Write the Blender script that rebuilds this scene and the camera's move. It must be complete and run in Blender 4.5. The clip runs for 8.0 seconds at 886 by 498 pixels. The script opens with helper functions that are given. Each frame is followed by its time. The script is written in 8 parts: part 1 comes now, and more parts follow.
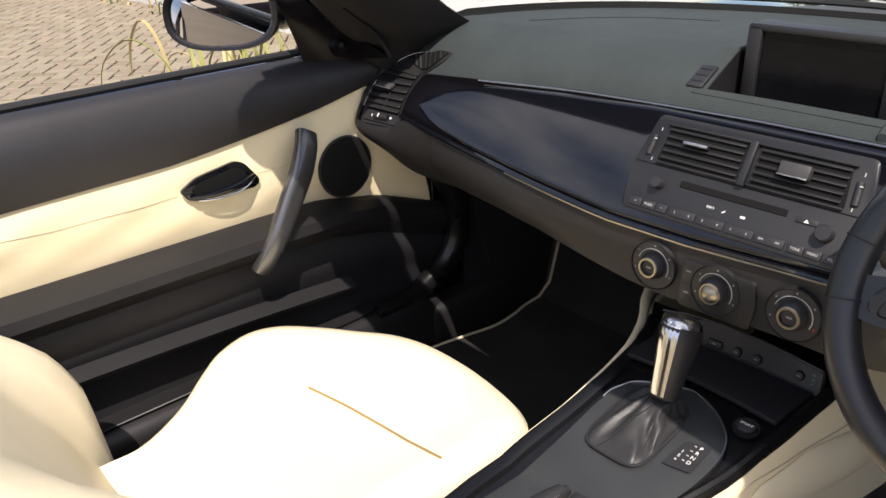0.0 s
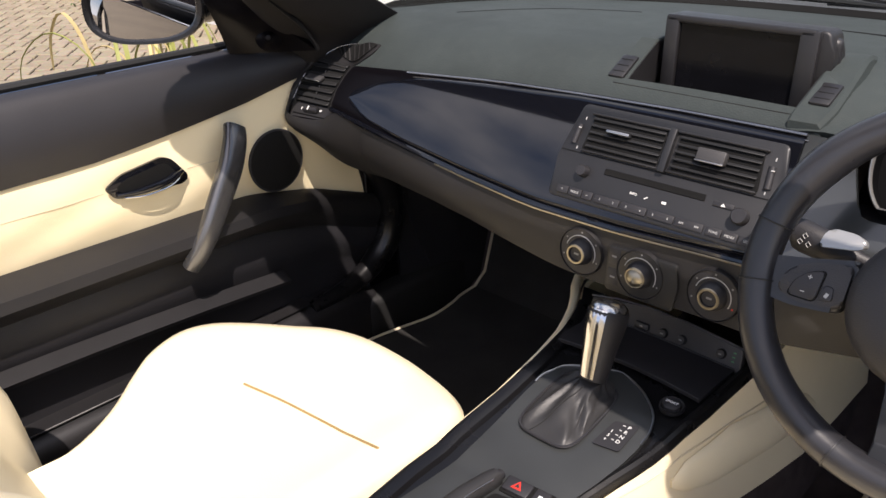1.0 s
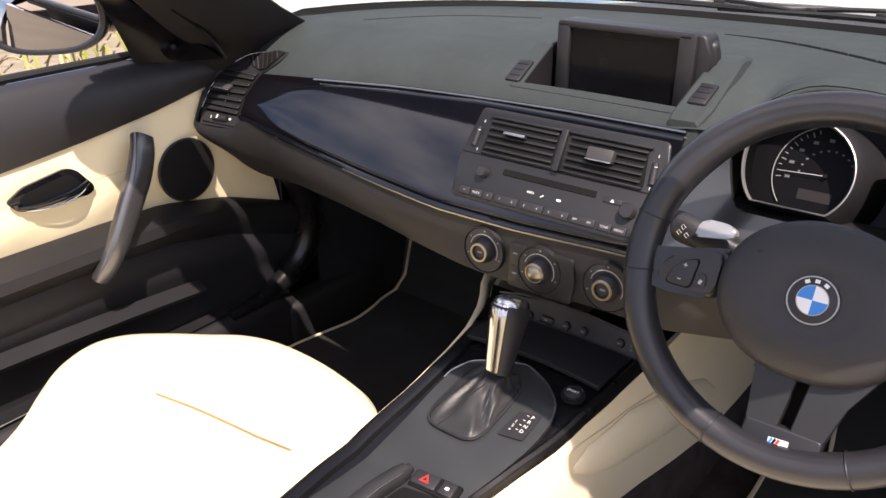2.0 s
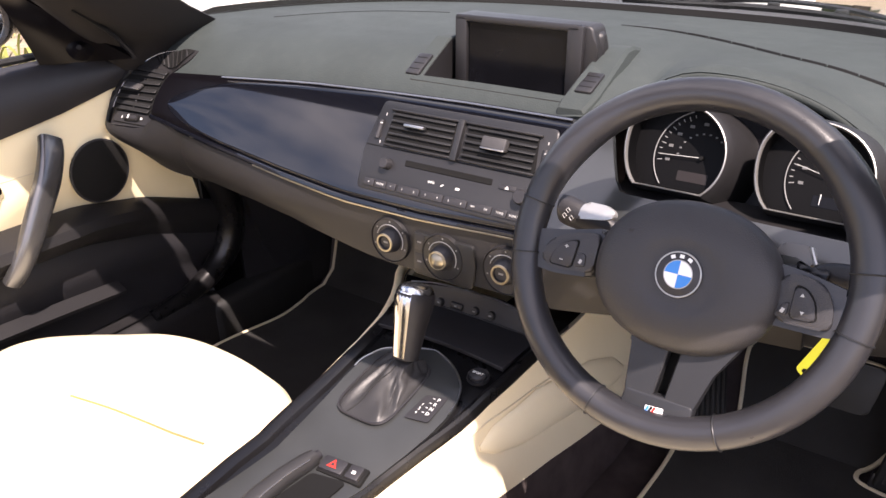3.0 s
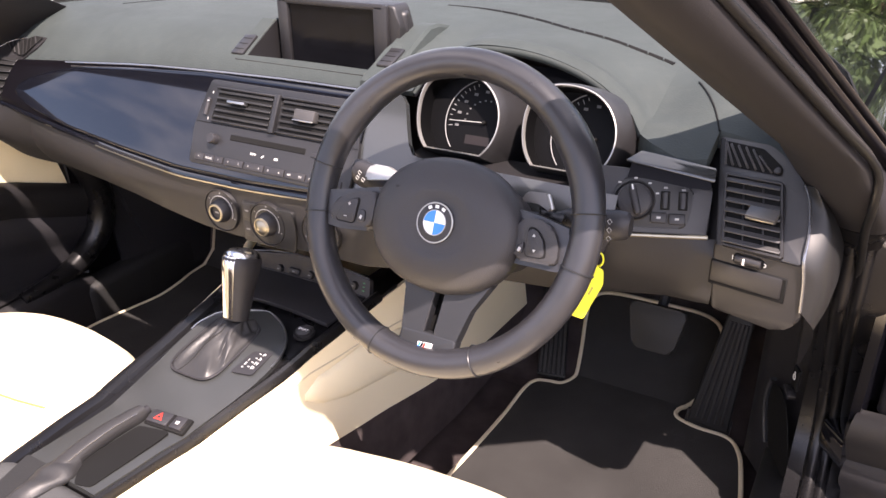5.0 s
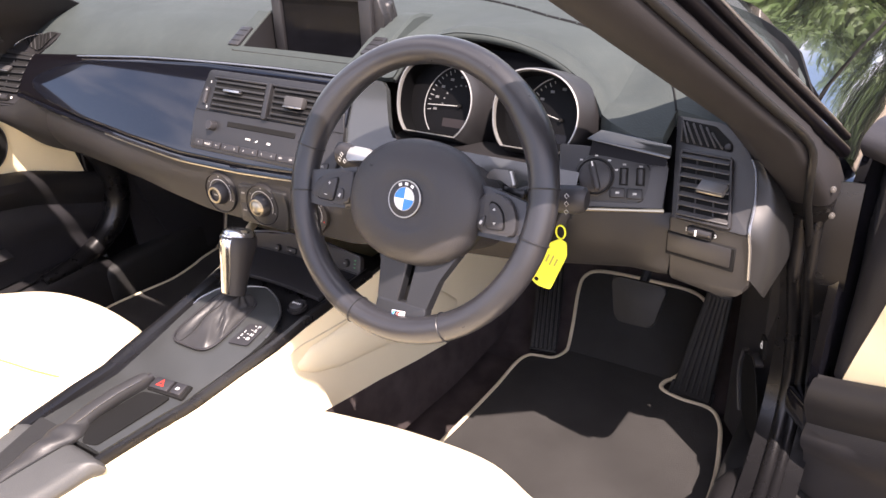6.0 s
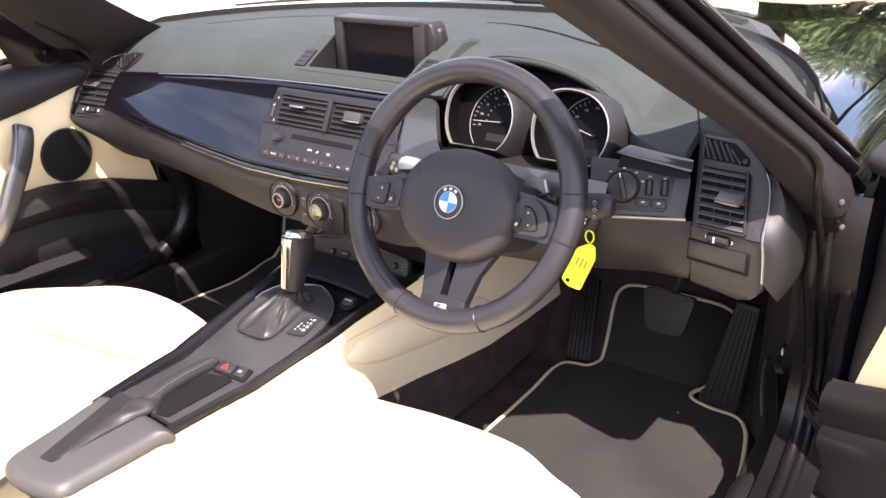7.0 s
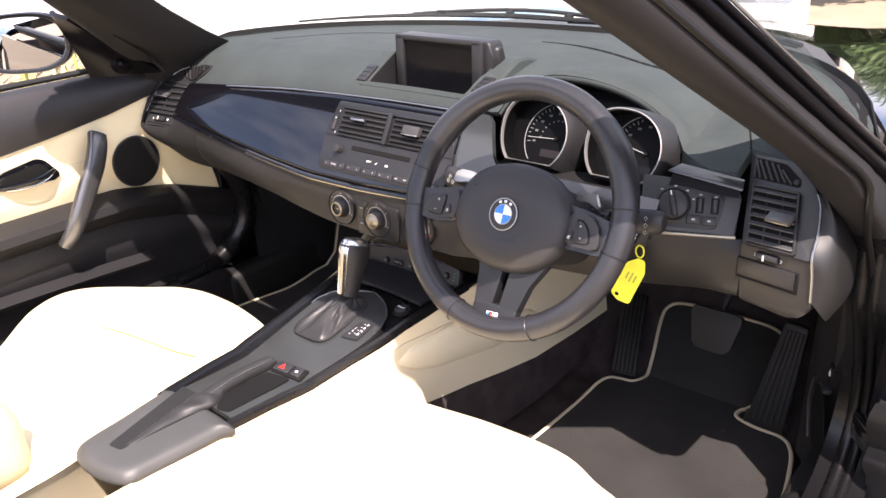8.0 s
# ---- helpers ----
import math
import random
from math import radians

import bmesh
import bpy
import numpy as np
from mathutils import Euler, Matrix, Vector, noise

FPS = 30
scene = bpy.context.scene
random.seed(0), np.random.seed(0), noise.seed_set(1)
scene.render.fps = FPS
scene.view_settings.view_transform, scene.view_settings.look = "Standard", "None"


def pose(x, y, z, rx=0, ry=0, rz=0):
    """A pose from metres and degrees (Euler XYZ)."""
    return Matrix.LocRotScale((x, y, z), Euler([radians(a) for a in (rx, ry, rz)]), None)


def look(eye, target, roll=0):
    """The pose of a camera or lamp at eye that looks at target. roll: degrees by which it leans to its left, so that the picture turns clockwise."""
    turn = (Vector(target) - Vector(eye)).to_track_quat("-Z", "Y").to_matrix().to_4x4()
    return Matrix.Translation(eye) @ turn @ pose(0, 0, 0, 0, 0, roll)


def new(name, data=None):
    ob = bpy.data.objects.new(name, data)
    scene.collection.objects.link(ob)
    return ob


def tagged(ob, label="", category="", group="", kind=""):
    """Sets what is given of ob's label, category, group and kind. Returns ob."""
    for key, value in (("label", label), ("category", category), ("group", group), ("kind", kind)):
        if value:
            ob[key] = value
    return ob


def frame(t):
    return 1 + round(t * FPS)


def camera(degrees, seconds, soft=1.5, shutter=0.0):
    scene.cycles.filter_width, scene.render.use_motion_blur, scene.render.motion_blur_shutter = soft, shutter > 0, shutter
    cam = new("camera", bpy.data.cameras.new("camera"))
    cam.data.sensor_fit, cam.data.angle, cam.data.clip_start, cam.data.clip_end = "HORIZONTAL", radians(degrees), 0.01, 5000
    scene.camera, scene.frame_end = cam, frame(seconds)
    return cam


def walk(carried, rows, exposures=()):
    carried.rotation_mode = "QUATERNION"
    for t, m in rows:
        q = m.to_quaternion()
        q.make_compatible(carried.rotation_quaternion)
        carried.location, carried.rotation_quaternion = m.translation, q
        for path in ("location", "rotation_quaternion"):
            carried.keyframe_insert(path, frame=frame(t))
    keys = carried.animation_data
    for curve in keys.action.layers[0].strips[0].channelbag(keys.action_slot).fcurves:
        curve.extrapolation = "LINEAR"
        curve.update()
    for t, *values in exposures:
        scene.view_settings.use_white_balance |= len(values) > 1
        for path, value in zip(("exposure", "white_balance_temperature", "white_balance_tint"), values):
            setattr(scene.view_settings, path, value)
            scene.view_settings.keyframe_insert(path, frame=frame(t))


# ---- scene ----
cam = camera(58.5, 8.0)
PATH = [
    (0, (0.4321, -0.8702, 1.1710), (-0.9308, 0.3171, 0.3149), -2.13),
    (0.5, (0.4326, -0.8710, 1.1729), (-0.8709, 0.3687, 0.2988), -1.53),
    (1, (0.4460, -0.8673, 1.1734), (-0.8059, 0.4210, 0.2941), -1.55),
    (1.5, (0.4677, -0.8655, 1.1755), (-0.7265, 0.4833, 0.3068), -1.25),
    (3, (0.5627, -0.8447, 1.1804), (-0.4723, 0.6230, 0.3003), -1.42),
    (3.5, (0.6062, -0.8401, 1.1829), (-0.3921, 0.6551, 0.3067), -1.45),
    (4, (0.6575, -0.8376, 1.1842), (-0.3062, 0.6822, 0.3115), -1.32),
    (4.5, (0.7092, -0.8374, 1.1875), (-0.2425, 0.6894, 0.3140), -1.64),
    (5, (0.7637, -0.8322, 1.1835), (-0.1461, 0.6993, 0.2742), -1.62),
    (5.2, (0.7822, -0.8360, 1.1854), (-0.1100, 0.7007, 0.2675), -1.60),
    (6.3, (0.8816, -0.8760, 1.1962), (-0.1159, 0.5891, 0.2697), -3.67),
    (6.5, (0.8965, -0.8966, 1.1961), (-0.1180, 0.5708, 0.2919), -3.55),
    (7, (0.9251, -0.9394, 1.2112), (-0.1575, 0.5024, 0.3457), -3.25),
    (7.5, (0.9350, -0.9652, 1.2207), (-0.1970, 0.4562, 0.3851), -3.24),
    (8, (0.9381, -0.9807, 1.2220), (-0.2403, 0.4092, 0.3976), -2.95),
]
walk(cam, [(t, look(eye, target, roll)) for t, eye, target, roll in PATH],
     exposures=((0.0, 0.34, 6700, 17), (1.5, 0.47, 6800, 21), (3.0, 1.20, 6950, 26), (5.0, 1.62, 7000, 27), (6.5, 1.66, 6950, 25), (8.0, 1.36, 6850, 24)))

from mathutils.bvhtree import BVHTree

# ---------------------------------------------------------------- light
SUN_TOWARDS = Vector((0.44, -0.33, 0.83)).normalized()
SUN_ELEVATION = math.asin(SUN_TOWARDS.z)
SUN_AZIMUTH = math.atan2(SUN_TOWARDS.x, SUN_TOWARDS.y)

world = bpy.data.worlds.new("world")
scene.world = world
world.use_nodes = True
wn, wl = world.node_tree.nodes, world.node_tree.links
sky = wn.new("ShaderNodeTexSky")
sky.sky_type, sky.sun_disc = "NISHITA", False
sky.sun_elevation, sky.sun_rotation = SUN_ELEVATION, SUN_AZIMUTH
w_co = wn.new("ShaderNodeTexCoord")
w_map = wn.new("ShaderNodeMapping")
w_map.inputs["Scale"].default_value = (1.0, 1.0, 2.2)
w_map.inputs["Location"].default_value = (0.3, 0.7, 0.0)
w_noise = wn.new("ShaderNodeTexNoise")
w_noise.inputs["Scale"].default_value, w_noise.inputs["Detail"].default_value = 1.9, 9.0
w_noise.inputs["Roughness"].default_value = 0.58
w_ramp = wn.new("ShaderNodeValToRGB")
w_ramp.color_ramp.elements[0].position, w_ramp.color_ramp.elements[1].position = 0.46, 0.64
w_mix = wn.new("ShaderNodeMix")
w_mix.data_type = "RGBA"
w_mix.inputs["B"].default_value = (8.5, 8.7, 9.0, 1)
w_bg = wn["Background"]
w_bg.inputs["Strength"].default_value = 0.15
wl.new(w_co.outputs["Generated"], w_map.inputs["Vector"])
wl.new(w_map.outputs["Vector"], w_noise.inputs["Vector"])
wl.new(w_noise.outputs["Fac"], w_ramp.inputs["Fac"])
wl.new(w_ramp.outputs["Color"], w_mix.inputs["Factor"])
wl.new(sky.outputs["Color"], w_mix.inputs["A"])
wl.new(w_mix.outputs["Result"], w_bg.inputs["Color"])

sun = new("sun", bpy.data.lights.new("sun", "SUN"))
sun.data.energy, sun.data.angle, sun.data.color = 5.0, radians(0.53), (1.0, 0.95, 0.86)
sun.matrix_world = look((0, 0, 6), Vector((0, 0, 6)) - SUN_TOWARDS)


# ---------------------------------------------------------------- materials
def material(name, color, rough=0.5, metal=0.0, vary=0.12, scale=8.0, grain=0.0, grain_scale=900.0, grain_depth=0.0004,
             wear=0.0, coat=0.0, coat_rough=0.03, spec=0.5, fabric=False, dust=0.0):
    """A surface with slow variation of colour, fine relief and optional dust, all in metres."""
    m = bpy.data.materials.new(name)
    m.use_nodes = True
    n, l = m.node_tree.nodes, m.node_tree.links
    b = n["Principled BSDF"]
    b.inputs["Roughness"].default_value, b.inputs["Metallic"].default_value = rough, metal
    b.inputs["Coat Weight"].default_value, b.inputs["Coat Roughness"].default_value = coat, coat_rough
    b.inputs["Specular IOR Level"].default_value = spec
    co = n.new("ShaderNodeTexCoord")
    slow = n.new("ShaderNodeTexNoise")
    slow.inputs["Scale"].default_value, slow.inputs["Detail"].default_value = scale, 6
    l.new(co.outputs["Object"], slow.inputs["Vector"])
    ramp = n.new("ShaderNodeValToRGB")
    dark = tuple(c * (1 - vary) for c in color[:3])
    light = tuple(min(1, c * (1 + vary)) for c in color[:3])
    ramp.color_ramp.elements[0].color, ramp.color_ramp.elements[1].color = (*dark, 1), (*light, 1)
    ramp.color_ramp.elements[0].position, ramp.color_ramp.elements[1].position = 0.3, 0.7
    l.new(slow.outputs["Fac"], ramp.inputs["Fac"])
    last = ramp.outputs["Color"]
    if dust > 0:
        specks = n.new("ShaderNodeTexNoise")
        specks.inputs["Scale"].default_value, specks.inputs["Detail"].default_value = 55.0, 10
        l.new(co.outputs["Object"], specks.inputs["Vector"])
        cut = n.new("ShaderNodeMapRange")
        cut.inputs["From Min"].default_value, cut.inputs["From Max"].default_value = 0.48, 0.75
        cut.inputs["To Max"].default_value = dust
        l.new(specks.outputs["Fac"], cut.inputs["Value"])
        over = n.new("ShaderNodeMix")
        over.data_type = "RGBA"
        over.inputs["B"].default_value = (0.42, 0.39, 0.34, 1)
        l.new(cut.outputs["Result"], over.inputs["Factor"])
        l.new(last, over.inputs["A"])
        last = over.outputs["Result"]
    l.new(last, b.inputs["Base Color"])
    if wear > 0:
        patch = n.new("ShaderNodeTexNoise")
        patch.inputs["Scale"].default_value, patch.inputs["Detail"].default_value = scale * 3, 8
        l.new(co.outputs["Object"], patch.inputs["Vector"])
        rr = n.new("ShaderNodeMapRange")
        rr.inputs["To Min"].default_value, rr.inputs["To Max"].default_value = max(0.02, rough - wear), min(1, rough + wear)
        l.new(patch.outputs["Fac"], rr.inputs["Value"])
        l.new(rr.outputs["Result"], b.inputs["Roughness"])
    if grain > 0:
        if fabric:
            fine = n.new("ShaderNodeTexNoise")
            fine.inputs["Detail"].default_value = 3
            out = fine.outputs["Fac"]
        else:
            fine = n.new("ShaderNodeTexVoronoi")
            out = fine.outputs["Distance"]
        fine.inputs["Scale"].default_value = grain_scale
        l.new(co.outputs["Object"], fine.inputs["Vector"])
        bump = n.new("ShaderNodeBump")
        bump.inputs["Strength"].default_value, bump.inputs["Distance"].default_value = grain, grain_depth
        l.new(out, bump.inputs["Height"])
        l.new(bump.outputs["Normal"], b.inputs["Normal"])
    return m


dash_soft = material("soft dash skin", (0.0370, 0.0450, 0.0440), 0.70, grain=0.5, grain_scale=420, vary=0.1, wear=0.08, spec=0.18, dust=0.012)
black_plastic = material("black grained plastic", (0.0195, 0.0188, 0.0212), 0.5, grain=0.35, grain_scale=600, wear=0.07)
dark_plastic = material("dark grey plastic", (0.0150, 0.0143, 0.0153), 0.45, grain=0.3, grain_scale=700, wear=0.06)
panel_grey = material("charcoal satin panel", (0.0135, 0.0135, 0.0148), 0.42, wear=0.06, scale=14)
slat_dark = material("dark slat plastic", (0.012, 0.012, 0.0125), 0.5, wear=0.05)
slat_grey = material("grey slat plastic", (0.050, 0.048, 0.048), 0.45, grain=0.2, grain_scale=700, wear=0.05)
console_grey = material("satin console plastic", (0.034, 0.036, 0.036), 0.33, wear=0.06, scale=14, grain=0.1, grain_scale=900)
lid_grey = material("grey padded lid", (0.056, 0.057, 0.0565), 0.5, grain=0.4, grain_scale=600, wear=0.07)
# also paints the shade of vents, grilles and recesses as thin flat sheets
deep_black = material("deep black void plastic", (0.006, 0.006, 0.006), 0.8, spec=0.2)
gloss_black = material("piano black trim", (0.004, 0.0045, 0.007), 0.05, vary=0.05, coat=0.35, coat_rough=0.02, spec=0.45, wear=0.02)
blade_black = material("satin black blade", (0.032, 0.035, 0.036), 0.2, vary=0.05, coat=0.6, coat_rough=0.08, spec=0.6)
edge_black = material("black trim border", (0.0035, 0.003, 0.004), 0.28, vary=0.05, spec=0.12)
car_paint = material("black metallic car paint", (0.005, 0.005, 0.007), 0.08, coat=1.0, coat_rough=0.015, vary=0.05)
wheel_leather = material("black wheel leather", (0.022, 0.022, 0.025), 0.31, grain=0.18, grain_scale=900, wear=0.08, scale=18)
hub_vinyl = material("charcoal airbag vinyl", (0.026, 0.025, 0.027), 0.52, grain=0.5, grain_scale=700, wear=0.05)
spoke_metal = material("dark satin spoke", (0.021, 0.022, 0.025), 0.42, metal=0.2, wear=0.05)
boot_leather = material("black gaiter leather", (0.022, 0.0215, 0.022), 0.48, grain=0.25, grain_scale=700, grain_depth=0.0004, wear=0.1)
cream_leather = material("cream leather", (0.83, 0.73, 0.515), 0.48, vary=0.05, scale=5, grain=0.35, grain_scale=520, wear=0.06)
cream_vinyl = material("cream door vinyl", (0.82, 0.71, 0.47), 0.5, vary=0.06, scale=6, grain=0.3, grain_scale=480, wear=0.06)
cream_trim = material("cream piping", (0.62, 0.54, 0.39), 0.7, grain=0.5, grain_scale=1200, fabric=True)
gold_piping = material("old gold piping", (0.30, 0.20, 0.08), 0.6, grain=0.5, grain_scale=1200, fabric=True)
# black pile with its base raised and reddened to carry the footwell haze
carpet = material("black carpet", (0.072, 0.058, 0.058), 0.97, grain=1.0, grain_scale=1500, grain_depth=0.002, fabric=True, vary=0.25, scale=20, spec=0.1)
mat_carpet = material("charcoal mat pile", (0.0440, 0.0425, 0.0415), 0.96, grain=1.0, grain_scale=1300, grain_depth=0.002, fabric=True, vary=0.16, scale=9, spec=0.1)
rubber = material("black rubber", (0.011, 0.011, 0.011), 0.6, wear=0.1, grain=0.2, grain_scale=300)
seal_black = material("black seal rubber", (0.006, 0.0058, 0.0062), 0.38, wear=0.1, spec=0.4)
lower_skin = material("dark lower dash skin", (0.0102, 0.0096, 0.0104), 0.55, grain=0.3, grain_scale=700, wear=0.06)
pillar_trim = material("dark pillar trim", (0.0125, 0.0112, 0.0118), 0.66, spec=0.35, grain=0.4, grain_scale=800, fabric=True)
chrome = material("chrome", (0.70, 0.69, 0.68), 0.17, metal=1.0, vary=0.03)
satin_metal = material("satin aluminium", (0.50, 0.50, 0.51), 0.3, metal=1.0, vary=0.04, wear=0.05)
bronze_metal = material("warm satin metal", (0.36, 0.32, 0.24), 0.36, metal=1.0, vary=0.05, wear=0.05)
satin_grey = material("satin grey trim", (0.026, 0.026, 0.028), 0.42, wear=0.05, scale=14, grain=0.15, grain_scale=900)
tab_grey = material("warm grey tab", (0.115, 0.108, 0.10), 0.35, metal=0.3, wear=0.05)
gloss_grey = material("satin gunmetal", (0.24, 0.24, 0.245), 0.24, metal=0.85, wear=0.06)
pull_satin = material("satin black pull", (0.13, 0.13, 0.133), 0.25, metal=0.75, wear=0.06)
ring_silver = material("satin ring", (0.42, 0.41, 0.39), 0.36, metal=0.75, wear=0.05)
paddle_silver = material("bright satin silver", (0.42, 0.42, 0.41), 0.40, metal=0.6, wear=0.05)
dial_black = material("dial black", (0.0028, 0.0028, 0.0032), 0.5, spec=0.12)
screen_black = material("black display glass", (0.004, 0.004, 0.005), 0.22, vary=0.3, scale=30, spec=0.18, wear=0.04)
white_ink = material("white print", (0.72, 0.72, 0.70), 0.6, vary=0.03)
dim_ink = material("faint grey print", (0.11, 0.11, 0.11), 0.6, vary=0.03)
window_red = material("dull red window", (0.006, 0.0022, 0.0022), 0.6, vary=0.2, scale=40)
grey_ink = material("dim grey print", (0.22, 0.22, 0.22), 0.6, vary=0.03)
pale_ink = material("pale grey print", (0.42, 0.42, 0.41), 0.6, vary=0.03)
red_ink = material("red print", (0.55, 0.03, 0.02), 0.5, vary=0.05)
lamp_green = material("green tell-tale", (0.05, 0.25, 0.10), 0.4)
blue_paint = material("blue enamel", (0.03, 0.22, 0.62), 0.25, vary=0.03)
white_paint = material("white enamel", (0.8, 0.8, 0.8), 0.25, vary=0.02)
pen_ink = material("faded pen", (0.30, 0.31, 0.05), 0.6, vary=0.1)
tag_yellow = material("yellow tag card", (0.72, 0.75, 0.03), 0.5, vary=0.06, scale=40)
mirror_glass = material("mirror glass", (0.86, 0.88, 0.9), 0.015, metal=1.0, vary=0.0)
render_white = material("white rendered wall", (0.78, 0.77, 0.74), 0.85, vary=0.08, scale=2.5, grain=0.7, grain_scale=60, grain_depth=0.006, fabric=True)
rail_black = material("satin black rail", (0.007, 0.0068, 0.0075), 0.28, wear=0.05, spec=0.4)
leaf_green = material("sunlit leaves", (0.058, 0.098, 0.024), 0.55, vary=0.35, scale=3)
bark = material("grey bark", (0.13, 0.10, 0.07), 0.9, vary=0.3, grain=0.8, grain_scale=40, grain_depth=0.01, fabric=True)
straw = material("dry straw leaves", (0.48, 0.38, 0.17), 0.7, vary=0.25, scale=6)
joint_sand = material("dark joint sand", (0.135, 0.108, 0.076), 0.95, vary=0.3, scale=4, grain=0.8, grain_scale=120, grain_depth=0.003, fabric=True)
reed = material("yellow green leaves", (0.24, 0.25, 0.06), 0.6, vary=0.3, scale=5)


def glass_material(name, tint=(0.96, 0.98, 0.97), rough=0.0):
    m = bpy.data.materials.new(name)
    m.use_nodes = True
    n, l = m.node_tree.nodes, m.node_tree.links
    clear = n.new("ShaderNodeBsdfTransparent")
    clear.inputs["Color"].default_value = (*tint, 1)
    gloss = n.new("ShaderNodeBsdfGlossy")
    gloss.inputs["Roughness"].default_value = rough
    fres = n.new("ShaderNodeLayerWeight")
    fres.inputs["Blend"].default_value = 0.5
    steep = n.new("ShaderNodeMath")
    steep.operation, steep.inputs[1].default_value = "POWER", 5.0
    l.new(fres.outputs["Facing"], steep.inputs[0])
    scale = n.new("ShaderNodeMath")
    scale.operation, scale.inputs[1].default_value, scale.inputs[2].default_value = "MULTIPLY_ADD", 0.35, 0.02
    l.new(steep.outputs[0], scale.inputs[0])
    mix = n.new("ShaderNodeMixShader")
    l.new(scale.outputs[0], mix.inputs["Fac"])
    l.new(clear.outputs["BSDF"], mix.inputs[1])
    l.new(gloss.outputs["BSDF"], mix.inputs[2])
    l.new(mix.outputs["Shader"], n["Material Output"].inputs["Surface"])
    return m


window_glass = glass_material("windscreen glass")

# ---------------------------------------------------------------- mesh helpers


def finish(bm, sharp=38.0):
    bmesh.ops.recalc_face_normals(bm, faces=bm.faces)
    for f in bm.faces:
        f.smooth = True
    for e in bm.edges:
        e.smooth = not (len(e.link_faces) == 2 and e.calc_face_angle(0) > radians(sharp))
    return bm


def part(name, bm, mat, parent=None, label="", sharp=38.0, m=None):
    """Links a bmesh as one mesh object under a thing or a part."""
    if m is not None:
        bm.transform(m)
    finish(bm, sharp)
    data = bpy.data.meshes.new(name)
    bm.to_mesh(data)
    bm.free()
    data.materials.append(mat)
    ob = hang(new(name, data), parent)
    return tagged(ob, label)


def thing(name, label, category, group="", at=(0, 0, 0), kind=""):
    ob = new(name)
    ob.location = at
    ob.empty_display_size = 0.05
    return tagged(ob, label, category, group, kind)


def hang(ob, parent):
    """Parents ob to a thing or part without moving it."""
    ob.parent = parent
    if parent is not None and parent.data is None:
        ob.matrix_parent_inverse = Matrix.Translation(parent.location).inverted()
    return ob


def rbox(sx, sy, sz, r=0.004, seg=2, m=None):
    bm = bmesh.new()
    bmesh.ops.create_cube(bm, size=1)
    bm.transform(Matrix.Diagonal((sx, sy, sz, 1)))
    if r > 0:
        bmesh.ops.bevel(bm, geom=bm.edges[:], offset=min(r, 0.49 * min(sx, sy, sz)), segments=seg, profile=0.5, affect="EDGES")
    if m is not None:
        bm.transform(m)
    return bm


def prism(outline, depth, r=0.0, seg=2, m=None):
    """A flat outline in x and y, raised by depth along z, its top edge rounded."""
    bm = bmesh.new()
    low = [bm.verts.new((x, y, 0)) for x, y in outline]
    high = [bm.verts.new((x, y, depth)) for x, y in outline]
    n = len(outline)
    bm.faces.new(low[::-1])
    top = bm.faces.new(high)
    for i in range(n):
        bm.faces.new((low[i], low[(i + 1) % n], high[(i + 1) % n], high[i]))
    if r > 0:
        bmesh.ops.bevel(bm, geom=list(top.edges), offset=r, segments=seg, profile=0.5, affect="EDGES")
    if m is not None:
        bm.transform(m)
    return bm


def loft(rings, closed=True, caps=True):
    """A skin over rings of points; each ring has the same count."""
    bm = bmesh.new()
    rows = [[bm.verts.new(p) for p in ring] for ring in rings]
    n = len(rings[0])
    for a, b in zip(rows, rows[1:]):
        for i in range(n if closed else n - 1):
            j = (i + 1) % n
            bm.faces.new((a[i], a[j], b[j], b[i]))
    if caps and closed:
        bm.faces.new(rows[0][::-1])
        bm.faces.new(rows[-1])
    return bm


def tube(path, radius, seg=10, closed=False, squash=1.0):
    """A round bar along a path; radius is one number or one for each point."""
    pts = [Vector(p) for p in path]
    n = len(pts)
    radii = [radius] * n if not hasattr(radius, "__len__") else radius
    rings, up = [], None
    for i, p in enumerate(pts):
        a, b = (pts[i - 1], pts[(i + 1) % n]) if closed else (pts[max(0, i - 1)], pts[min(n - 1, i + 1)])
        d = (b - a).normalized()
        if up is None:
            up = d.orthogonal().normalized()
        up = (up - d * up.dot(d)).normalized()
        side = d.cross(up)
        rings.append([p + radii[i] * (math.cos(k) * up + squash * math.sin(k) * side) for k in (2 * math.pi * j / seg for j in range(seg))])
    if closed:
        # the frame of the last ring is turned to meet the first one
        rings.append(rings[0])
        best = min(range(seg), key=lambda s: (rings[-2][s] - rings[0][0]).length)
        rings[-1] = [rings[0][(j - best) % seg] for j in range(seg)]
        bm = loft(rings, True, False)
        bmesh.ops.remove_doubles(bm, verts=bm.verts, dist=1e-6)
        return bm
    return loft(rings)


def lathe(profile, seg=32, m=None):
    """Turns a profile of (radius, height) round z."""
    rings = [[(r * math.cos(a), r * math.sin(a), z) for a in (2 * math.pi * k / seg for k in range(seg))] for r, z in profile]
    if profile[0][0] > 0 and profile[-1][0] > 0:
        bm = loft(rings + [rings[0]], True, False)
        bmesh.ops.remove_doubles(bm, verts=bm.verts, dist=1e-7)
    else:
        bm = loft(rings, True, True)
    if m is not None:
        bm.transform(m)
    return bm


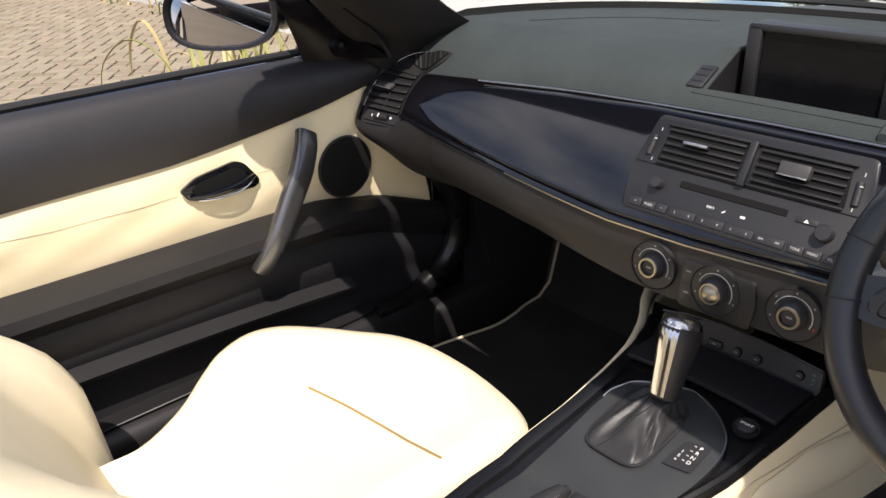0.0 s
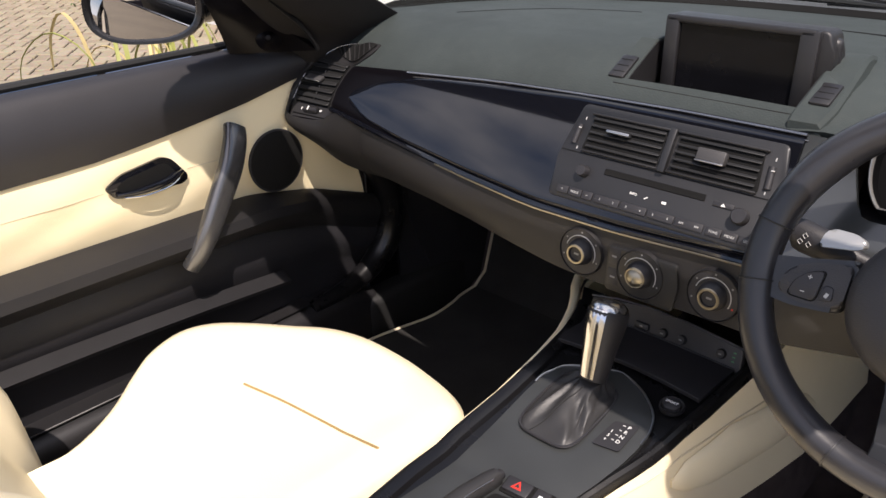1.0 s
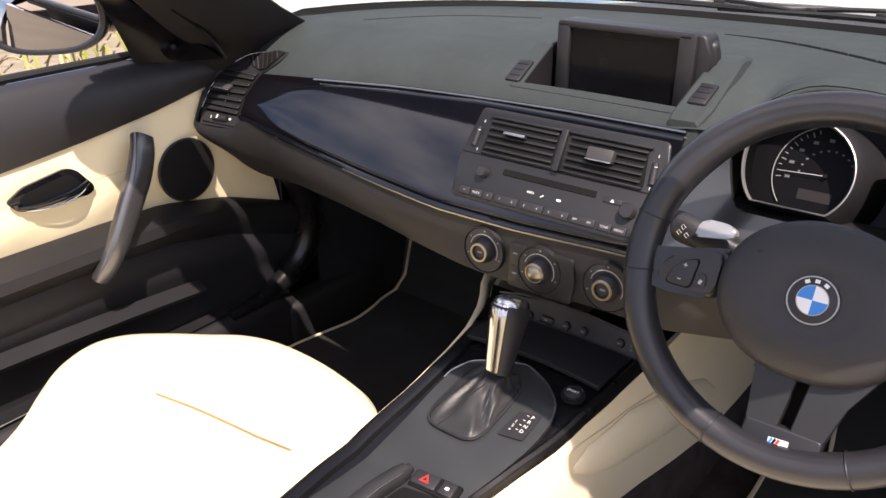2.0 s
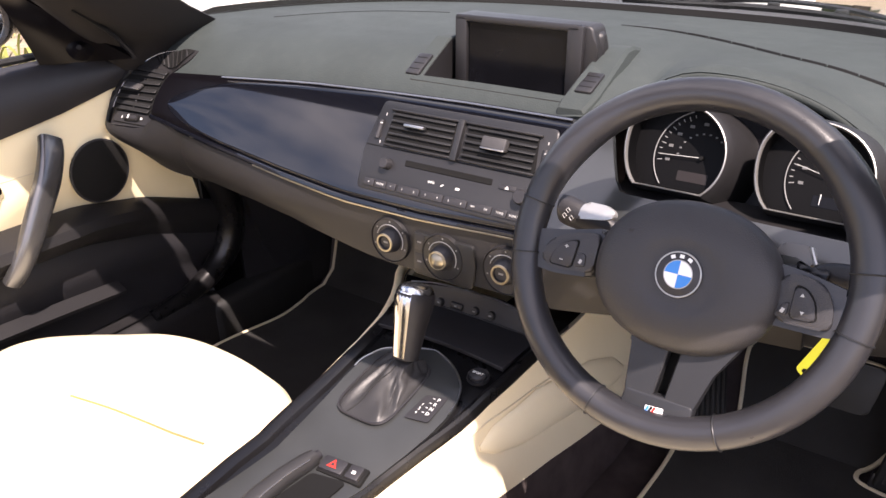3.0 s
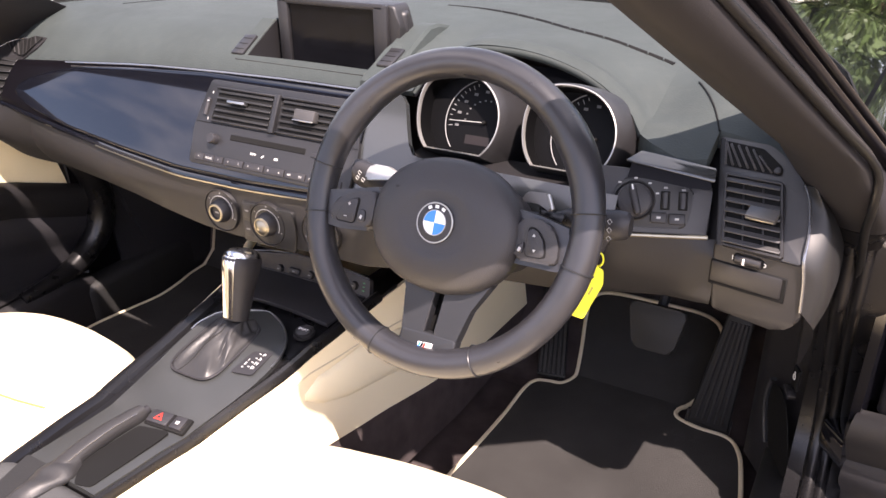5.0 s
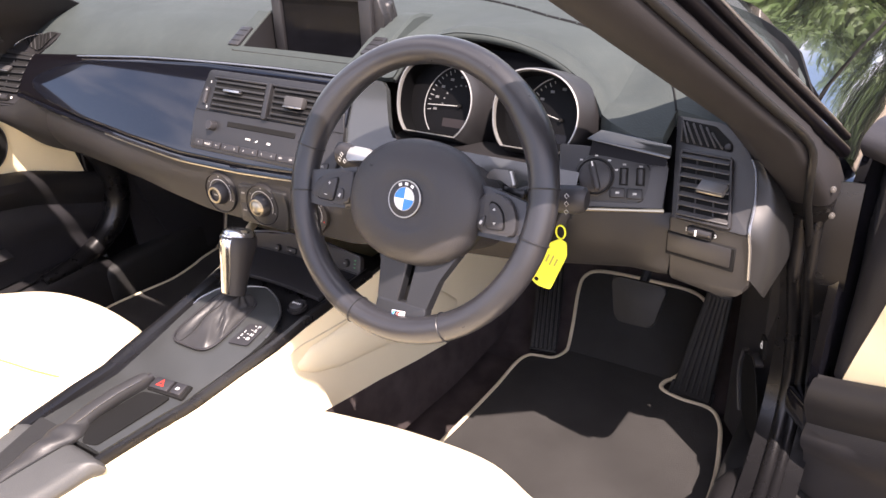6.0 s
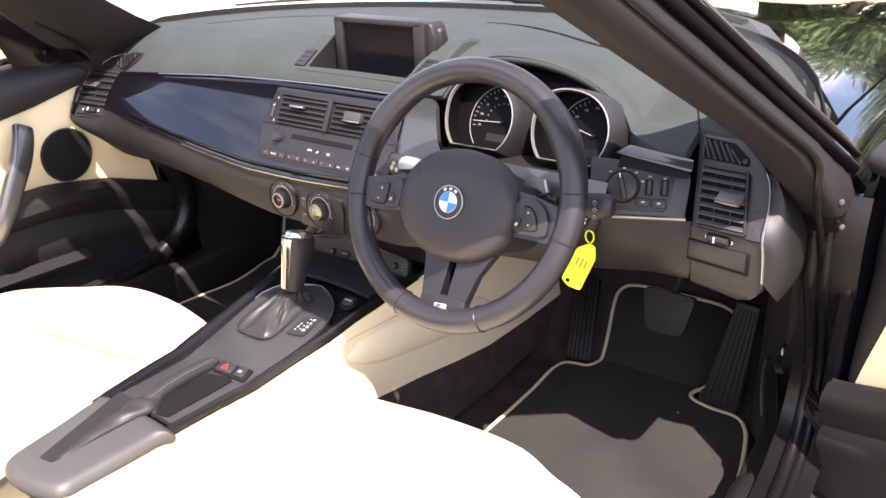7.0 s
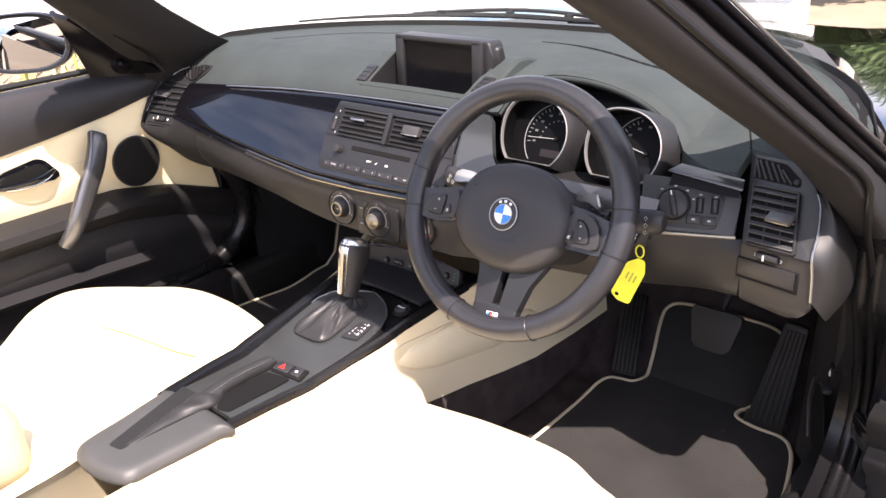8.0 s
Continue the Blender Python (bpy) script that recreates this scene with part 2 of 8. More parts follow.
def slab(fn, nu, nv, thick):
    """A curved sheet fn(u, v), u and v from 0 to 1, with a thickness along its own normals."""
    top = [[Vector(fn(i / nu, j / nv)) for j in range(nv + 1)] for i in range(nu + 1)]
    bm = bmesh.new()
    a = [[bm.verts.new(p) for p in row] for row in top]
    low = []
    for i in range(nu + 1):
        row = []
        for j in range(nv + 1):
            du = top[min(nu, i + 1)][j] - top[max(0, i - 1)][j]
            dv = top[i][min(nv, j + 1)] - top[i][max(0, j - 1)]
            nrm = du.cross(dv)
            nrm = nrm.normalized() if nrm.length > 1e-12 else Vector((0, 0, 1))
            row.append(bm.verts.new(top[i][j] - nrm * thick))
        low.append(row)
    for i in range(nu):
        for j in range(nv):
            bm.faces.new((a[i][j], a[i + 1][j], a[i + 1][j + 1], a[i][j + 1]))
            bm.faces.new((low[i][j], low[i][j + 1], low[i + 1][j + 1], low[i + 1][j]))
    for i in range(nu):
        bm.faces.new((a[i][0], low[i][0], low[i + 1][0], a[i + 1][0]))
        bm.faces.new((a[i][nv], a[i + 1][nv], low[i + 1][nv], low[i][nv]))
    for j in range(nv):
        bm.faces.new((a[0][j], a[0][j + 1], low[0][j + 1], low[0][j]))
        bm.faces.new((a[nu][j], low[nu][j], low[nu][j + 1], a[nu][j + 1]))
    return bm


def smooth_path(points, step=6, closed=False):
    """A soft curve through points."""
    p = [Vector(q) for q in points]
    n = len(p)
    out = []
    for i in range(n if closed else n - 1):
        if closed:
            a, b, c, d = p[i - 1], p[i], p[(i + 1) % n], p[(i + 2) % n]
        else:
            a, b, c, d = p[max(0, i - 1)], p[i], p[i + 1], p[min(n - 1, i + 2)]
        for k in range(step):
            t = k / step
            out.append(0.5 * (2 * b + (c - a) * t + (2 * a - 5 * b + 4 * c - d) * t * t + (3 * b - a - 3 * c + d) * t ** 3))
    if not closed:
        out.append(p[-1])
    return out


def curve_at(table, x):
    """Interpolates a table of (x, value) rows smoothly."""
    if x <= table[0][0]:
        return table[0][1]
    for (x0, v0), (x1, v1) in zip(table, table[1:]):
        if x <= x1:
            t = (x - x0) / (x1 - x0)
            return v0 + (v1 - v0) * t
    return table[-1][1]


def round_outline(points, r=0.004, seg=3):
    """Cuts the corners of an outline with small arcs."""
    out, n = [], len(points)
    for i in range(n):
        a, b, c = (Vector(points[(i + k) % n]) for k in (-1, 0, 1))
        ra = min(r, 0.45 * (a - b).length, 0.45 * (c - b).length)
        p, q = b + (a - b).normalized() * ra, b + (c - b).normalized() * ra
        for k in range(seg + 1):
            t = k / seg
            out.append(tuple((1 - t) ** 2 * p + 2 * t * (1 - t) * b + t * t * q))
    return out


def lettering(text, size, mat, parent, m, name="marking", depth=0.0003):
    """Letters of the built-in font as a mesh, centred at m."""
    crv = bpy.data.curves.new(name, "FONT")
    crv.body, crv.size, crv.extrude = text, size, depth
    crv.align_x, crv.align_y, crv.resolution_u = "CENTER", "CENTER", 2
    tmp = bpy.data.objects.new(name, crv)
    data = bpy.data.meshes.new_from_object(tmp)
    bpy.data.objects.remove(tmp)
    bpy.data.curves.remove(crv)
    data.transform(m)
    data.materials.append(mat)
    return hang(new(name, data), parent)


def basis(origin, x, y, z):
    return Matrix(((x[0], y[0], z[0], origin[0]), (x[1], y[1], z[1], origin[1]), (x[2], y[2], z[2], origin[2]), (0, 0, 0, 1)))

# ---------------------------------------------------------------- ground and surroundings
def ground_material():
    m = material("bedding sand and grit", (0.27, 0.215, 0.15), 0.95, vary=0.15, scale=1.5, grain=0.8, grain_scale=90, grain_depth=0.004, fabric=True)
    return m


ground_bm = bmesh.new()
bmesh.ops.create_grid(ground_bm, x_segments=8, y_segments=8, size=150)
ground = part("ground", ground_bm, ground_material())
tagged(ground, "sandy joints and bed under the block paved driveway", "ground", kind="structure")

# a white rendered garden wall ahead and to the left of the car
def garden_wall(name, a, b, height, thick, label):
    a, b = Vector((*a, 0)), Vector((*b, 0))
    d = b - a
    m = basis((a + b) / 2 + Vector((0, 0, height / 2)), d.normalized(), Vector((0, 0, 1)).cross(d.normalized()), (0, 0, 1))
    wall = part(name, rbox(d.length, thick, height, 0.02, 2, m), render_white)
    tagged(wall, label, "wall", kind="structure")
    part("coping", rbox(d.length + 0.06, thick + 0.08, 0.06, 0.015, 2, m @ Matrix.Translation((0, 0, height / 2 + 0.032))), render_white, wall)
    return wall


garden_wall("wall_ahead", (-13.0, 2.66), (-0.10, 2.72), 0.80, 0.22, "sunlit white rendered garden wall beyond the paving")

# ---------------------------------------------------------------- car body
body = thing("roadster", "black roadster body shell with roof down", "car", at=(0, 0.6, 0.2))


PILLAR_FOOT = [  # height, then inner edge, rear face, crest, outer edge and front edge seen from above
    (0.36, (0.735, 0.250), (0.755, 0.195), (0.780, 0.222), (0.788, 0.240), (0.745, 0.31)),
    (0.47, (0.735, 0.235), (0.757, 0.208), (0.782, 0.236), (0.790, 0.250), (0.745, 0.30)),
    (0.602, (0.730, 0.202), (0.755, 0.166), (0.784, 0.196), (0.795, 0.230), (0.740, 0.29)),
    (0.695, (0.720, 0.170), (0.752, 0.120), (0.786, 0.140), (0.797, 0.190), (0.730, 0.27)),
    (0.75, (0.710, 0.144), (0.750, 0.090), (0.787, 0.098), (0.797, 0.160), (0.720, 0.26)),
    (0.8125, (0.695, 0.104), (0.742, 0.042), (0.785, 0.040), (0.795, 0.120), (0.710, 0.25)),
    (0.855, (0.681, 0.065), (0.728, 0.002), (0.774, -0.002), (0.780, 0.108), (0.690, 0.22)),
    (0.90, (0.665, 0.015), (0.712, -0.042), (0.759, -0.040), (0.752, 0.104), (0.665, 0.186)),
    (1.26, (0.453, -0.521), (0.484, -0.530), (0.526, -0.470), (0.561, -0.372), (0.470, -0.375)),
]


NEAR_FOOT = [(0.80, 0.012, 0.012, 0.020), (0.855, 0.030, 0.038, 0.030), (0.90, 0.022, 0.038, 0.036), (0.93, 0.008, 0.014, 0.024), (0.96, 0.0, 0.0, 0.011), (1.02, 0.0, 0.0, 0.0)]  # the inner edge draws back low down on the left


def pillar_ring(z, side):
    marks = [tuple(curve_at([(row[0], row[j][c]) for row in PILLAR_FOOT], z) for c in (0, 1)) for j in (1, 2, 3, 4, 5)]
    if side < 0 and z <= 1.02:
        marks[0] = (marks[0][0] + curve_at([q[:2] for q in NEAR_FOOT], z), marks[0][1] + curve_at([(q[0], q[2]) for q in NEAR_FOOT], z))
        marks[4] = (marks[4][0], marks[4][1] + curve_at([(q[0], q[3]) for q in NEAR_FOOT], z))
    return [Vector((x * side, y, z)) for x, y in round_outline(marks, 0.022, 4)]


for side in (1, -1):
    pillar = part("windscreen_pillar", loft([pillar_ring(z, side) for z in (0.80, 0.8125, 0.835, 0.855, 0.88, 0.90, 0.915, 0.93, 0.945, 0.96, 0.99, 1.02, 1.08, 1.14, 1.18, 1.206)]), pillar_trim, body, "dark trimmed windscreen pillar")
    part("pillar_foot", loft([pillar_ring(z, side) for z in (0.36, 0.42, 0.47, 0.54, 0.602, 0.65, 0.695, 0.72, 0.75, 0.78, 0.799)]), rail_black, body, "black painted foot of the windscreen pillar")
    seal = []
    for k in range(8):
        z = 0.85 + 0.050 * k
        q = (z - 0.90) / 0.35
        seal.append(Vector(((0.758 - 0.200 * q) * side, 0.040 - 0.445 * q, z)))
    part("rubber_seal", tube(seal, 0.0075, 14), edge_black, pillar)
    seal2 = [Vector(((0.762 - 0.195 * ((z - 0.9) / 0.35)) * side, 0.075 - 0.455 * ((z - 0.9) / 0.35), z)) for z in (0.86, 0.95, 1.05, 1.13, 1.20)]
    part("rubber_seal", tube(seal2, 0.005, 14), edge_black, pillar)
    gold = [Vector(((0.752 - 0.182 * ((z - 0.9) / 0.35)) * side, 0.112 - 0.471 * ((z - 0.9) / 0.35), z)) for z in (0.86, 0.95, 1.05, 1.13, 1.20)]
    part("bright_strip", tube(gold, 0.002, 8), satin_metal, pillar, "thin bright windscreen edge strip")

# header rail across the top of the windscreen, with an unseen slab added below for shade
head = []
for k in range(13):
    x = -0.545 + 1.09 * k / 12
    y = -0.390 + 0.16 * (1 - (x / 0.55) ** 2) * (1 - 0.55 * (x / 0.55) ** 2) * 0.35
    ring = [Vector((x, y + 0.042 * math.cos(a), 1.207 + 0.020 * math.sin(a) - 0.010 * (x / 0.545) ** 2)) for a in (2 * math.pi * j / 12 for j in range(12))]
    head.append(ring)
header = part("header_rail", loft(head), pillar_trim, body)
part("header_lining", slab(lambda u, v: (0.525 * (2 * u - 1) * (0.96 + 0.06 * v), -0.400 + 0.172 * v, 1.193 - 0.043 * v - 0.006 * abs(2 * u - 1)), 20, 6, 0.014), pillar_trim, header, "dark unseen slab added under the header to shade the cabin")


def screen_base(x):
    """The lower edge of the windscreen, seen from above."""
    return 0.74 - 0.63 * (abs(x) / 0.746) ** 3.0


def screen_point(u, v):
    s = 2 * u - 1
    low = Vector((0.735 * s, screen_base(0.735 * s) + 0.025, 0.885 + 0.02 * (1 - s * s)))
    high = Vector((0.5735 * s, -0.311 + 0.188 * (1 - s * s), 1.205))
    p = low.lerp(high, v)
    return p + Vector((0, 0.03 * math.sin(math.pi * v), 0.02 * math.sin(math.pi * v)))


screen = part("windscreen", slab(screen_point, 20, 10, 0.004), window_glass, body, "clear windscreen glass")
screen.visible_shadow = False


# bonnet with raised crests over the wheels, front wings and the cowl below the glass
def bonnet_height(x, y):
    centre = curve_at([(0.2, 0.872), (0.6, 0.872), (1.0, 0.860), (1.5, 0.818), (2.0, 0.735), (2.2, 0.68)], y)
    crest = curve_at([(0.2, 0.874), (0.6, 0.876), (1.0, 0.868), (1.5, 0.832), (1.9, 0.765), (2.2, 0.68)], y)
    k = math.exp(-((abs(x) - 0.60) / 0.12) ** 2)
    edge = 0.035 * max(0, (abs(x) - 0.60) / 0.16) ** 2
    return centre + (crest - centre + 0.006) * k + 0.008 * math.exp(-(x / 0.3) ** 2) - edge


def cowl_reach(x):
    """How far the plastic scuttle runs out ahead of the glass."""
    k = max(0.0, min(1.0, (abs(x) - 0.45) / 0.20))
    return 0.22 - 0.165 * k * k * (3 - 2 * k)


def bonnet_point(u, v):
    s = 2 * u - 1
    y0, y1 = screen_base(0.70 * s) + cowl_reach(0.70 * s) + 0.030, 2.10 - 0.40 * s ** 4
    y = y0 + (y1 - y0) * v
    x = s * (0.728 + 0.045 * min(1, max(0, y - 0.35)))
    return (x, y, bonnet_height(x, y))


part("bonnet", slab(bonnet_point, 48, 30, 0.02), car_paint, body, "glossy black bonnet mirroring sky and trees")


def wing_point(side):
    def fn(u, v):
        y = 0.16 + v * 1.60
        x0 = 0.734 + 0.045 * min(1, max(0, y - 0.35))
        z0 = bonnet_height(x0 - 0.006, y)
        a = radians(8 + 82 * u)
        r = 0.13
        x = x0 + r * (math.sin(a) - math.sin(radians(8)))
        z = z0 - 0.22 * (math.cos(radians(8)) - math.cos(a)) - 0.35 * max(0, u - 0.6)
        return (side * x, y, z)
    return fn


for side in (1, -1):
    part("wing_gutter", slab(lambda u, v, sd=side: (sd * (0.700 + 0.06 * u + 0.045 * min(1, max(0, v * 1.6 - 0.19))), 0.16 + 1.6 * v, bonnet_height(0.72, 0.16 + 1.6 * v) - 0.035), 2, 16, 0.006), rubber, body, "black gap beside the bonnet")
    part("front_wing", slab(wing_point(side), 16, 24, 0.012), car_paint, body, "glossy black front wing")

cowl = []
for k in range(25):
    x = -0.72 + 1.44 * k / 24
    y = screen_base(x) + 0.055
    cowl.append([Vector((x, y + dy, 0.872 + 0.018 * (1 - (x / .74) ** 2) + dz)) for dy, dz in ((-0.05, -0.05), (-0.02, 0.006), (0.03, 0.008), (cowl_reach(x), -0.004), (cowl_reach(x), -0.06))])
# the grey puts sunlight and the windscreen's veil into the black plastic's colour
part("cowl_panel", loft(cowl), slat_grey, body, "black plastic scuttle panel, greyed for sun and glass veil")

# floor pan, tunnel, bulkhead, sills and rear deck close the cockpit
floor_bm = slab(lambda u, v: (-0.74 + 1.48 * u, -1.25 + 2.05 * v, 0.205 + (0.36 * max(0, v - 0.80) / 0.2) ** 1.6), 12, 30, 0.04)
part("floor", floor_bm, carpet, body, "black carpeted floor pan")
part("bulkhead", rbox(1.44, 0.03, 0.62, 0.005, 1, Matrix.Translation((0, 0.80, 0.46))), carpet, body)
part("rear_wall", rbox(1.5, 0.03, 0.62, 0.01, 2, Matrix.Translation((0, -1.26, 0.50))), carpet, body)
part("rear_deck", slab(lambda u, v: (-0.86 + 1.72 * u, -2.3 + 1.03 * v, 0.90 - 0.06 * (2 * u - 1) ** 4 - 0.06 * (1 - v) ** 2), 14, 8, 0.03), car_paint, body, "glossy black rear deck")


def rear_wing(side):
    def fn(u, v):
        y = -1.0 - 1.15 * v
        a = radians(90 * u)
        return (side * (0.80 + 0.09 * math.sin(a) - 0.05 * v * v), y, 0.875 - 0.06 * v * v - 0.20 * (1 - math.cos(a)) - 0.40 * max(0, u - 0.5))
    return fn


for side in (1, -1):
    part("rear_wing", slab(rear_wing(side), 12, 12, 0.012 * side), car_paint, body, "glossy black rear wing")


def sill_sections(side):
    """The sill, its front end rounded off."""
    rings = []
    for k in range(21):
        y = -1.15 + 1.27 * k / 20
        end = max(0.0, (y - 0.06) / 0.06)
        rings.append([Vector((side * (0.755 + (dx - 0.05) * (1 - 0.12 * end * end)), y, z - 0.03 * end * end * (z > 0.25))) for dx, z in (
            (0.00, 0.20), (0.0, 0.335), (0.006, 0.352), (0.020, 0.362), (0.060, 0.366), (0.072, 0.358), (0.078, 0.335), (0.105, 0.325), (0.118, 0.31), (0.13, 0.20))])
    return rings


for side in (1, -1):
    sill = part("door_sill", loft(sill_sections(side)), dark_plastic, body, "black plastic door sill")
    part("sill_plate", rbox(0.038, 0.62, 0.004, 0.0015, 1, Matrix.Translation((side * 0.745, -0.35, 0.3685))), dark_plastic, sill, "ribbed dark tread plate")
    # front door post with seals
    post = []
    for k in range(16):
        z = 0.30 + 0.50 * k / 15
        y = 0.24 - 0.09 * math.sin(math.pi * min(1, max(0, (z - 0.30) / 0.75))) - 0.11 * max(0, (z - 0.62) / 0.28) ** 1.5
        post.append([Vector((side * x, y + dy, z)) for x, dy in ((0.70, 0.16), (0.72, 0.06), (0.735, 0.055), (0.748, 0.055), (0.758, 0.056), (0.766, 0.058), (0.80, 0.060), (0.82, 0.16))])
    dp = part("door_post", loft(post), black_plastic, body, "black painted door post")
    seal = [(0.770, 0.112, 0.695), (0.769, 0.080, 0.75), (0.766, 0.030, 0.8125), (0.768, -0.004, 0.855), (0.763, -0.022, 0.90), (0.722, -0.098, 0.965), (0.661, -0.212, 1.06), (0.580, -0.362, 1.185)]
    seal = [Vector((side * x, y, z)) for x, y, z in seal]
    part("rubber_seal", tube(smooth_path(seal, 4), 0.0045, 10), seal_black, dp, "black rubber door seal")
    for x, y, z in ((0.787, 0.051, 0.823), (0.789, 0.075, 0.781)):
        part("bolt", lathe([(0.0, 0.0025), (0.0016, 0.0025), (0.0018, 0.001), (0.0034, 0.0006), (0.0034, -0.004)], 10, basis((side * x, y, z), (1, 0, 0), (0, 0, 1), (0, -1, 0))), tab_grey, dp, "small grey door bolt")

for side in (1, -1):
    part("sill_front", rbox(0.135, 0.60, 0.180, 0.02, 3, Matrix.Translation((side * 0.767, 0.385, 0.236))), rubber, body, "black front end of the sill")

# kick panels on both sides of the footwells
def kick(u, v):
    return (-0.738 + 0.045 * min(1, 2.5 * u), 0.215 - 0.02 * v + 0.5 * u, 0.25 + 0.50 * v)


def kick_right(u, v):
    return (0.752 - 0.087 * min(1, u / 0.30), 0.190 + 0.43 * u, 0.25 + 0.50 * v)


part("kick_panel", slab(kick, 10, 8, 0.02), black_plastic, body, "black side trim of the footwell")
part("kick_panel", slab(kick_right, 20, 8, -0.012), black_plastic, body, "black side trim of the footwell")
part("hinge_panel", rbox(0.012, 0.16, 0.50, 0.003, 1, Matrix.Translation((-0.756, 0.215, 0.46))), edge_black, body, "black panel behind the door edge")
part("footwell_roof", rbox(0.52, 0.36, 0.010, 0.002, 1, Matrix.Translation((0.43, 0.50, 0.63))), rubber, body, "black board over the pedals")
ARCH = [(-0.745, 0.085, 0.70), (-0.738, 0.130, 0.655), (-0.735, 0.164, 0.598), (-0.734, 0.186, 0.534), (-0.734, 0.182, 0.462), (-0.733, 0.150, 0.412), (-0.730, 0.095, 0.380), (-0.727, 0.035, 0.366), (-0.727, -0.05, 0.358)]
part("opening_trim", tube(smooth_path(ARCH, 4), [0.030 - 0.016 * max(0, k - 18) / 14 for k in range(33)], 16), rail_black, body, "curved black trim round the door opening")

# the driver's door opening: a smooth trim with two ridges between the kick panel and the hinges
JAMB = smooth_path([(0, 0.096, 0.820), (0, 0.088, 0.770), (0, 0.096, 0.720), (0, 0.106, 0.685), (0, 0.137, 0.642), (0, 0.166, 0.590), (0, 0.186, 0.527), (0, 0.181, 0.460), (0, 0.152, 0.412), (0, 0.100, 0.382), (0, 0.035, 0.368), (0, -0.10, 0.362)], 4)


def jamb_point(u, v):
    k = v * (len(JAMB) - 1)
    p = JAMB[min(len(JAMB) - 1, int(round(k)))]
    return (0.741 + 0.074 * u, p.y + 0.007 - 0.004 * math.sin(math.pi * u), p.z - 0.004)


jamb = part("jamb_panel", slab(jamb_point, 8, len(JAMB) - 1, 0.006), rail_black, body, "smooth black panel of the door opening", sharp=60)
for reach, r in (([(0.36, 0.7720), (0.41, 0.7702), (0.46, 0.7684), (0.53, 0.7636), (0.63, 0.7587), (0.80, 0.7560)], 0.0105), ([(0.36, 0.7865), (0.42, 0.7847), (0.48, 0.7808), (0.58, 0.7770), (0.70, 0.7755), (0.80, 0.7740)], 0.0085)):
    part("trim_ridge", tube([Vector((curve_at(reach, p.z), p.y, p.z)) for p in JAMB], r, 12), rail_black, jamb, "rounded black rubber ridge")
# dark body paint here; the grey colour stands for reflected sky
part("hinge_plate", slab(lambda u, v: (0.794 - 0.0165 * v + 0.016 * (u - 0.5), 0.235 - 0.050 * v, 0.523 + 0.170 * v), 2, 6, 0.004), tab_grey, body, "strip beside the hinge, its sky reflection painted in as grey")

# ---------------------------------------------------------------- dashboard
FACE = basis((0, -0.005, 0.83), (1, 0, 0), (0, 0.482, 0.876), (0, -0.876, 0.482))


def face(x, s, d=0.0):
    return FACE @ Vector((x, s, d))


TRIM_TOP = [(-0.80, 0.010), (-0.66, 0.028), (-0.60, 0.036), (-0.47, 0.046), (-0.29, 0.060), (-0.13, 0.066), (0.0, 0.069), (0.30, 0.069), (0.52, 0.030), (0.70, 0.030)]
TRIM_LOW = [(-0.80, -0.03), (-0.62, -0.046), (-0.52, -0.060), (-0.44, -0.070), (-0.30, -0.086), (-0.17, -0.097), (-0.03, -0.096), (0.087, -0.090), (0.22, -0.084), (0.7, -0.06)]
LOW_EDGE = [(-0.76, 0.690), (-0.66, 0.677), (-0.54, 0.679), (-0.38, 0.677), (-0.30, 0.674), (-0.22, 0.666), (-0.15, 0.659), (-0.06, 0.655), (0.10, 0.660), (0.20, 0.660), (0.30, 0.662), (0.40, 0.668), (0.55, 0.675), (0.70, 0.66)]
LOW_BACK = [(-0.7, 0.004), (-0.54, 0.0), (-0.38, -0.02), (-0.22, -0.046), (-0.12, -0.058), (0.18, -0.058), (0.28, -0.02), (0.7, 0.015)]

dash = thing("dashboard", "dark grey soft dashboard with glossy black trim", "dashboard", at=(0, 0.2, 0.6))


LIP = [(0.205, 0.040, 0.893), (0.225, 0.064, 0.927), (0.265, 0.084, 0.948), (0.318, 0.091, 0.950), (0.368, 0.096, 0.943), (0.412, 0.098, 0.930), (0.447, 0.096, 0.914), (0.480, 0.084, 0.896), (0.500, 0.070, 0.884), (0.510, 0.060, 0.872)]
LIP_LINE = smooth_path(LIP, 8)


def lip_point(x):
    """The edge of the hood over the instruments, or None outside it."""
    if not LIP[0][0] <= x <= LIP[-1][0]:
        return None
    return Vector((x, curve_at([(p.x, p.y) for p in LIP_LINE], x), curve_at([(p.x, p.z) for p in LIP_LINE], x)))


def dash_height(x, y):
    base = 0.936 - 0.060 * (abs(x) / 0.74) ** 2.4 * (1 - 0.80 * min(1, max(0, (y - 0.045) / 0.12)) ** 1.3)
    front = 0.045 * max(0, 1 - (y - 0.03) / 0.10) ** 2
    far = 0.040 * max(0, (y - 0.25) / 0.5) ** 1.6
    plain = base - front - far
    if x > 0.4:
        # the outer end falls away towards the door in one even slope
        b, a = 0.858 + 0.58 * (y - 0.045), base - far
        h = max(0.0, min(1.0, 0.5 + 0.5 * (b - a) / 0.05))
        plain = b + (a - b) * h - 0.05 * h * (1 - h)
    near = min(LIP[-1][0], max(LIP[0][0], x))
    away = max(0.0, 1 - abs(x - near) / 0.07)
    if away == 0:
        return plain
    lip = lip_point(near)
    d = max(0, y - lip.y)
    fade = math.exp(-(d / 0.13) ** 2)
    swell = 0.007 * math.exp(-((d - 0.022) / 0.016) ** 2) * min(1, (near - 0.205) / 0.08)
    hood = base - far + (lip.z - base) * fade + swell
    away = away * away * (3 - 2 * away)
    return plain + (hood - plain) * away


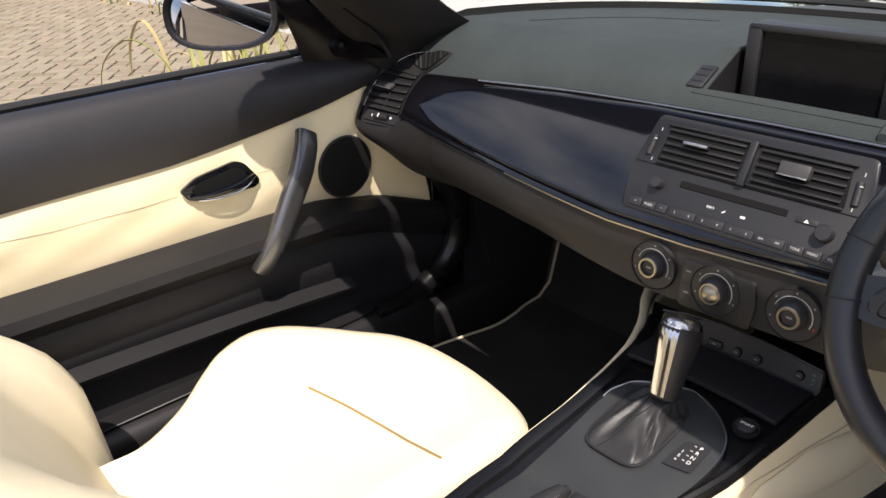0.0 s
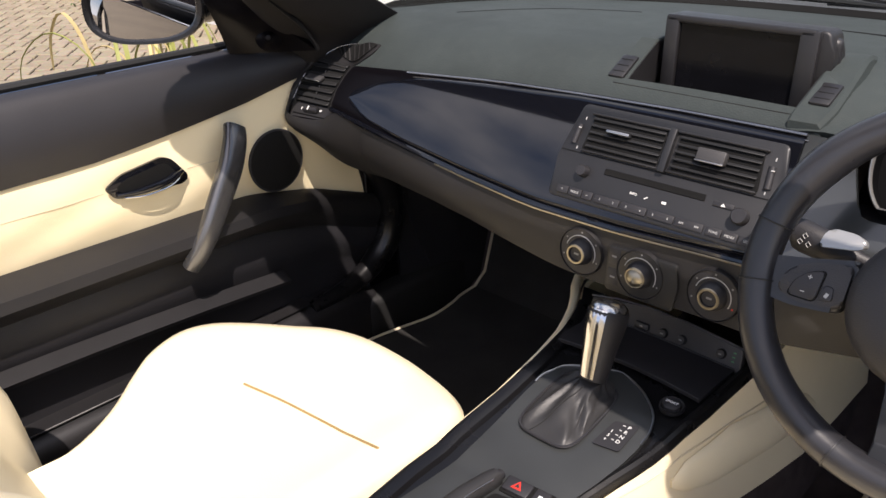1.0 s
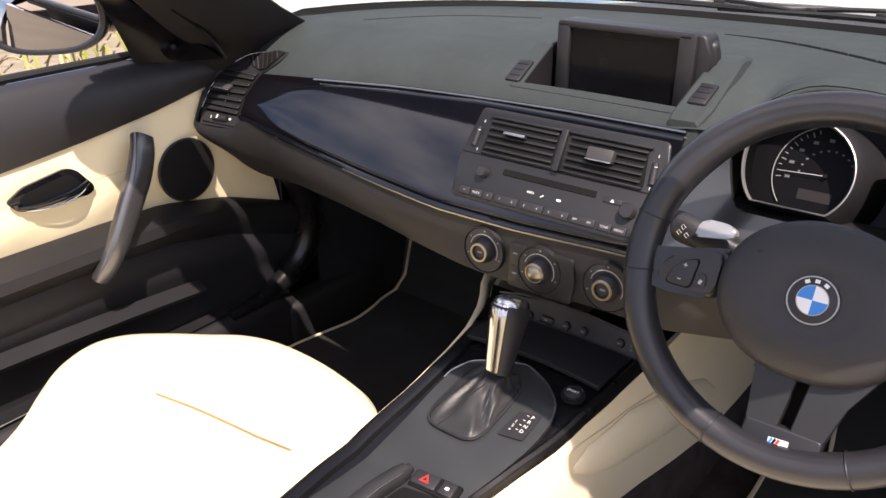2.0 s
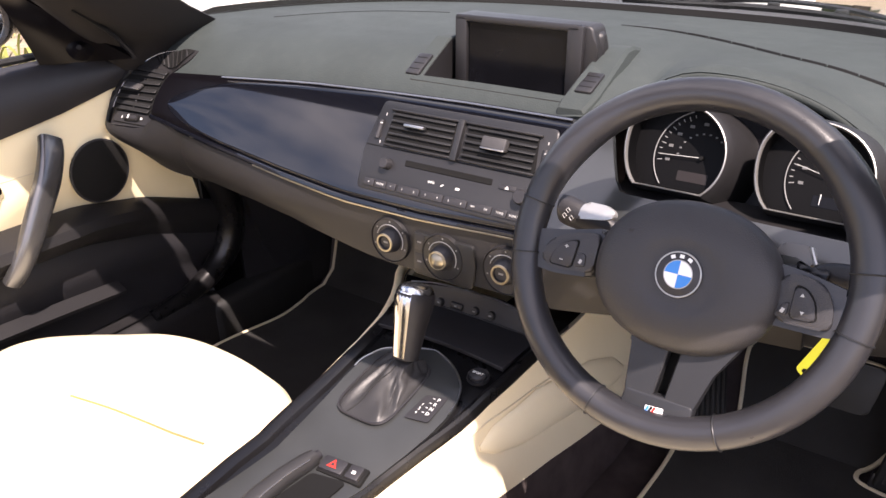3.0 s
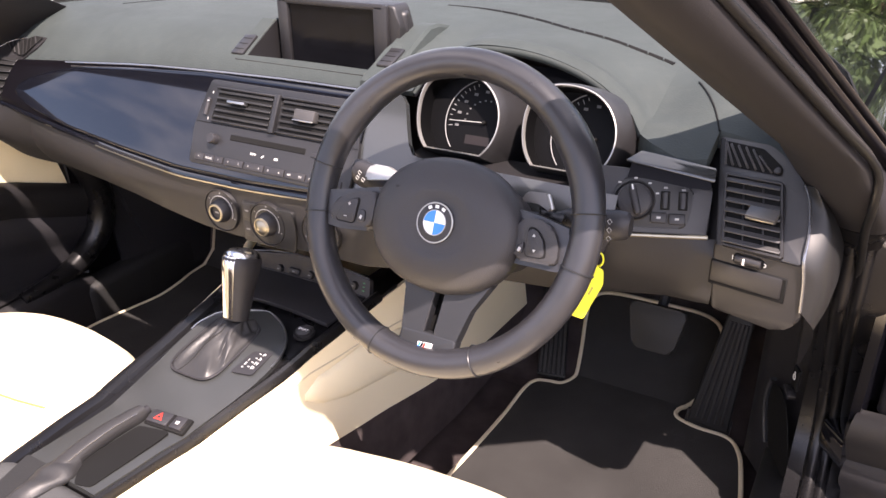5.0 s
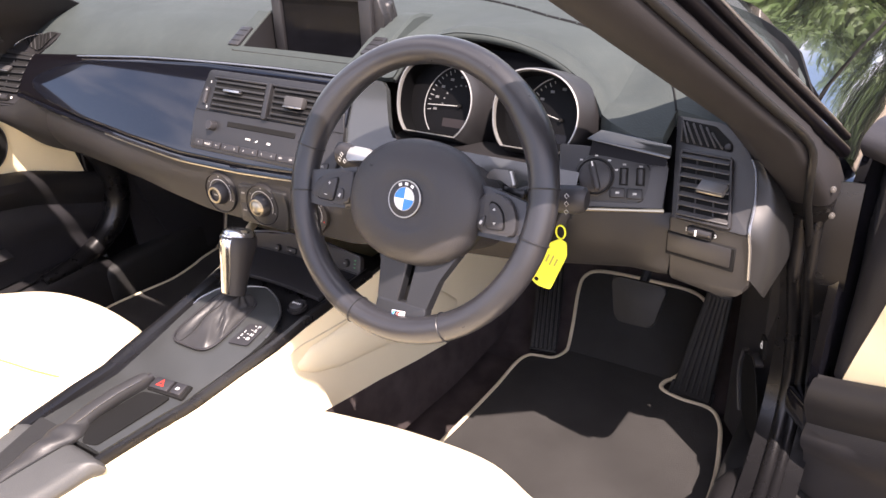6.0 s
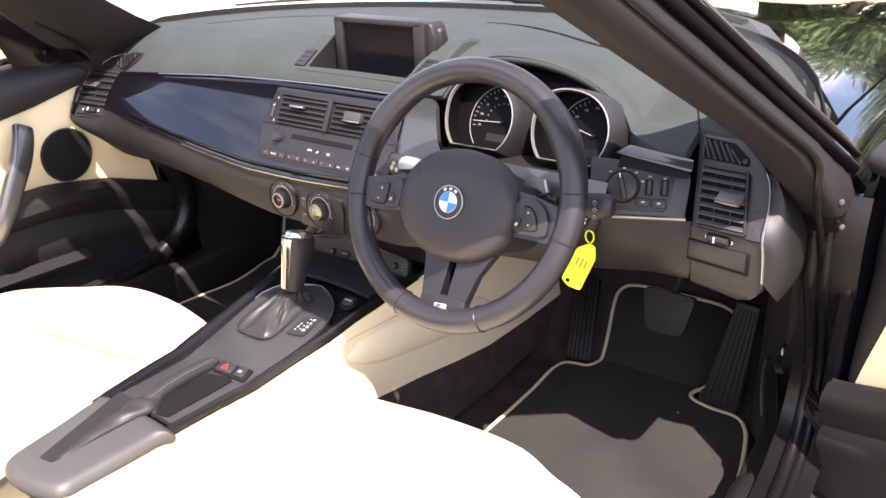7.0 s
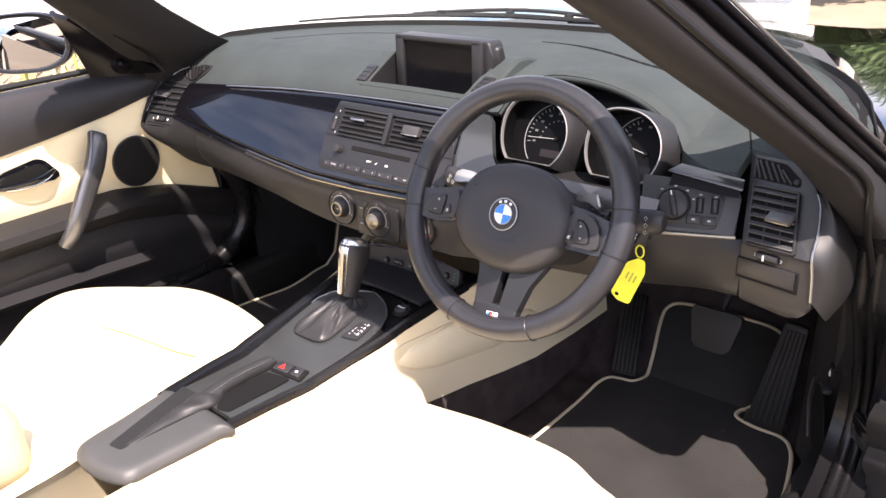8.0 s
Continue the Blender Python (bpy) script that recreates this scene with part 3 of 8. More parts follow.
def dash_front(x):
    if x > 0.5:
        return curve_at([(0.5, 0.060), (0.51, 0.058), (0.53, 0.040), (0.56, 0.038), (0.594, 0.046), (0.596, 0.089), (0.6565, 0.0785), (0.70, 0.055), (0.742, 0.045)], x)
    p = face(x, curve_at(TRIM_TOP, x) + 0.004)
    back = 0.016 * min(1, (-0.625 - x) / 0.03) if x < -0.625 else 0.0
    return p.y + 0.004 + back


WELL = (-0.112, 0.128, 0.055, 0.205)


def under_vent(x, y, z):
    """The dash top dips below the plate of the left vent."""
    if x > -0.605:
        return z
    k = max(0.0, min(1.0, (0.97 * (x + 0.6924) + 0.24 * y - 0.036) / 0.050))
    plate_z = 0.821 + (0.684 * (y - 0.0023) - 0.18 * (x + 0.6924)) / 0.7066 + 0.0234 * k * k * (3 - 2 * k)
    return min(z, plate_z - 0.0060)


def dash_top_bm():
    bm = bmesh.new()
    xs = sorted({-0.742 + 1.484 * k / 90 for k in range(91)} | {WELL[0], WELL[1], 0.594, 0.596, LIP[0][0], LIP[-1][0]})
    n = 26
    grid = []
    for x in xs:
        lip_at = lip_point(x)
        y0, y1 = dash_front(x) if lip_at is None else lip_at.y, screen_base(x) + 0.01
        row = []
        for j in range(n + 1):
            y = y0 + (y1 - y0) * (j / n) ** 1.9
            roll = 0.010 * max(0.0, 1 - (y - y0) / 0.026) ** 2 * max(0.0, min(1.0, (0.16 - x) / 0.05, (x + 0.62) / 0.05))
            row.append(bm.verts.new((x, y, under_vent(x, y, dash_height(x, y) - roll))))
        under = face(x, curve_at(TRIM_TOP, x) + 0.001, -0.012)
        if lip_at is not None:
            under = lip_at + Vector((0, 0.012, -0.010))
        elif x > 0.5 or x < -0.625:
            under = Vector((x, y0 - 0.002, under_vent(x, y0, dash_height(x, y0)) - 0.02))
        row.insert(0, bm.verts.new(under))
        grid.append(row)
    for a, b in zip(grid, grid[1:]):
        for j in range(len(a) - 1):
            cx = (a[j].co + b[j + 1].co) / 2
            if WELL[0] < cx.x < WELL[1] and WELL[2] < cx.y < WELL[3]:
                continue
            bm.faces.new((a[j], b[j], b[j + 1], a[j + 1]))
    return bm


top = part("dash_top", dash_top_bm(), dash_soft, dash, "soft dark grey grained dash top", sharp=75)
part("hood_edge", tube([p + Vector((0, 0.004, -0.0045)) for p in LIP_LINE], [0.003 + 0.003 * math.sin(math.pi * k / (len(LIP_LINE) - 1)) for k in range(len(LIP_LINE))], 10), dash_soft, top, "soft rolled edge of the instrument hood")
joint = [Vector((p.x, p.y, dash_height(p.x, p.y) + 0.0006)) for p in smooth_path([(0.5955, 0.087, 0), (0.583, 0.115, 0), (0.567, 0.142, 0), (0.548, 0.170, 0)], 4)]
part("panel_joint", tube(joint, 0.0012, 6), deep_black, top)


def ramp(inner, outer, rows):
    """One raised cheek beside the display: rows of y, height and share of the width."""
    rings = []
    for y, z, k in rows:
        xi, xo = inner, inner + (outer - inner) * k
        low = dash_height(xo, y) - 0.02
        rings.append([Vector((xi, y, 0.880)), Vector((xi, y, z - 0.002)), Vector((xi + 0.06 * (xo - xi), y, z)), Vector((xo - 0.06 * (xo - xi), y, z + 0.0005)), Vector((xo + 0.05 * (xo - xi), y, z - 0.004)), Vector((xo + 0.16 * (xo - xi), y, min(low, z - 0.02)))])
    return loft(rings)


part("display_cheek", ramp(0.123, 0.164, ((0.036, 0.899, 0.85), (0.045, 0.9065, 0.95), (0.065, 0.914, 1.0), (0.10, 0.927, 0.97), (0.14, 0.9415, 0.92), (0.168, 0.9495, 0.86), (0.20, 0.947, 0.75), (0.245, 0.936, 0.6))), dash_soft, top, "raised cheek beside the display", sharp=25)
part("display_cheek", ramp(-0.1015, -0.128, ((0.050, 0.904, 0.8), (0.075, 0.9185, 1.0), (0.10, 0.932, 1.0), (0.130, 0.9475, 1.0), (0.16, 0.948, 0.95), (0.21, 0.935, 0.8))), dash_soft, top, "raised cheek beside the display", sharp=25)

for x, rows in ((-0.1013, ((0.052, 0.882), (0.052, 0.9025), (0.075, 0.9155), (0.10, 0.929), (0.130, 0.9445), (0.165, 0.945), (0.165, 0.882))), (0.1222, ((0.038, 0.882), (0.038, 0.8965), (0.065, 0.911), (0.10, 0.924), (0.14, 0.9385), (0.168, 0.9465), (0.168, 0.882)))):
    part("cheek_wall", prism(rows if x > 0 else rows[::-1], 0.0012, 0, 1, basis((x, 0, 0), (0, 1, 0), (0, 0, 1), (1, 0, 0)) @ Matrix.Translation((0, 0, -0.0004))), dark_plastic, top, "dark inner wall beside the display")

# black seal along the foot of the glass, and the parked wipers beyond it
def glass_foot(u, v):
    x = 0.738 * (2 * u - 1)
    y = screen_base(x)
    inward = 0.006 + 0.050 * max(0.0, (abs(x) - 0.45) / 0.29) ** 2
    z = dash_height(x, y)
    if v < 0.5:
        return (x, y - inward * (1 - 2 * v), dash_height(x, y - inward * (1 - 2 * v)) + 0.0015)
    return (x, y + 0.006 * (2 * v - 1), z + 0.0015 + 0.010 * (2 * v - 1))


part("black_edge_band", slab(glass_foot, 50, 4, 0.003), deep_black, body, "black rubber seal at the foot of the windscreen")
for x0, x1, lift in ((-0.64, 0.12, 0.016), (-0.10, 0.50, 0.014)):
    arm = []
    for k in range(25):
        t = k / 24
        x = x0 + (x1 - x0) * t
        y = screen_base(x) + 0.025
        arm.append(Vector((x, y, dash_height(x, screen_base(x)) + lift + 0.007 * math.sin(math.pi * t))))
    wiper = part("wiper", tube(arm, [0.0025 + 0.004 * math.sin(math.pi * k / 24) for k in range(25)], 6), rubber, body, "black wiper blade parked along the glass")
    part("wiper_arm", tube([p + Vector((0, 0.024, 0.012 * math.sin(math.pi * min(1.0, k / 17)))) for k, p in enumerate(arm[5:])], 0.005, 6), black_plastic, wiper)
    for k in (7, 12, 17):
        part("blade_clip", rbox(0.022, 0.012, 0.010, 0.003, 2, Matrix.Translation(arm[k] + Vector((0, 0.008, 0.006)))), rubber, wiper)

# the well in which the display stands
def well_bm():
    bm = bmesh.new()
    x0, x1, y0, y1 = WELL[0] - 0.004, WELL[1] + 0.004, WELL[2] - 0.008, WELL[3] + 0.012
    n = 8
    left_t, left_b, right_t, right_b = [], [], [], []
    for k in range(n + 1):
        y = y0 + (y1 - y0) * k / n
        zf = 0.886 + 0.02 * max(0, 0.4 - k / n)
        left_t.append(bm.verts.new((x0, y, dash_height(x0, y) - 0.001)))
        left_b.append(bm.verts.new((x0 + 0.006, y, zf)))
        right_b.append(bm.verts.new((x1 - 0.006, y, zf)))
        right_t.append(bm.verts.new((x1, y, dash_height(x1, y) - 0.001)))
    for k in range(n):
        for p, q in ((left_t, left_b), (left_b, right_b), (right_b, right_t)):
            bm.faces.new((p[k], p[k + 1], q[k + 1], q[k]))
    bm.faces.new((left_t[-1], right_t[-1], right_b[-1], left_b[-1]))
    bm.faces.new((left_t[0], left_b[0], right_b[0], right_t[0]))
    return bm


part("display_well", well_bm(), dark_plastic, dash)

# main face behind the trim, then the lower dash rolling under
def lower_point(u, v):
    x = -0.60 + 1.06 * u
    p = face(x, curve_at(TRIM_LOW, x) - 0.004)
    end = Vector((x, curve_at(LOW_BACK, x), curve_at(LOW_EDGE, x)))
    a = p.lerp(end, v)
    bulge = (0.001 + 0.018 * max(0, min(1, (-x - 0.15) / 0.2))) * math.sin(math.pi * min(1, v * 0.9))
    a.y -= bulge
    a.y += 10 * max(0, -0.545 - x) ** 2
    if v > 0.92:
        a.y += 0.03 * (v - 0.92) / 0.08
    return a


part("lower_dash", slab(lower_point, 60, 12, -0.012), lower_skin, dash, "dark grey lower dash pad")


def under_point(u, v):
    x = -0.745 + 1.44 * u
    return (x, 0.05 + 0.43 * v, curve_at(LOW_EDGE, x) + 0.022 - 0.08 * v)


part("under_tray", slab(under_point, 20, 6, 0.01), black_plastic, dash)


def border_point(u, v):
    """The black border under the gloss panel; its outer end is cut along the end vent."""
    left = curve_at([(0.0, -0.633), (0.45, -0.630), (0.75, -0.620), (1.0, -0.606)], v)
    x = left + (0.152 - left) * u
    lo, hi = curve_at(TRIM_LOW, x), curve_at(TRIM_TOP, x)
    return face(x, lo + (hi - lo) * v, 0.001 + 0.003 * min(1, 12 * v, 12 * (1 - v)) ** 0.5)


part("trim_border", slab(border_point, 64, 16, 0.010), edge_black, dash, "black border round the gloss trim")
PANEL_TOP = [(-0.5915, -0.019), (-0.5885, -0.011), (-0.580, -0.0045), (-0.566, 0.0035), (-0.549, 0.0105), (-0.525, 0.0185), (-0.503, 0.0245), (-0.4715, 0.0325), (-0.45, 0.037), (-0.40, 0.0425), (-0.31, 0.0505), (-0.15, 0.0605), (0.0, 0.062), (0.152, 0.062)]
PANEL_LOW = [(-0.5915, -0.022), (-0.586, -0.0285), (-0.574, -0.0345), (-0.554, -0.043), (-0.528, -0.0510), (-0.479, -0.0600), (-0.44, -0.0665), (-0.30, -0.0825), (-0.17, -0.0935), (-0.03, -0.0925), (0.087, -0.0865), (0.152, -0.083)]


def trim_point(u, v):
    x = -0.5915 + 0.7435 * (u ** 1.7)
    lo, hi = curve_at(PANEL_LOW, x), curve_at(PANEL_TOP, x)
    w = v * v * (3 - 2 * v)
    swell = max(0.0, math.sin(math.pi * w)) ** 0.8
    return face(x, lo + (hi - lo) * w, 0.0035 + 0.0030 * min(1, 30 * w, 30 * (1 - w)) ** 0.5 + 0.0008 * swell)


part("gloss_trim", slab(trim_point, 72, 28, 0.006), gloss_black, dash, "piano black glossy trim panel")


def side_panel(u, v):
    """Satin panel between the audio unit and the gauges, running on behind the column."""
    x = 0.1525 + 0.36 * u
    lo = curve_at(TRIM_LOW, x)
    hi = curve_at([(0.15, 0.067), (0.203, 0.067), (0.211, 0.045), (0.221, 0.010), (0.235, -0.010), (0.52, -0.012)], x)
    return face(x, lo + (hi - lo) * v, 0.003)


part("satin_panel", slab(side_panel, 40, 12, 0.010), blade_black, dash, "satin grey panel beside the gauges")
strip = [face(x, curve_at(TRIM_TOP, x) - 0.003, 0.004) for x in (-0.478 + 0.0525 * k for k in range(13))]
part("bright_strip", tube(strip, 0.0018, 8), gloss_grey, dash, "thin polished strip along the trim")
strip2 = [face(x, curve_at(TRIM_TOP, x) - 0.0095, 0.0045) for x in (-0.462 + 0.0515 * k for k in range(13))]
part("bright_strip", tube(strip2, 0.0009, 6), gloss_grey, dash)
lip = [face(x, curve_at(TRIM_LOW, x) - 0.002, 0.004) for x in (-0.63 + 0.04 * k for k in range(21))]
part("trim_lip", tube(lip, 0.0045, 8), gloss_black, dash)
lip2 = [face(x, curve_at(TRIM_LOW, x) - 0.006, 0.005) for x in (-0.36 + 0.04 * k for k in range(15))]
part("bright_strip", tube(lip2, 0.0018, 6), bronze_metal, dash)

# long air slot along the windscreen
SLOT = [(0.037, 0.433), (0.090, 0.428), (0.140, 0.412), (0.200, 0.382), (0.262, 0.342), (0.325, 0.294), (0.370, 0.269), (0.430, 0.2445), (0.475, 0.230), (0.502, 0.2175)]
slot = [Vector((p.x, p.y, dash_height(p.x, p.y) + 0.0005)) for p in smooth_path([(x, y, 0) for x, y in SLOT], 3)]
seam = smooth_path([(-0.545, 0.205, 0), (-0.4995, 0.2561, 0), (-0.457, 0.303, 0), (-0.403, 0.349, 0), (-0.3375, 0.380, 0), (-0.285, 0.398, 0)], 3)
part("panel_joint", tube([Vector((p.x, p.y, dash_height(p.x, p.y) + 0.0002)) for p in seam], 0.0007, 5), deep_black, top)
air_slot = part("defroster_slot", tube(slot, [0.0008 + 0.0022 * min(1.0, k / 8) for k in range(len(slot))], 6, squash=0.5), deep_black, dash)
part("slot_lip", tube([p + Vector((0.002, 0.0055, 0.0)) for p in slot[6:]], 0.0007, 5), deep_black, air_slot)
for k in range(7, len(slot) - 1, 2):
    part("slot_bridge", rbox(0.002, 0.007, 0.003, 0.0005, 1, Matrix.Translation(slot[k] + Vector((0, 0, 0.001)))), dash_soft, air_slot)
for x, y, z, lean in ((-0.117, 0.072, 0.9185, 28), (0.145, 0.082, 0.9215, 20)):
    tilt = pose(x, y, z, lean, 0, 0)
    tile = part("tray_button", rbox(0.024, 0.044, 0.006, 0.0025, 2, tilt), dark_plastic, dash, "small grey flap catch")
    for dy in (-0.012, 0.0, 0.012):
        part("groove", rbox(0.018, 0.002, 0.0015, 0.0006, 1, tilt @ Matrix.Translation((0, dy, 0.0028))), deep_black, tile)


# ---------------------------------------------------------------- end vents
def frame_of(centre, vx, vy):
    vx, vy = Vector(vx).normalized(), Vector(vy)
    vy = (vy - vx * vy.dot(vx)).normalized()
    return basis(centre, vx, vy, vx.cross(vy))


def bar(a, b, half, thick, m, turn=0.0):
    """A slim rounded slat between two points of a plane, turned about its own length."""
    a, b = Vector((*a, 0)), Vector((*b, 0))
    d = (b - a).normalized()
    mm = basis((a + b) / 2, d, Vector((-d.y, d.x, 0)), (0, 0, 1))
    return rbox((b - a).length, 2 * half, thick, 0.0007, 1, m @ mm @ pose(0, 0, 0, turn, 0, 0))


def louvres(root, m, quad, count, tab_at, tab_size):
    """A flat black sheet as the cavity's shade, turned slats between its two slanted ends, and the slider tab."""
    (tlx, tly), (trx, try_), (brx, bry), (blx, bly) = quad
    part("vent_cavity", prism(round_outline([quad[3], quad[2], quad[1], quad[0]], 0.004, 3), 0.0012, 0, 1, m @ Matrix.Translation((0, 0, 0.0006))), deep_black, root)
    for a, b in ((quad[0], quad[1]), (quad[1], quad[2]), (quad[2], quad[3]), (quad[3], quad[0])):
        part("vent_frame", bar(a, b, 0.0017, 0.007, m @ Matrix.Translation((0, 0, 0.0025))), dark_plastic, root)
    for k in range(count):
        t = (k + 0.5) / count
        a = (blx + (tlx - blx) * t + 0.001, bly + (tly - bly) * t)
        b = (brx + (trx - brx) * t - 0.001, bry + (try_ - bry) * t)
        # paler than the left vent's slats: light on them is put into the colour
        part("slat", bar(a, b, 0.0040, 0.0022, m @ Matrix.Translation((0, 0, 0.0050)), -38), slat_grey, root)
    for x in (0.33, 0.68):
        a = (blx + (brx - blx) * x, bly + 0.002)
        b = (tlx + (trx - tlx) * x, tly - 0.002)
        part("upright_vane", bar(a, b, 0.0008, 0.003, m @ Matrix.Translation((0, 0, 0.0030))), black_plastic, root)
    tm = m @ Matrix.Translation((*tab_at, 0.013))
    tab = part("slat_tab", rbox(tab_size[0], tab_size[1], 0.007, 0.002, 2, tm @ pose(0, 0, 0, -28, 0, 0)), tab_grey, root, "grey slider tab with a bright edge")
    part("bright_edge", rbox(tab_size[0] - 0.002, 0.0022, 0.003, 0.0008, 1, tm @ Matrix.Translation((0, -tab_size[1] * 0.47, 0.005))), bronze_metal, tab)


def thumb_row(root, m, x, y, gap):
    slot = part("wheel_slot", prism(round_outline([(x - 0.017, y - 0.0065), (x + 0.017, y - 0.0065), (x + 0.017, y + 0.0065), (x - 0.017, y + 0.0065)], 0.006, 4), 0.001, 0, 1, m @ Matrix.Translation((0, 0, 0.0004))), deep_black, root)
    part("thumb_wheel", tube([m @ Vector((x - 0.014, y, 0.0005)), m @ Vector((x + 0.014, y, 0.0005))], 0.0052, 14), black_plastic, slot)
    part("mark", rbox(0.0022, 0.0075, 0.0008, 0, 1, m @ Matrix.Translation((x - 0.004, y, 0.0058))), white_ink, slot)
    part("mark", rbox(0.0014, 0.0050, 0.0006, 0, 1, m @ Matrix.Translation((x - gap, y, 0.0007))), white_ink, root)
    part("mark", lathe([(0.0012, 0.0004), (0.0024, 0.0004), (0.0024, -0.0002), (0.0012, -0.0002)], 10, m @ Matrix.Translation((x + gap, y, 0.0006))), white_ink, root)


# right end: an upper plate that leans back and an upright one under it
VU = frame_of((0.672, 0.021, 0.810), (0.983, -0.184, 0.03), (0.091, 0.616, 0.783))
VD = frame_of((0.665, -0.002, 0.745), (0.983, -0.15, 0.0), (0, 0, 1))
vent_right = thing("side_vent", "black end vent with slats, grey tab and upper grille", "air vent", "end vents of the dashboard", at=(0.67, 0.03, 0.70))
housing_top = round_outline([(-0.0455, -0.042), (0.0485, -0.042), (0.0445, -0.010), (0.034, 0.029), (0.0235, 0.046), (0.006, 0.066), (-0.0235, 0.0834), (-0.0853, 0.0873)], 0.006, 3)
part("vent_housing", prism(housing_top, 0.030, 0.003, 2, VU @ Matrix.Translation((0, 0, -0.030))), satin_grey, vent_right, "dark grey vent surround")
part("vent_foot", prism(round_outline([(-0.0385, -0.052), (0.040, -0.055), (0.060, -0.036), (0.0565, 0.0345), (-0.0455, 0.0345)], 0.008, 3), 0.030, 0.004, 3, VD @ Matrix.Translation((0, 0, -0.0300))), dark_plastic, vent_right, "dark grey lower panel")
louvres(vent_right, VU, ((-0.0600, 0.0400), (0.0020, 0.0410), (0.0272, -0.0390), (-0.0370, -0.0400)), 7, (-0.004, 0.000), (0.033, 0.017))
thumb_row(vent_right, VD, -0.0035, 0.0215, 0.0172)
GRILLE = [(-0.0745, 0.0795), (-0.0300, 0.0775), (-0.0045, 0.0607), (-0.0022, 0.0505), (-0.0645, 0.0510)]
# the grille opening is a flat sheet, its shade put in as black
part("upper_grille", prism(round_outline(GRILLE[::-1], 0.003, 3), 0.0010, 0, 1, VU @ Matrix.Translation((0, 0, 0.0006))), deep_black, vent_right)
for k in range(7):
    x = -0.066 + 0.0088 * k
    hi = curve_at([(-0.0745, 0.0795), (-0.0300, 0.0775), (-0.0045, 0.0607)], x - 0.006)
    part("slat", bar((x, 0.0515), (max(-0.0735, x - 0.020), hi - 0.0015) if k else (x - 0.008, 0.078), 0.0011, 0.003, VU @ Matrix.Translation((0, 0, 0.002)), 20), slat_grey, vent_right)
part("stud", lathe([(0, 0.003), (0.0035, 0.0025), (0.0045, 0.0)], 14, VU @ Matrix.Translation((-0.008, 0.0555, 0.0012))), black_plastic, vent_right)
part("flap_gap", rbox(0.0845, 0.0310, 0.003, 0.001, 1, VD @ Matrix.Translation((-0.0020, -0.0025, 0.0004))), deep_black, vent_right)
part("coin_flap", rbox(0.0790, 0.0262, 0.008, 0.0025, 2, VD @ Matrix.Translation((-0.0035, -0.0008, -0.0008))), dark_plastic, vent_right, "small lidded tray under the vent")

# the end cheek of the dash, rolling away from a polished edge
EDGE_A = smooth_path([VU @ Vector((0.0235, 0.0455, 0.0)), VU @ Vector((0.0335, 0.0300, 0.0005)), VU @ Vector((0.0440, -0.0035, 0.001)), VU @ Vector((0.0485, -0.0350, 0.001)), VD @ Vector((0.0560, 0.0150, 0.001)), VD @ Vector((0.0585, -0.0220, 0.0))], 4)
EDGE_B = smooth_path([Vector((0.708, 0.034, 0.858)), Vector((0.732, 0.030, 0.818)), Vector((0.744, 0.027, 0.785)), Vector((0.748, 0.025, 0.753)), Vector((0.747, 0.024, 0.715)), Vector((0.738, 0.024, 0.684))], 4)


def cheek_point(u, v):
    i = min(len(EDGE_A) - 1, int(round(v * (len(EDGE_A) - 1))))
    a, b = EDGE_A[i], EDGE_B[i]
    if u < 0.6:
        t = u / 0.6
        return a.lerp(b, t) + Vector((0.006, -0.008, 0)) * math.sin(math.pi * t)
    t = (u - 0.6) / 0.4
    return b + Vector((0.004 * t, 0.09 * t, -0.004 * t))


part("dash_cheek", slab(cheek_point, 14, len(EDGE_A) - 1, -0.003), slat_dark, dash, "rounded satin end cheek of the dash")
part("bright_strip", tube(EDGE_A, 0.0020, 8), gloss_grey, dash, "polished edge of the dash cheek")

# left end: a rounded vent with its upper grille let into the dash top
VL = frame_of((-0.6924, 0.0023, 0.821), (0.9706, 0.24, -0.017), (-0.158, 0.689, 0.7075))
vent_left = thing("side_vent", "black rounded end vent with slats and thumb wheel", "air vent", "end vents of the dashboard", at=(-0.69, 0.03, 0.70))
RIM_L = [(-0.0420, -0.0720), (-0.0490, -0.046), (-0.0505, -0.018), (-0.0488, 0.010), (-0.0380, 0.038), (-0.0200, 0.0610), (0.0040, 0.0785), (0.031, 0.0865), (0.065, 0.0880), (0.1000, 0.0815)]
RIM_R = [(0.0480, -0.0720), (0.0440, -0.046), (0.0412, -0.016), (0.0430, 0.012), (0.0490, 0.033), (0.0560, 0.0410), (0.0640, 0.0430), (0.0745, 0.0480), (0.0880, 0.0600), (0.1010, 0.0790)]
RIM_L, RIM_R = ([(p.x, p.y) for p in smooth_path([(x, y, 0) for x, y in r], 4)] for r in (RIM_L, RIM_R))


def on_vent(x, y, d=0.0):
    """A point of the left vent, whose upper tip bends up on to the dash top."""
    k = max(0.0, min(1.0, (x - 0.036) / 0.050))
    return VL @ Vector((x, y, d + 0.0165 * k * k * (3 - 2 * k)))


def vent_skin(u, v):
    i = int(round(v * (len(RIM_L) - 1)))
    (ax_, ay), (bx, by) = RIM_L[i], RIM_R[i]
    return on_vent(ax_ + (bx - ax_) * u, ay + (by - ay) * u, -0.0015 - 0.004 * max(0.0, 1 - 9 * u) ** 2)


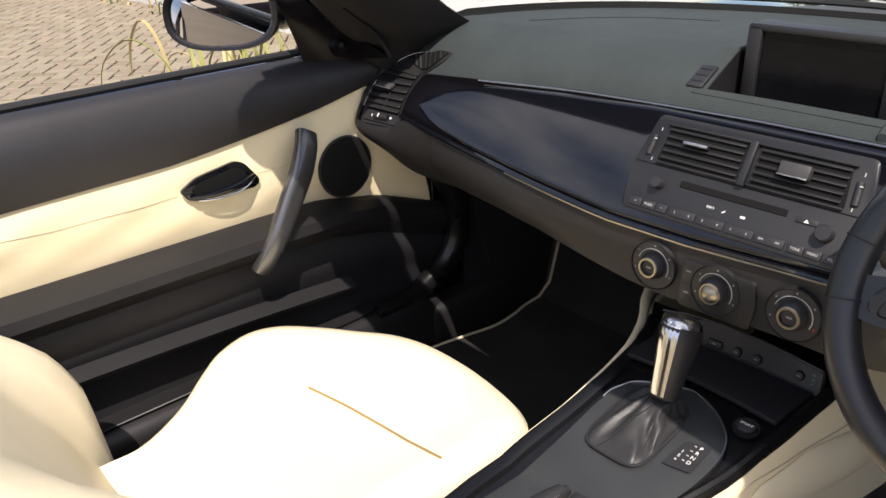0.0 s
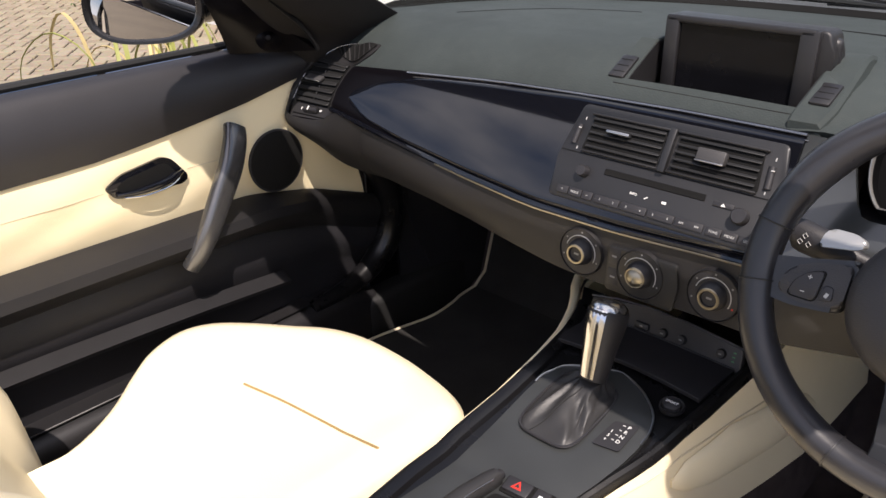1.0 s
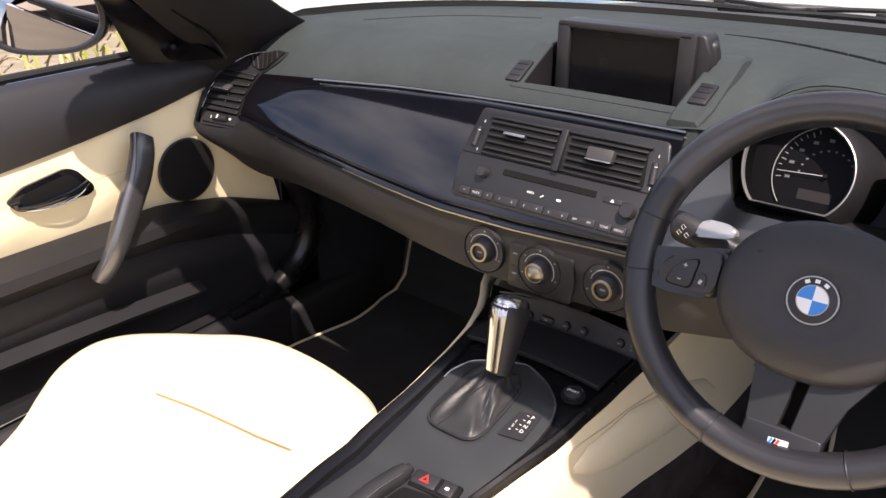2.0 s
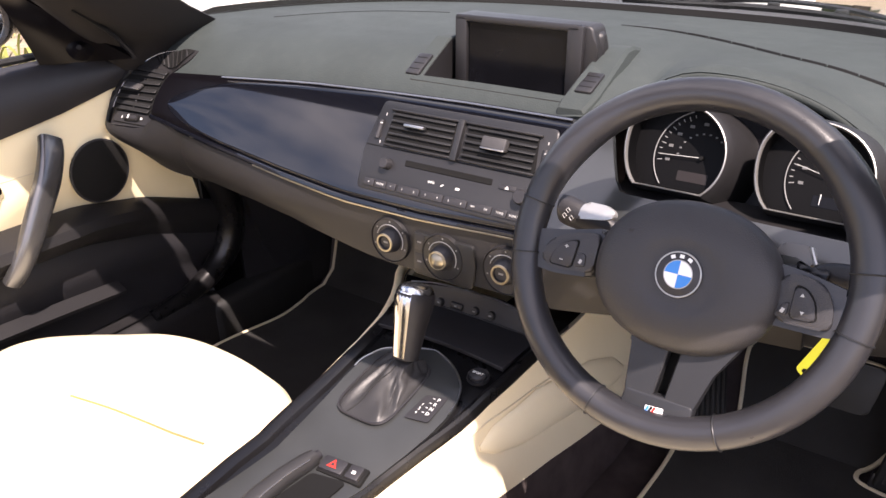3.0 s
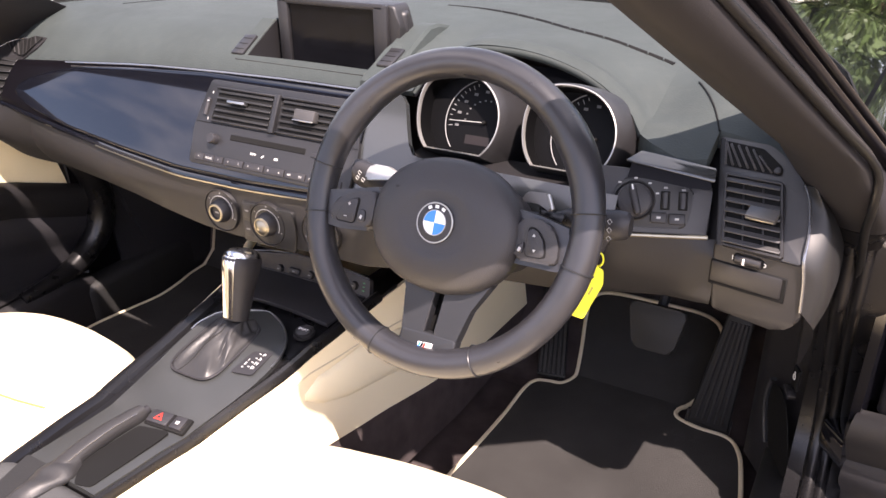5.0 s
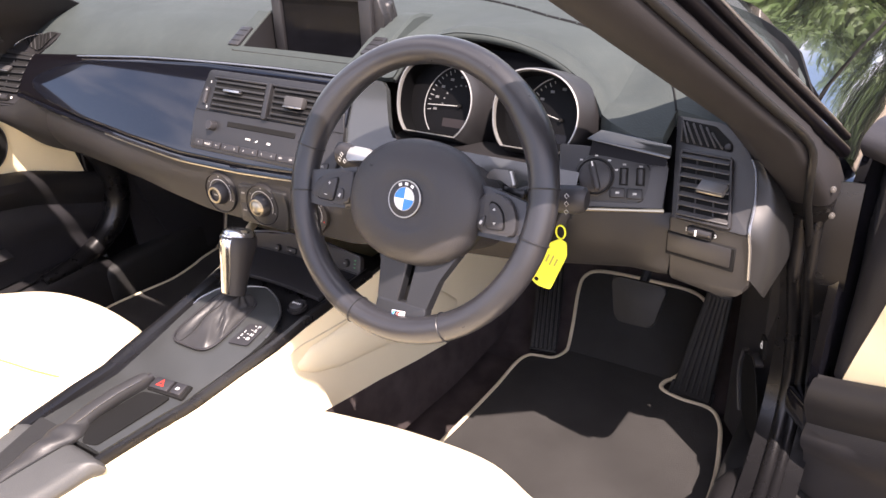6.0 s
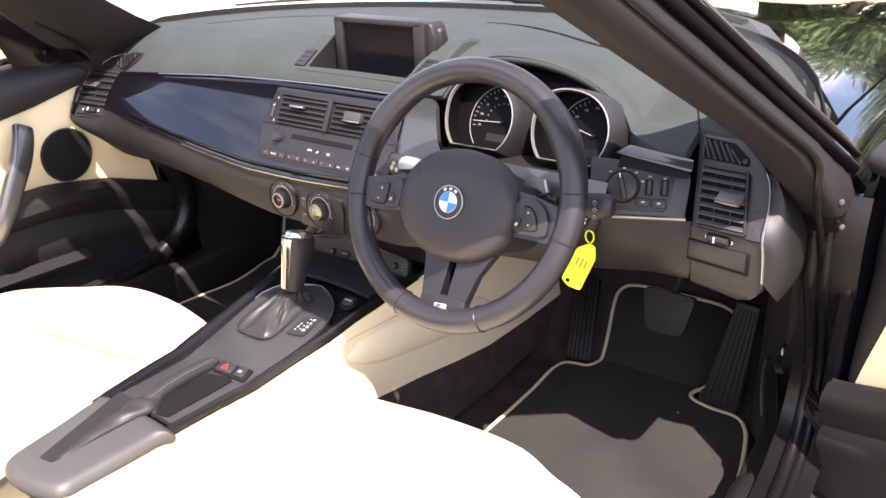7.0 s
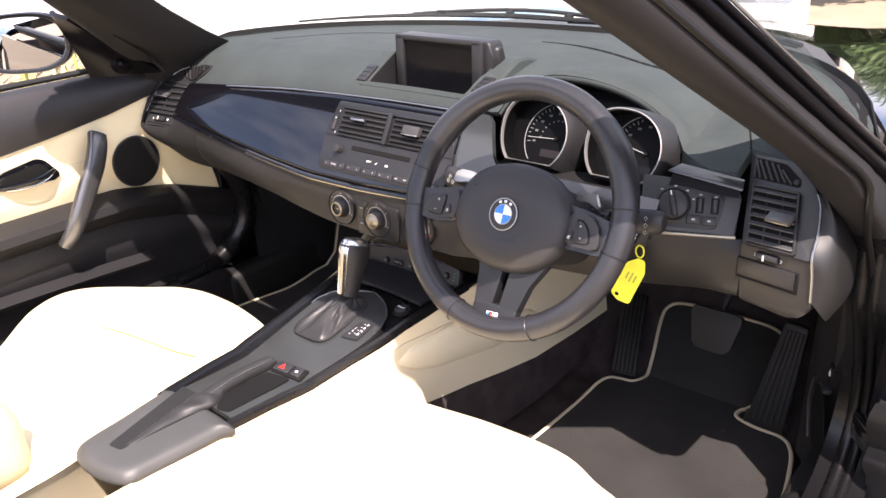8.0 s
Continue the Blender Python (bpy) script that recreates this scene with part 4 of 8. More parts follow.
part("vent_housing", slab(vent_skin, 24, len(RIM_L) - 1, 0.006), dark_plastic, vent_left, "dark grey rounded vent surround", sharp=60)
part("bright_edge", tube([on_vent(x + 0.004, y - 0.001, 0.0) for x, y in RIM_L[5:30]], 0.0012, 6), gloss_grey, vent_left, "thin polished rim of the vent")
IN_L = [(-0.0366, -0.0440), (-0.0420, -0.030), (-0.0448, -0.012), (-0.0435, 0.008), (-0.0330, 0.0335), (-0.0215, 0.0480)]
IN_R = [(0.0385, -0.0475), (0.0365, -0.034), (0.0352, -0.014), (0.0375, 0.010), (0.0420, 0.0300), (0.0455, 0.0395)]


def lerp_row(table, t):
    return tuple(curve_at([(k / (len(table) - 1), q[c]) for k, q in enumerate(table)], t) for c in (0, 1))


def vent_hole(u, v):
    a, b = lerp_row(IN_L, v), lerp_row(IN_R, v)
    return on_vent(a[0] + (b[0] - a[0]) * u, a[1] + (b[1] - a[1]) * u, 0.0)


# no depth behind the slats: a thin black sheet stands for the shade
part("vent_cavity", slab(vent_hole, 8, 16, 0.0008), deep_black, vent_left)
for k in range(7):
    a, b = lerp_row(IN_L, (k + 0.55) / 7), lerp_row(IN_R, (k + 0.55) / 7)
    part("slat", bar((a[0] + 0.001, a[1]), (b[0] - 0.001, b[1]), 0.0043, 0.0022, VL @ Matrix.Translation((0, 0, 0.0036)), -18), slat_dark, vent_left)
    if k < 6:
        part("upright_vane", bar((0.0, 0.5 * (a[1] + b[1]) + 0.004), (0.001, 0.5 * (a[1] + b[1]) + 0.009), 0.0008, 0.003, VL @ Matrix.Translation((0, 0, 0.0025))), black_plastic, vent_left)
tab_at = VL @ Matrix.Translation((-0.0115, 0.0025, 0.0095))
tab = part("slat_tab", rbox(0.036, 0.0145, 0.006, 0.002, 2, tab_at @ pose(0, 0, 0, -28, 0, -4)), slat_grey, vent_left, "dark grey slider tab with a bright edge")
part("bright_edge", rbox(0.034, 0.0018, 0.0025, 0.0006, 1, tab_at @ pose(0, 0, 0, 0, 0, -4) @ Matrix.Translation((0, -0.0068, 0.004))), satin_metal, tab)
thumb_row(vent_left, VL, 0.003, -0.0560, 0.021)
part("flap_gap", bar((-0.034, -0.0655), (0.044, -0.0690), 0.0009, 0.002, VL), deep_black, vent_left)
HOLE_LOW = [(0.0120, 0.0640), (0.0240, 0.0560), (0.0380, 0.0500), (0.0520, 0.0475), (0.0640, 0.0485), (0.0760, 0.0570), (0.0860, 0.0680), (0.0935, 0.0775)]
HOLE_TOP = [(0.0010, 0.0715), (0.0110, 0.0765), (0.0220, 0.0800), (0.0340, 0.0825), (0.0480, 0.0838), (0.0620, 0.0838), (0.0780, 0.0825), (0.0950, 0.0795)]


def grille_hole(u, v):
    a, b = lerp_row(HOLE_LOW, u), lerp_row(HOLE_TOP, u)
    return on_vent(a[0] + (b[0] - a[0]) * v, a[1] + (b[1] - a[1]) * v, 0.0004)


# shade under the upper slats, painted as a black sheet on the plate
part("upper_grille", slab(grille_hole, 28, 4, -0.0006), deep_black, vent_left)
for k in range(7):
    u = 0.06 + 0.128 * k
    line = [Vector(grille_hole(u, v)) + (VL.to_3x3() @ Vector((0, 0, 0.0006))) for v in (0.02, 0.35, 0.7, 0.98)]
    part("slat", tube(line, 0.0020, 6, squash=0.5), lower_skin, vent_left)

# rounded pod behind the left vent, running into the lower dash
POD_EDGE = [VL @ Vector(q) for q in ((0.004, 0.0785, -0.004), (-0.0200, 0.0610, -0.004), (-0.0488, 0.010, -0.004), (-0.0490, -0.046, -0.004), (-0.0400, -0.0700, -0.004), (0.030, -0.0715, -0.004))] + [face(x, curve_at(TRIM_LOW, x) - 0.004, d) for x, d in ((-0.61, 0.003), (-0.52, -0.004))]
POD_SIDE = [Vector(q) for q in ((-0.712, 0.080, 0.874), (-0.732, 0.040, 0.864), (-0.742, -0.004, 0.825), (-0.743, -0.022, 0.770), (-0.728, -0.025, 0.735), (-0.682, -0.018, 0.710), (-0.62, -0.010, 0.687), (-0.52, 0.006, 0.678))]
POD_A, POD_B = smooth_path(POD_EDGE, 5), smooth_path(POD_SIDE, 5)


def pod_point(u, v):
    i = min(len(POD_A) - 1, int(round(u * (len(POD_A) - 1))))
    e, c = POD_A[i], POD_B[i]
    back = c + Vector((0.012, 0.14, 0.0))
    if v < 0.5:
        t = v * 2
        return e.lerp(c, t) + Vector((0, -(0.005 + 0.016 * u * (1 - 0.7 * max(0.0, (u - 0.8) / 0.2))) * math.sin(math.pi * t), 0))
    t = v * 2 - 1
    return c.lerp(back, t)


part("end_pod", slab(pod_point, 35, 12, 0.004), lower_skin, dash, "rounded dark pod round the left vent")

# ---------------------------------------------------------------- right-hand trim and light switches
rt = thing("light_switch_panel", "charcoal light switch panel beside the instruments", "switch panel", at=(0.55, 0.02, 0.78))
SW = frame_of((0.553, 0.020, 0.815), (0.938, 0.345, 0.0), (0, 0.482, 0.876)) @ Matrix.Translation((0, 0, 0.006))
part("panel_base", prism(round_outline([(-0.075, -0.044), (0.0526, -0.0440), (0.0565, 0.010), (0.050, 0.022), (-0.02, 0.030), (-0.075, 0.034)], 0.004, 3), 0.014, 0.002, 2, SW @ Matrix.Translation((0, 0, -0.014))), satin_grey, rt, "satin grey panel")
PLATE = round_outline([(-0.052, -0.024), (-0.044, -0.0365), (0.0270, -0.0370), (0.0325, -0.020), (0.0358, 0.0085), (-0.020, 0.019), (-0.040, 0.0205), (-0.0535, 0.008)], 0.007, 4)
part("switch_plate", prism(PLATE, 0.005, 0.002, 2, SW), slat_dark, rt, "black switch plate")
part("knob_ring", lathe([(0.0205, 0.0), (0.0225, 0.0012), (0.0240, 0.0), (0.0240, -0.002), (0.0205, -0.002)], 32, SW @ Matrix.Translation((-0.0310, -0.0064, 0.0052))), dark_plastic, rt)
knob = part("rotary_switch", lathe([(0.0, 0.007), (0.0165, 0.007), (0.0190, 0.0055), (0.0200, 0.0)], 32, SW @ Matrix.Translation((-0.0310, -0.0064, 0.005))), black_plastic, rt, "round black light switch")
part("grip_bar", rbox(0.0085, 0.036, 0.012, 0.0035, 3, SW @ Matrix.Translation((-0.0310, -0.0064, 0.016)) @ pose(0, 0, 0, 0, 0, 14)), black_plastic, knob)
part("white_mark", rbox(0.0016, 0.0060, 0.0006, 0, 1, SW @ Matrix.Translation((-0.0345, 0.0075, 0.0222)) @ pose(0, 0, 0, 0, 0, 14)), white_ink, knob)
for deg in (128, 88, 52, 20):
    a = radians(deg)
    part("symbol", rbox(0.0036, 0.0018, 0.0006, 0, 1, SW @ Matrix.Translation((-0.031 + 0.0275 * math.cos(a), -0.0064 + 0.0255 * math.sin(a), 0.0053))), pale_ink, rt)
for x, y in ((-0.0030, -0.0255), (0.0175, -0.0265)):
    b = part("push_button", rbox(0.0185, 0.0125, 0.005, 0.002, 2, SW @ Matrix.Translation((x, y, 0.0055))), dark_plastic, rt)
    part("symbol", rbox(0.0045, 0.0024, 0.0006, 0, 1, SW @ Matrix.Translation((x, y, 0.0082))), pale_ink, b)
for x in (0.0038, 0.0236):
    slot = part("wheel_slot", rbox(0.0105, 0.0215, 0.001, 0.0004, 1, SW @ Matrix.Translation((x, -0.0055, 0.0053))), deep_black, rt)
    part("thumb_wheel", tube([SW @ Vector((x, -0.0145, 0.0040)), SW @ Vector((x, 0.0035, 0.0040))], 0.0046, 12), dark_plastic, slot)
    part("symbol", rbox(0.0042, 0.0022, 0.0006, 0, 1, SW @ Matrix.Translation((x, 0.0095 - 0.10 * x, 0.0053))), grey_ink, rt)
blade_bm = bmesh.new()
for q in ((-0.0440, 0.0385, 0.011), (0.0575, 0.0215, 0.011), (-0.0250, 0.0515, 0.006), (0.0585, 0.0340, 0.006), (0.0560, 0.0165, 0.0105), (-0.0400, 0.0370, 0.010), (0.0560, 0.0180, -0.012), (-0.0300, 0.0380, -0.012)):
    blade_bm.verts.new(SW @ Vector(q))
bmesh.ops.convex_hull(blade_bm, input=blade_bm.verts[:])
bmesh.ops.bevel(blade_bm, geom=blade_bm.edges[:], offset=0.0012, segments=2, profile=0.5, affect="EDGES")
part("gloss_blade", blade_bm, blade_black, rt, "glossy black blade of trim")
part("recess", prism(round_outline([(-0.040, 0.018), (0.053, 0.008), (0.054, 0.020), (-0.035, 0.040)], 0.003, 2), 0.002, 0, 1, SW @ Matrix.Translation((0, 0, 0.0006))), edge_black, rt)
part("bright_strip", tube([SW @ Vector((-0.075, -0.0465, 0.0)), SW @ Vector((0.0, -0.0460, 0.001)), SW @ Vector((0.0530, -0.0455, 0.0))], 0.0026, 8), bronze_metal, rt)
# knee pad under the column on the driver's side
def knee_point(u, v):
    x = 0.20 + 0.424 * u
    k = max(0.0, min(1.0, (x - 0.40) / 0.10))
    left_top = face(x, -0.062 - 0.008 * (1 - u), 0.012)
    right_top = SW @ Vector(((x - 0.553) / 0.938, -0.047, -0.002))
    top_p = left_top.lerp(right_top, k * k * (3 - 2 * k))
    low_p = Vector((x, 0.022 + 0.006 * u, curve_at([(0.20, 0.645), (0.48, 0.662), (0.57, 0.678), (0.62, 0.690)], x)))
    p = top_p.lerp(low_p, v)
    p.y -= 0.022 * math.sin(math.pi * v) * (1 - 0.5 * u)
    j = max(0.0, min(1.0, (x - 0.56) / 0.062))
    p.y += (0.006 - p.y) * j * j * (3 - 2 * j) * min(1.0, 6 * v)
    if v > 0.93:
        p.y += 0.03 * (v - 0.93) / 0.07
    return p


part("gap_backing", rbox(0.050, 0.006, 0.13, 0.001, 1, Matrix.Translation((0.612, 0.062, 0.80)) @ pose(0, 0, 0, -30, 0, 0)), edge_black, dash)
part("knee_pad", slab(knee_point, 30, 16, -0.012), lower_skin, dash, "dark knee pad under the column")

# ---------------------------------------------------------------- centre vents and audio unit
audio = thing("audio_unit", "charcoal centre panel with air vents and radio buttons", "car radio", at=(0, 0, 0.74))


def on_face(x, s, d=0.0):
    return FACE @ Matrix.Translation((x + 0.003, s - 0.001, d - 0.007))


panel_outline = round_outline([(-0.150, -0.078), (0.150, -0.078), (0.152, -0.02), (0.138, 0.052), (-0.138, 0.052), (-0.153, -0.022)], 0.008, 3)
part("faceplate", prism(panel_outline, 0.016, 0.003, 2, on_face(0, 0, 0.000)), panel_grey, audio, "satin charcoal faceplate")
part("split_line", rbox(0.300, 0.0012, 0.001, 0, 1, on_face(0, -0.014, 0.0163)), deep_black, audio)
for side in (-1, 1):
    cx = side * 0.062
    # black sheet on the faceplate paints the shade behind the slats
    vent = part("vent_cavity", prism(round_outline([(cx - 0.052 - 0.006 * (side < 0), -0.009), (cx + 0.052 + 0.006 * (side > 0), -0.009), (cx + 0.052, 0.038), (cx - 0.052, 0.038)], 0.003, 2), 0.0015, 0, 1, on_face(0, 0, 0.0163)), deep_black, audio, "black sheet as the shade inside a centre air vent")
    for k in range(5):
        s = -0.003 + 0.0092 * k
        part("slat", rbox(0.106, 0.0046, 0.0016, 0.0006, 1, on_face(cx, s, 0.0195) @ pose(0, 0, 0, -40, 0, 0)), slat_dark, vent)
    for sx, sy, px, py in ((0.114, 0.003, cx, 0.0395), (0.114, 0.003, cx, -0.0105)):
        part("vent_frame", rbox(sx, sy, 0.006, 0.001, 1, on_face(px, py, 0.018)), dark_plastic, vent)
    if side < 0:
        part("slat_tab", rbox(0.034, 0.004, 0.010, 0.0015, 2, on_face(cx - 0.008, 0.020, 0.024)), satin_metal, vent, "bright edge of a slider tab")
    else:
        tab = part("slat_tab", rbox(0.036, 0.016, 0.012, 0.002, 2, on_face(cx - 0.004, 0.018, 0.0235)), slat_grey, vent, "grey slider tab")
        part("bright_edge", rbox(0.036, 0.0018, 0.002, 0.0006, 1, on_face(cx - 0.004, 0.0098, 0.0298)), satin_metal, tab)
    # upright thumb wheels at both ends
    wx = side * 0.134
    part("thumb_wheel", tube([FACE @ Vector((wx - 0.002 * side, -0.004, 0.009)), FACE @ Vector((wx - 0.004 * side, 0.022, 0.009))], 0.0045, 10), black_plastic, audio)
    part("mark", rbox(0.004, 0.0014, 0.0006, 0, 1, on_face(wx - 0.004 * side, 0.018, 0.0208)), pale_ink, audio)
    for s in (0.032, -0.008):
        part("mark", rbox(0.0012, 0.004, 0.0006, 0, 1, on_face(wx - 0.006 * side, s, 0.0163)), pale_ink, audio)
part("vent_divider", rbox(0.010, 0.056, 0.010, 0.002, 2, on_face(0, 0.014, 0.019)), panel_grey, audio)
part("disc_slot", rbox(0.140, 0.0085, 0.002, 0.0008, 1, on_face(-0.006, -0.030, 0.0163)), deep_black, audio, "dark disc slot")
for x, r in ((-0.108, 0.0080), (0.109, 0.0100)):
    k = part("knob", lathe([(0.0, 0.012), (r * 0.82, 0.012), (r * 0.97, 0.010), (r, 0.0)], 28, on_face(x + 0.003, -0.037 - 0.004 * (x > 0), 0.016)), black_plastic, audio, "round black rotary knob")
part("eject_button", rbox(0.026, 0.0065, 0.003, 0.0012, 2, on_face(0.088, -0.033, 0.0165)), black_plastic, audio)
part("eject_mark", prism([(-0.003, -0.002), (0.003, -0.002), (0, 0.002)], 0.0005, 0, 1, on_face(0.088, -0.033, 0.0181)), white_ink, audio)
keys = [(-0.128, 0.018, "<", ""), (-0.108, 0.020, "MODE", ""), (-0.089, 0.016, ">", ""), (-0.059, 0.036, "1", "2"), (-0.020, 0.036, "3", "4"), (0.018, 0.036, "5", "6"), (0.056, 0.036, "AM", "FM"),
        (0.087, 0.019, "TONE", ""), (0.107, 0.019, "MENU", ""), (0.127, 0.019, "SEL", "")]
for x, w, first, second in keys:
    b = part("radio_button", rbox(w, 0.0105, 0.004, 0.0012, 2, on_face(x, -0.0665, 0.0165)), black_plastic, audio)
    for word, dx in (((first, -0.010), (second, 0.010)) if second else ((first, 0.0),)):
        lettering(word, 0.0044, pale_ink, b, on_face(x + dx, -0.0665, 0.0186))
lettering("INFO", 0.0046, white_ink, audio, on_face(-0.027, -0.048, 0.0165))
part("phone_mark", rbox(0.005, 0.0014, 0.0005, 0, 1, on_face(-0.009, -0.049, 0.0165) @ pose(0, 0, 0, 0, 0, 35)), white_ink, audio)
part("sound_mark", rbox(0.006, 0.003, 0.0005, 0, 1, on_face(0.016, -0.049, 0.0165)), white_ink, audio)

# ---------------------------------------------------------------- climate controls
climate = thing("climate_panel", "black heater controls with three round dials", "climate control", at=(0, -0.03, 0.66))
KN = basis((0.014, -0.0610, 0.6965), (1, 0, 0), (0, 0.055, 0.9985), (0, -0.9985, 0.055))


def on_knobs(x, s, d=0.0):
    return KN @ Matrix.Translation((x, s, d))


for x, s, kind in ((-0.096, 0.004, "vent"), (-0.006, 0.000, "fan"), (0.092, 0.006, "heat")):
    base = part("dial_ring", lathe([(0.0315, 0.001), (0.0325, 0.003), (0.0335, 0.001), (0.034, -0.010), (0.02, -0.010), (0.02, 0.0)], 40, on_knobs(x, s, -0.002)), dark_plastic, climate, "black dial surround")
    part("dial_well", lathe([(0.0, 0.0012), (0.0315, 0.0012), (0.0315, -0.006), (0, -0.006)], 40, on_knobs(x, s, -0.002)), black_plastic, base)
    arc = [KN @ Vector((x + 0.0228 * math.cos(a), s + 0.0228 * math.sin(a), -0.0004)) for a in (radians(-25 + 190 * k / 24) for k in range(25))]
    part("scale_line", tube(arc, 0.0007, 5), pale_ink, base)
    knob = part("knob", lathe([(0.0, 0.0135), (0.0095, 0.0135), (0.0100, 0.016), (0.0135, 0.0165), (0.0160, 0.014), (0.0180, 0.006), (0.0195, -0.002)], 36, on_knobs(x, s, -0.0045)), black_plastic, climate, "round black knob with a warm metal ring")
    part("bright_ring", lathe([(0.0100, 0.0155), (0.0108, 0.0176), (0.0130, 0.0176), (0.0140, 0.0162), (0.0130, 0.0160)], 32, on_knobs(x, s, -0.0045)), bronze_metal, knob, "thin warm metal ring")
    if kind == "fan":
        part("grip", lathe([(0.0, 0.0235), (0.006, 0.0225), (0.0100, 0.0195), (0.0130, 0.0165), (0.0135, 0.013)], 24, on_knobs(x, s, -0.0045)), bronze_metal, knob, "domed warm metal cap")
    else:
        part("cap_mark", rbox(0.007, 0.0025, 0.0004, 0, 1, on_knobs(x, s, 0.0093)), grey_ink, knob)
    for j in range(5):
        a = radians(200 - 55 * j)
        part("mark", rbox(0.0022, 0.0022, 0.0004, 0, 1, on_knobs(x + 0.0275 * math.cos(a), s + 0.0275 * math.sin(a), -0.0005)), grey_ink if not (kind == "heat" and j == 4) else red_ink, base)
part("button_plate", prism(round_outline([(-0.052, -0.034), (0.046, -0.034), (0.050, 0.0), (0.046, 0.030), (-0.052, 0.030)], 0.006, 3), 0.008, 0.002, 2, on_knobs(-0.003, -0.002, -0.0085)), slat_dark, climate, "black button plate")
for x, y in ((-0.044, 0.014), (-0.044, -0.015)):
    b = part("push_button", rbox(0.017, 0.025, 0.004, 0.0015, 2, on_knobs(x, y, -0.002)), black_plastic, climate)
    part("symbol", rbox(0.007, 0.0025, 0.0005, 0, 1, on_knobs(x, y, 0.0002)), grey_ink, b)

for y in (0.006, -0.012):
    part("symbol", rbox(0.006, 0.0035, 0.0004, 0, 1, on_knobs(0.034, y, -0.0008)), grey_ink, climate)

# ---------------------------------------------------------------- pop-up display
disp = thing("display_screen", "dark grey pop-up display with a black screen", "display", at=(0.01, 0.13, 0.885))
DS = basis((0.0105, 0.123, 0.931), (1, 0, 0), (0, 0.03, 0.9995), (0, -0.9995, 0.03))


def on_screen(x, y, z=0.0):
    return DS @ Matrix.Translation((x, y, z))


part("housing", prism(round_outline([(-0.104, -0.050), (0.112, -0.050), (0.122, 0.020), (0.112, 0.052), (-0.102, 0.053)], 0.008, 3), 0.036, 0.004, 3, on_screen(0, 0, -0.042)), dark_plastic, disp, "dark grey display housing")
part("side_wing", rbox(0.018, 0.066, 0.026, 0.008, 3, on_screen(0.112, 0.010, -0.030) @ pose(0, 0, 0, 0, 20, 0)), dark_plastic, disp)
for sx, sy, px, py in ((0.196, 0.010, 0, 0.0485), (0.196, 0.008, 0, -0.0475), (0.020, 0.104, -0.089, 0), (0.024, 0.104, 0.091, 0)):
    part("bezel", rbox(sx, sy, 0.010, 0.003, 2, on_screen(px, py, -0.003)), dark_plastic, disp)
part("screen_glass", rbox(0.158, 0.090, 0.003, 0.001, 1, on_screen(0, 0, -0.005)), screen_black, disp, "black switched-off screen")

# ---------------------------------------------------------------- instruments
cluster = thing("instrument_cluster", "two hooded round gauges with bright rings", "instruments", at=(0.36, 0.03, 0.83))
GA = basis((0.0, 0.025, 0.872), (1, 0, 0), (0, 0.43, 0.9028), (0, -0.9028, 0.43))


def on_gauge(x, y, z=0.0):
    return GA @ Matrix.Translation((x, y, z))


def ring_outline(r, cut, n=48):
    """A round ring cut flat below, its upper left shoulder drawn out."""
    pts = []
    a0 = math.asin(cut / r)
    for k in range(n + 1):
        a = -a0 + (math.pi + 2 * a0) * k / n
        q = r * (1 + 0.17 * math.exp(-((math.degrees(a) - 137) / 32) ** 2))
        pts.append((q * math.cos(a), q * math.sin(a)))
    return pts


def inside(x, y, r, cut):
    q = r * (1 + 0.17 * math.exp(-((math.degrees(math.atan2(y, x)) - 137) / 32) ** 2))
    return y > -cut and math.hypot(x, y) < q


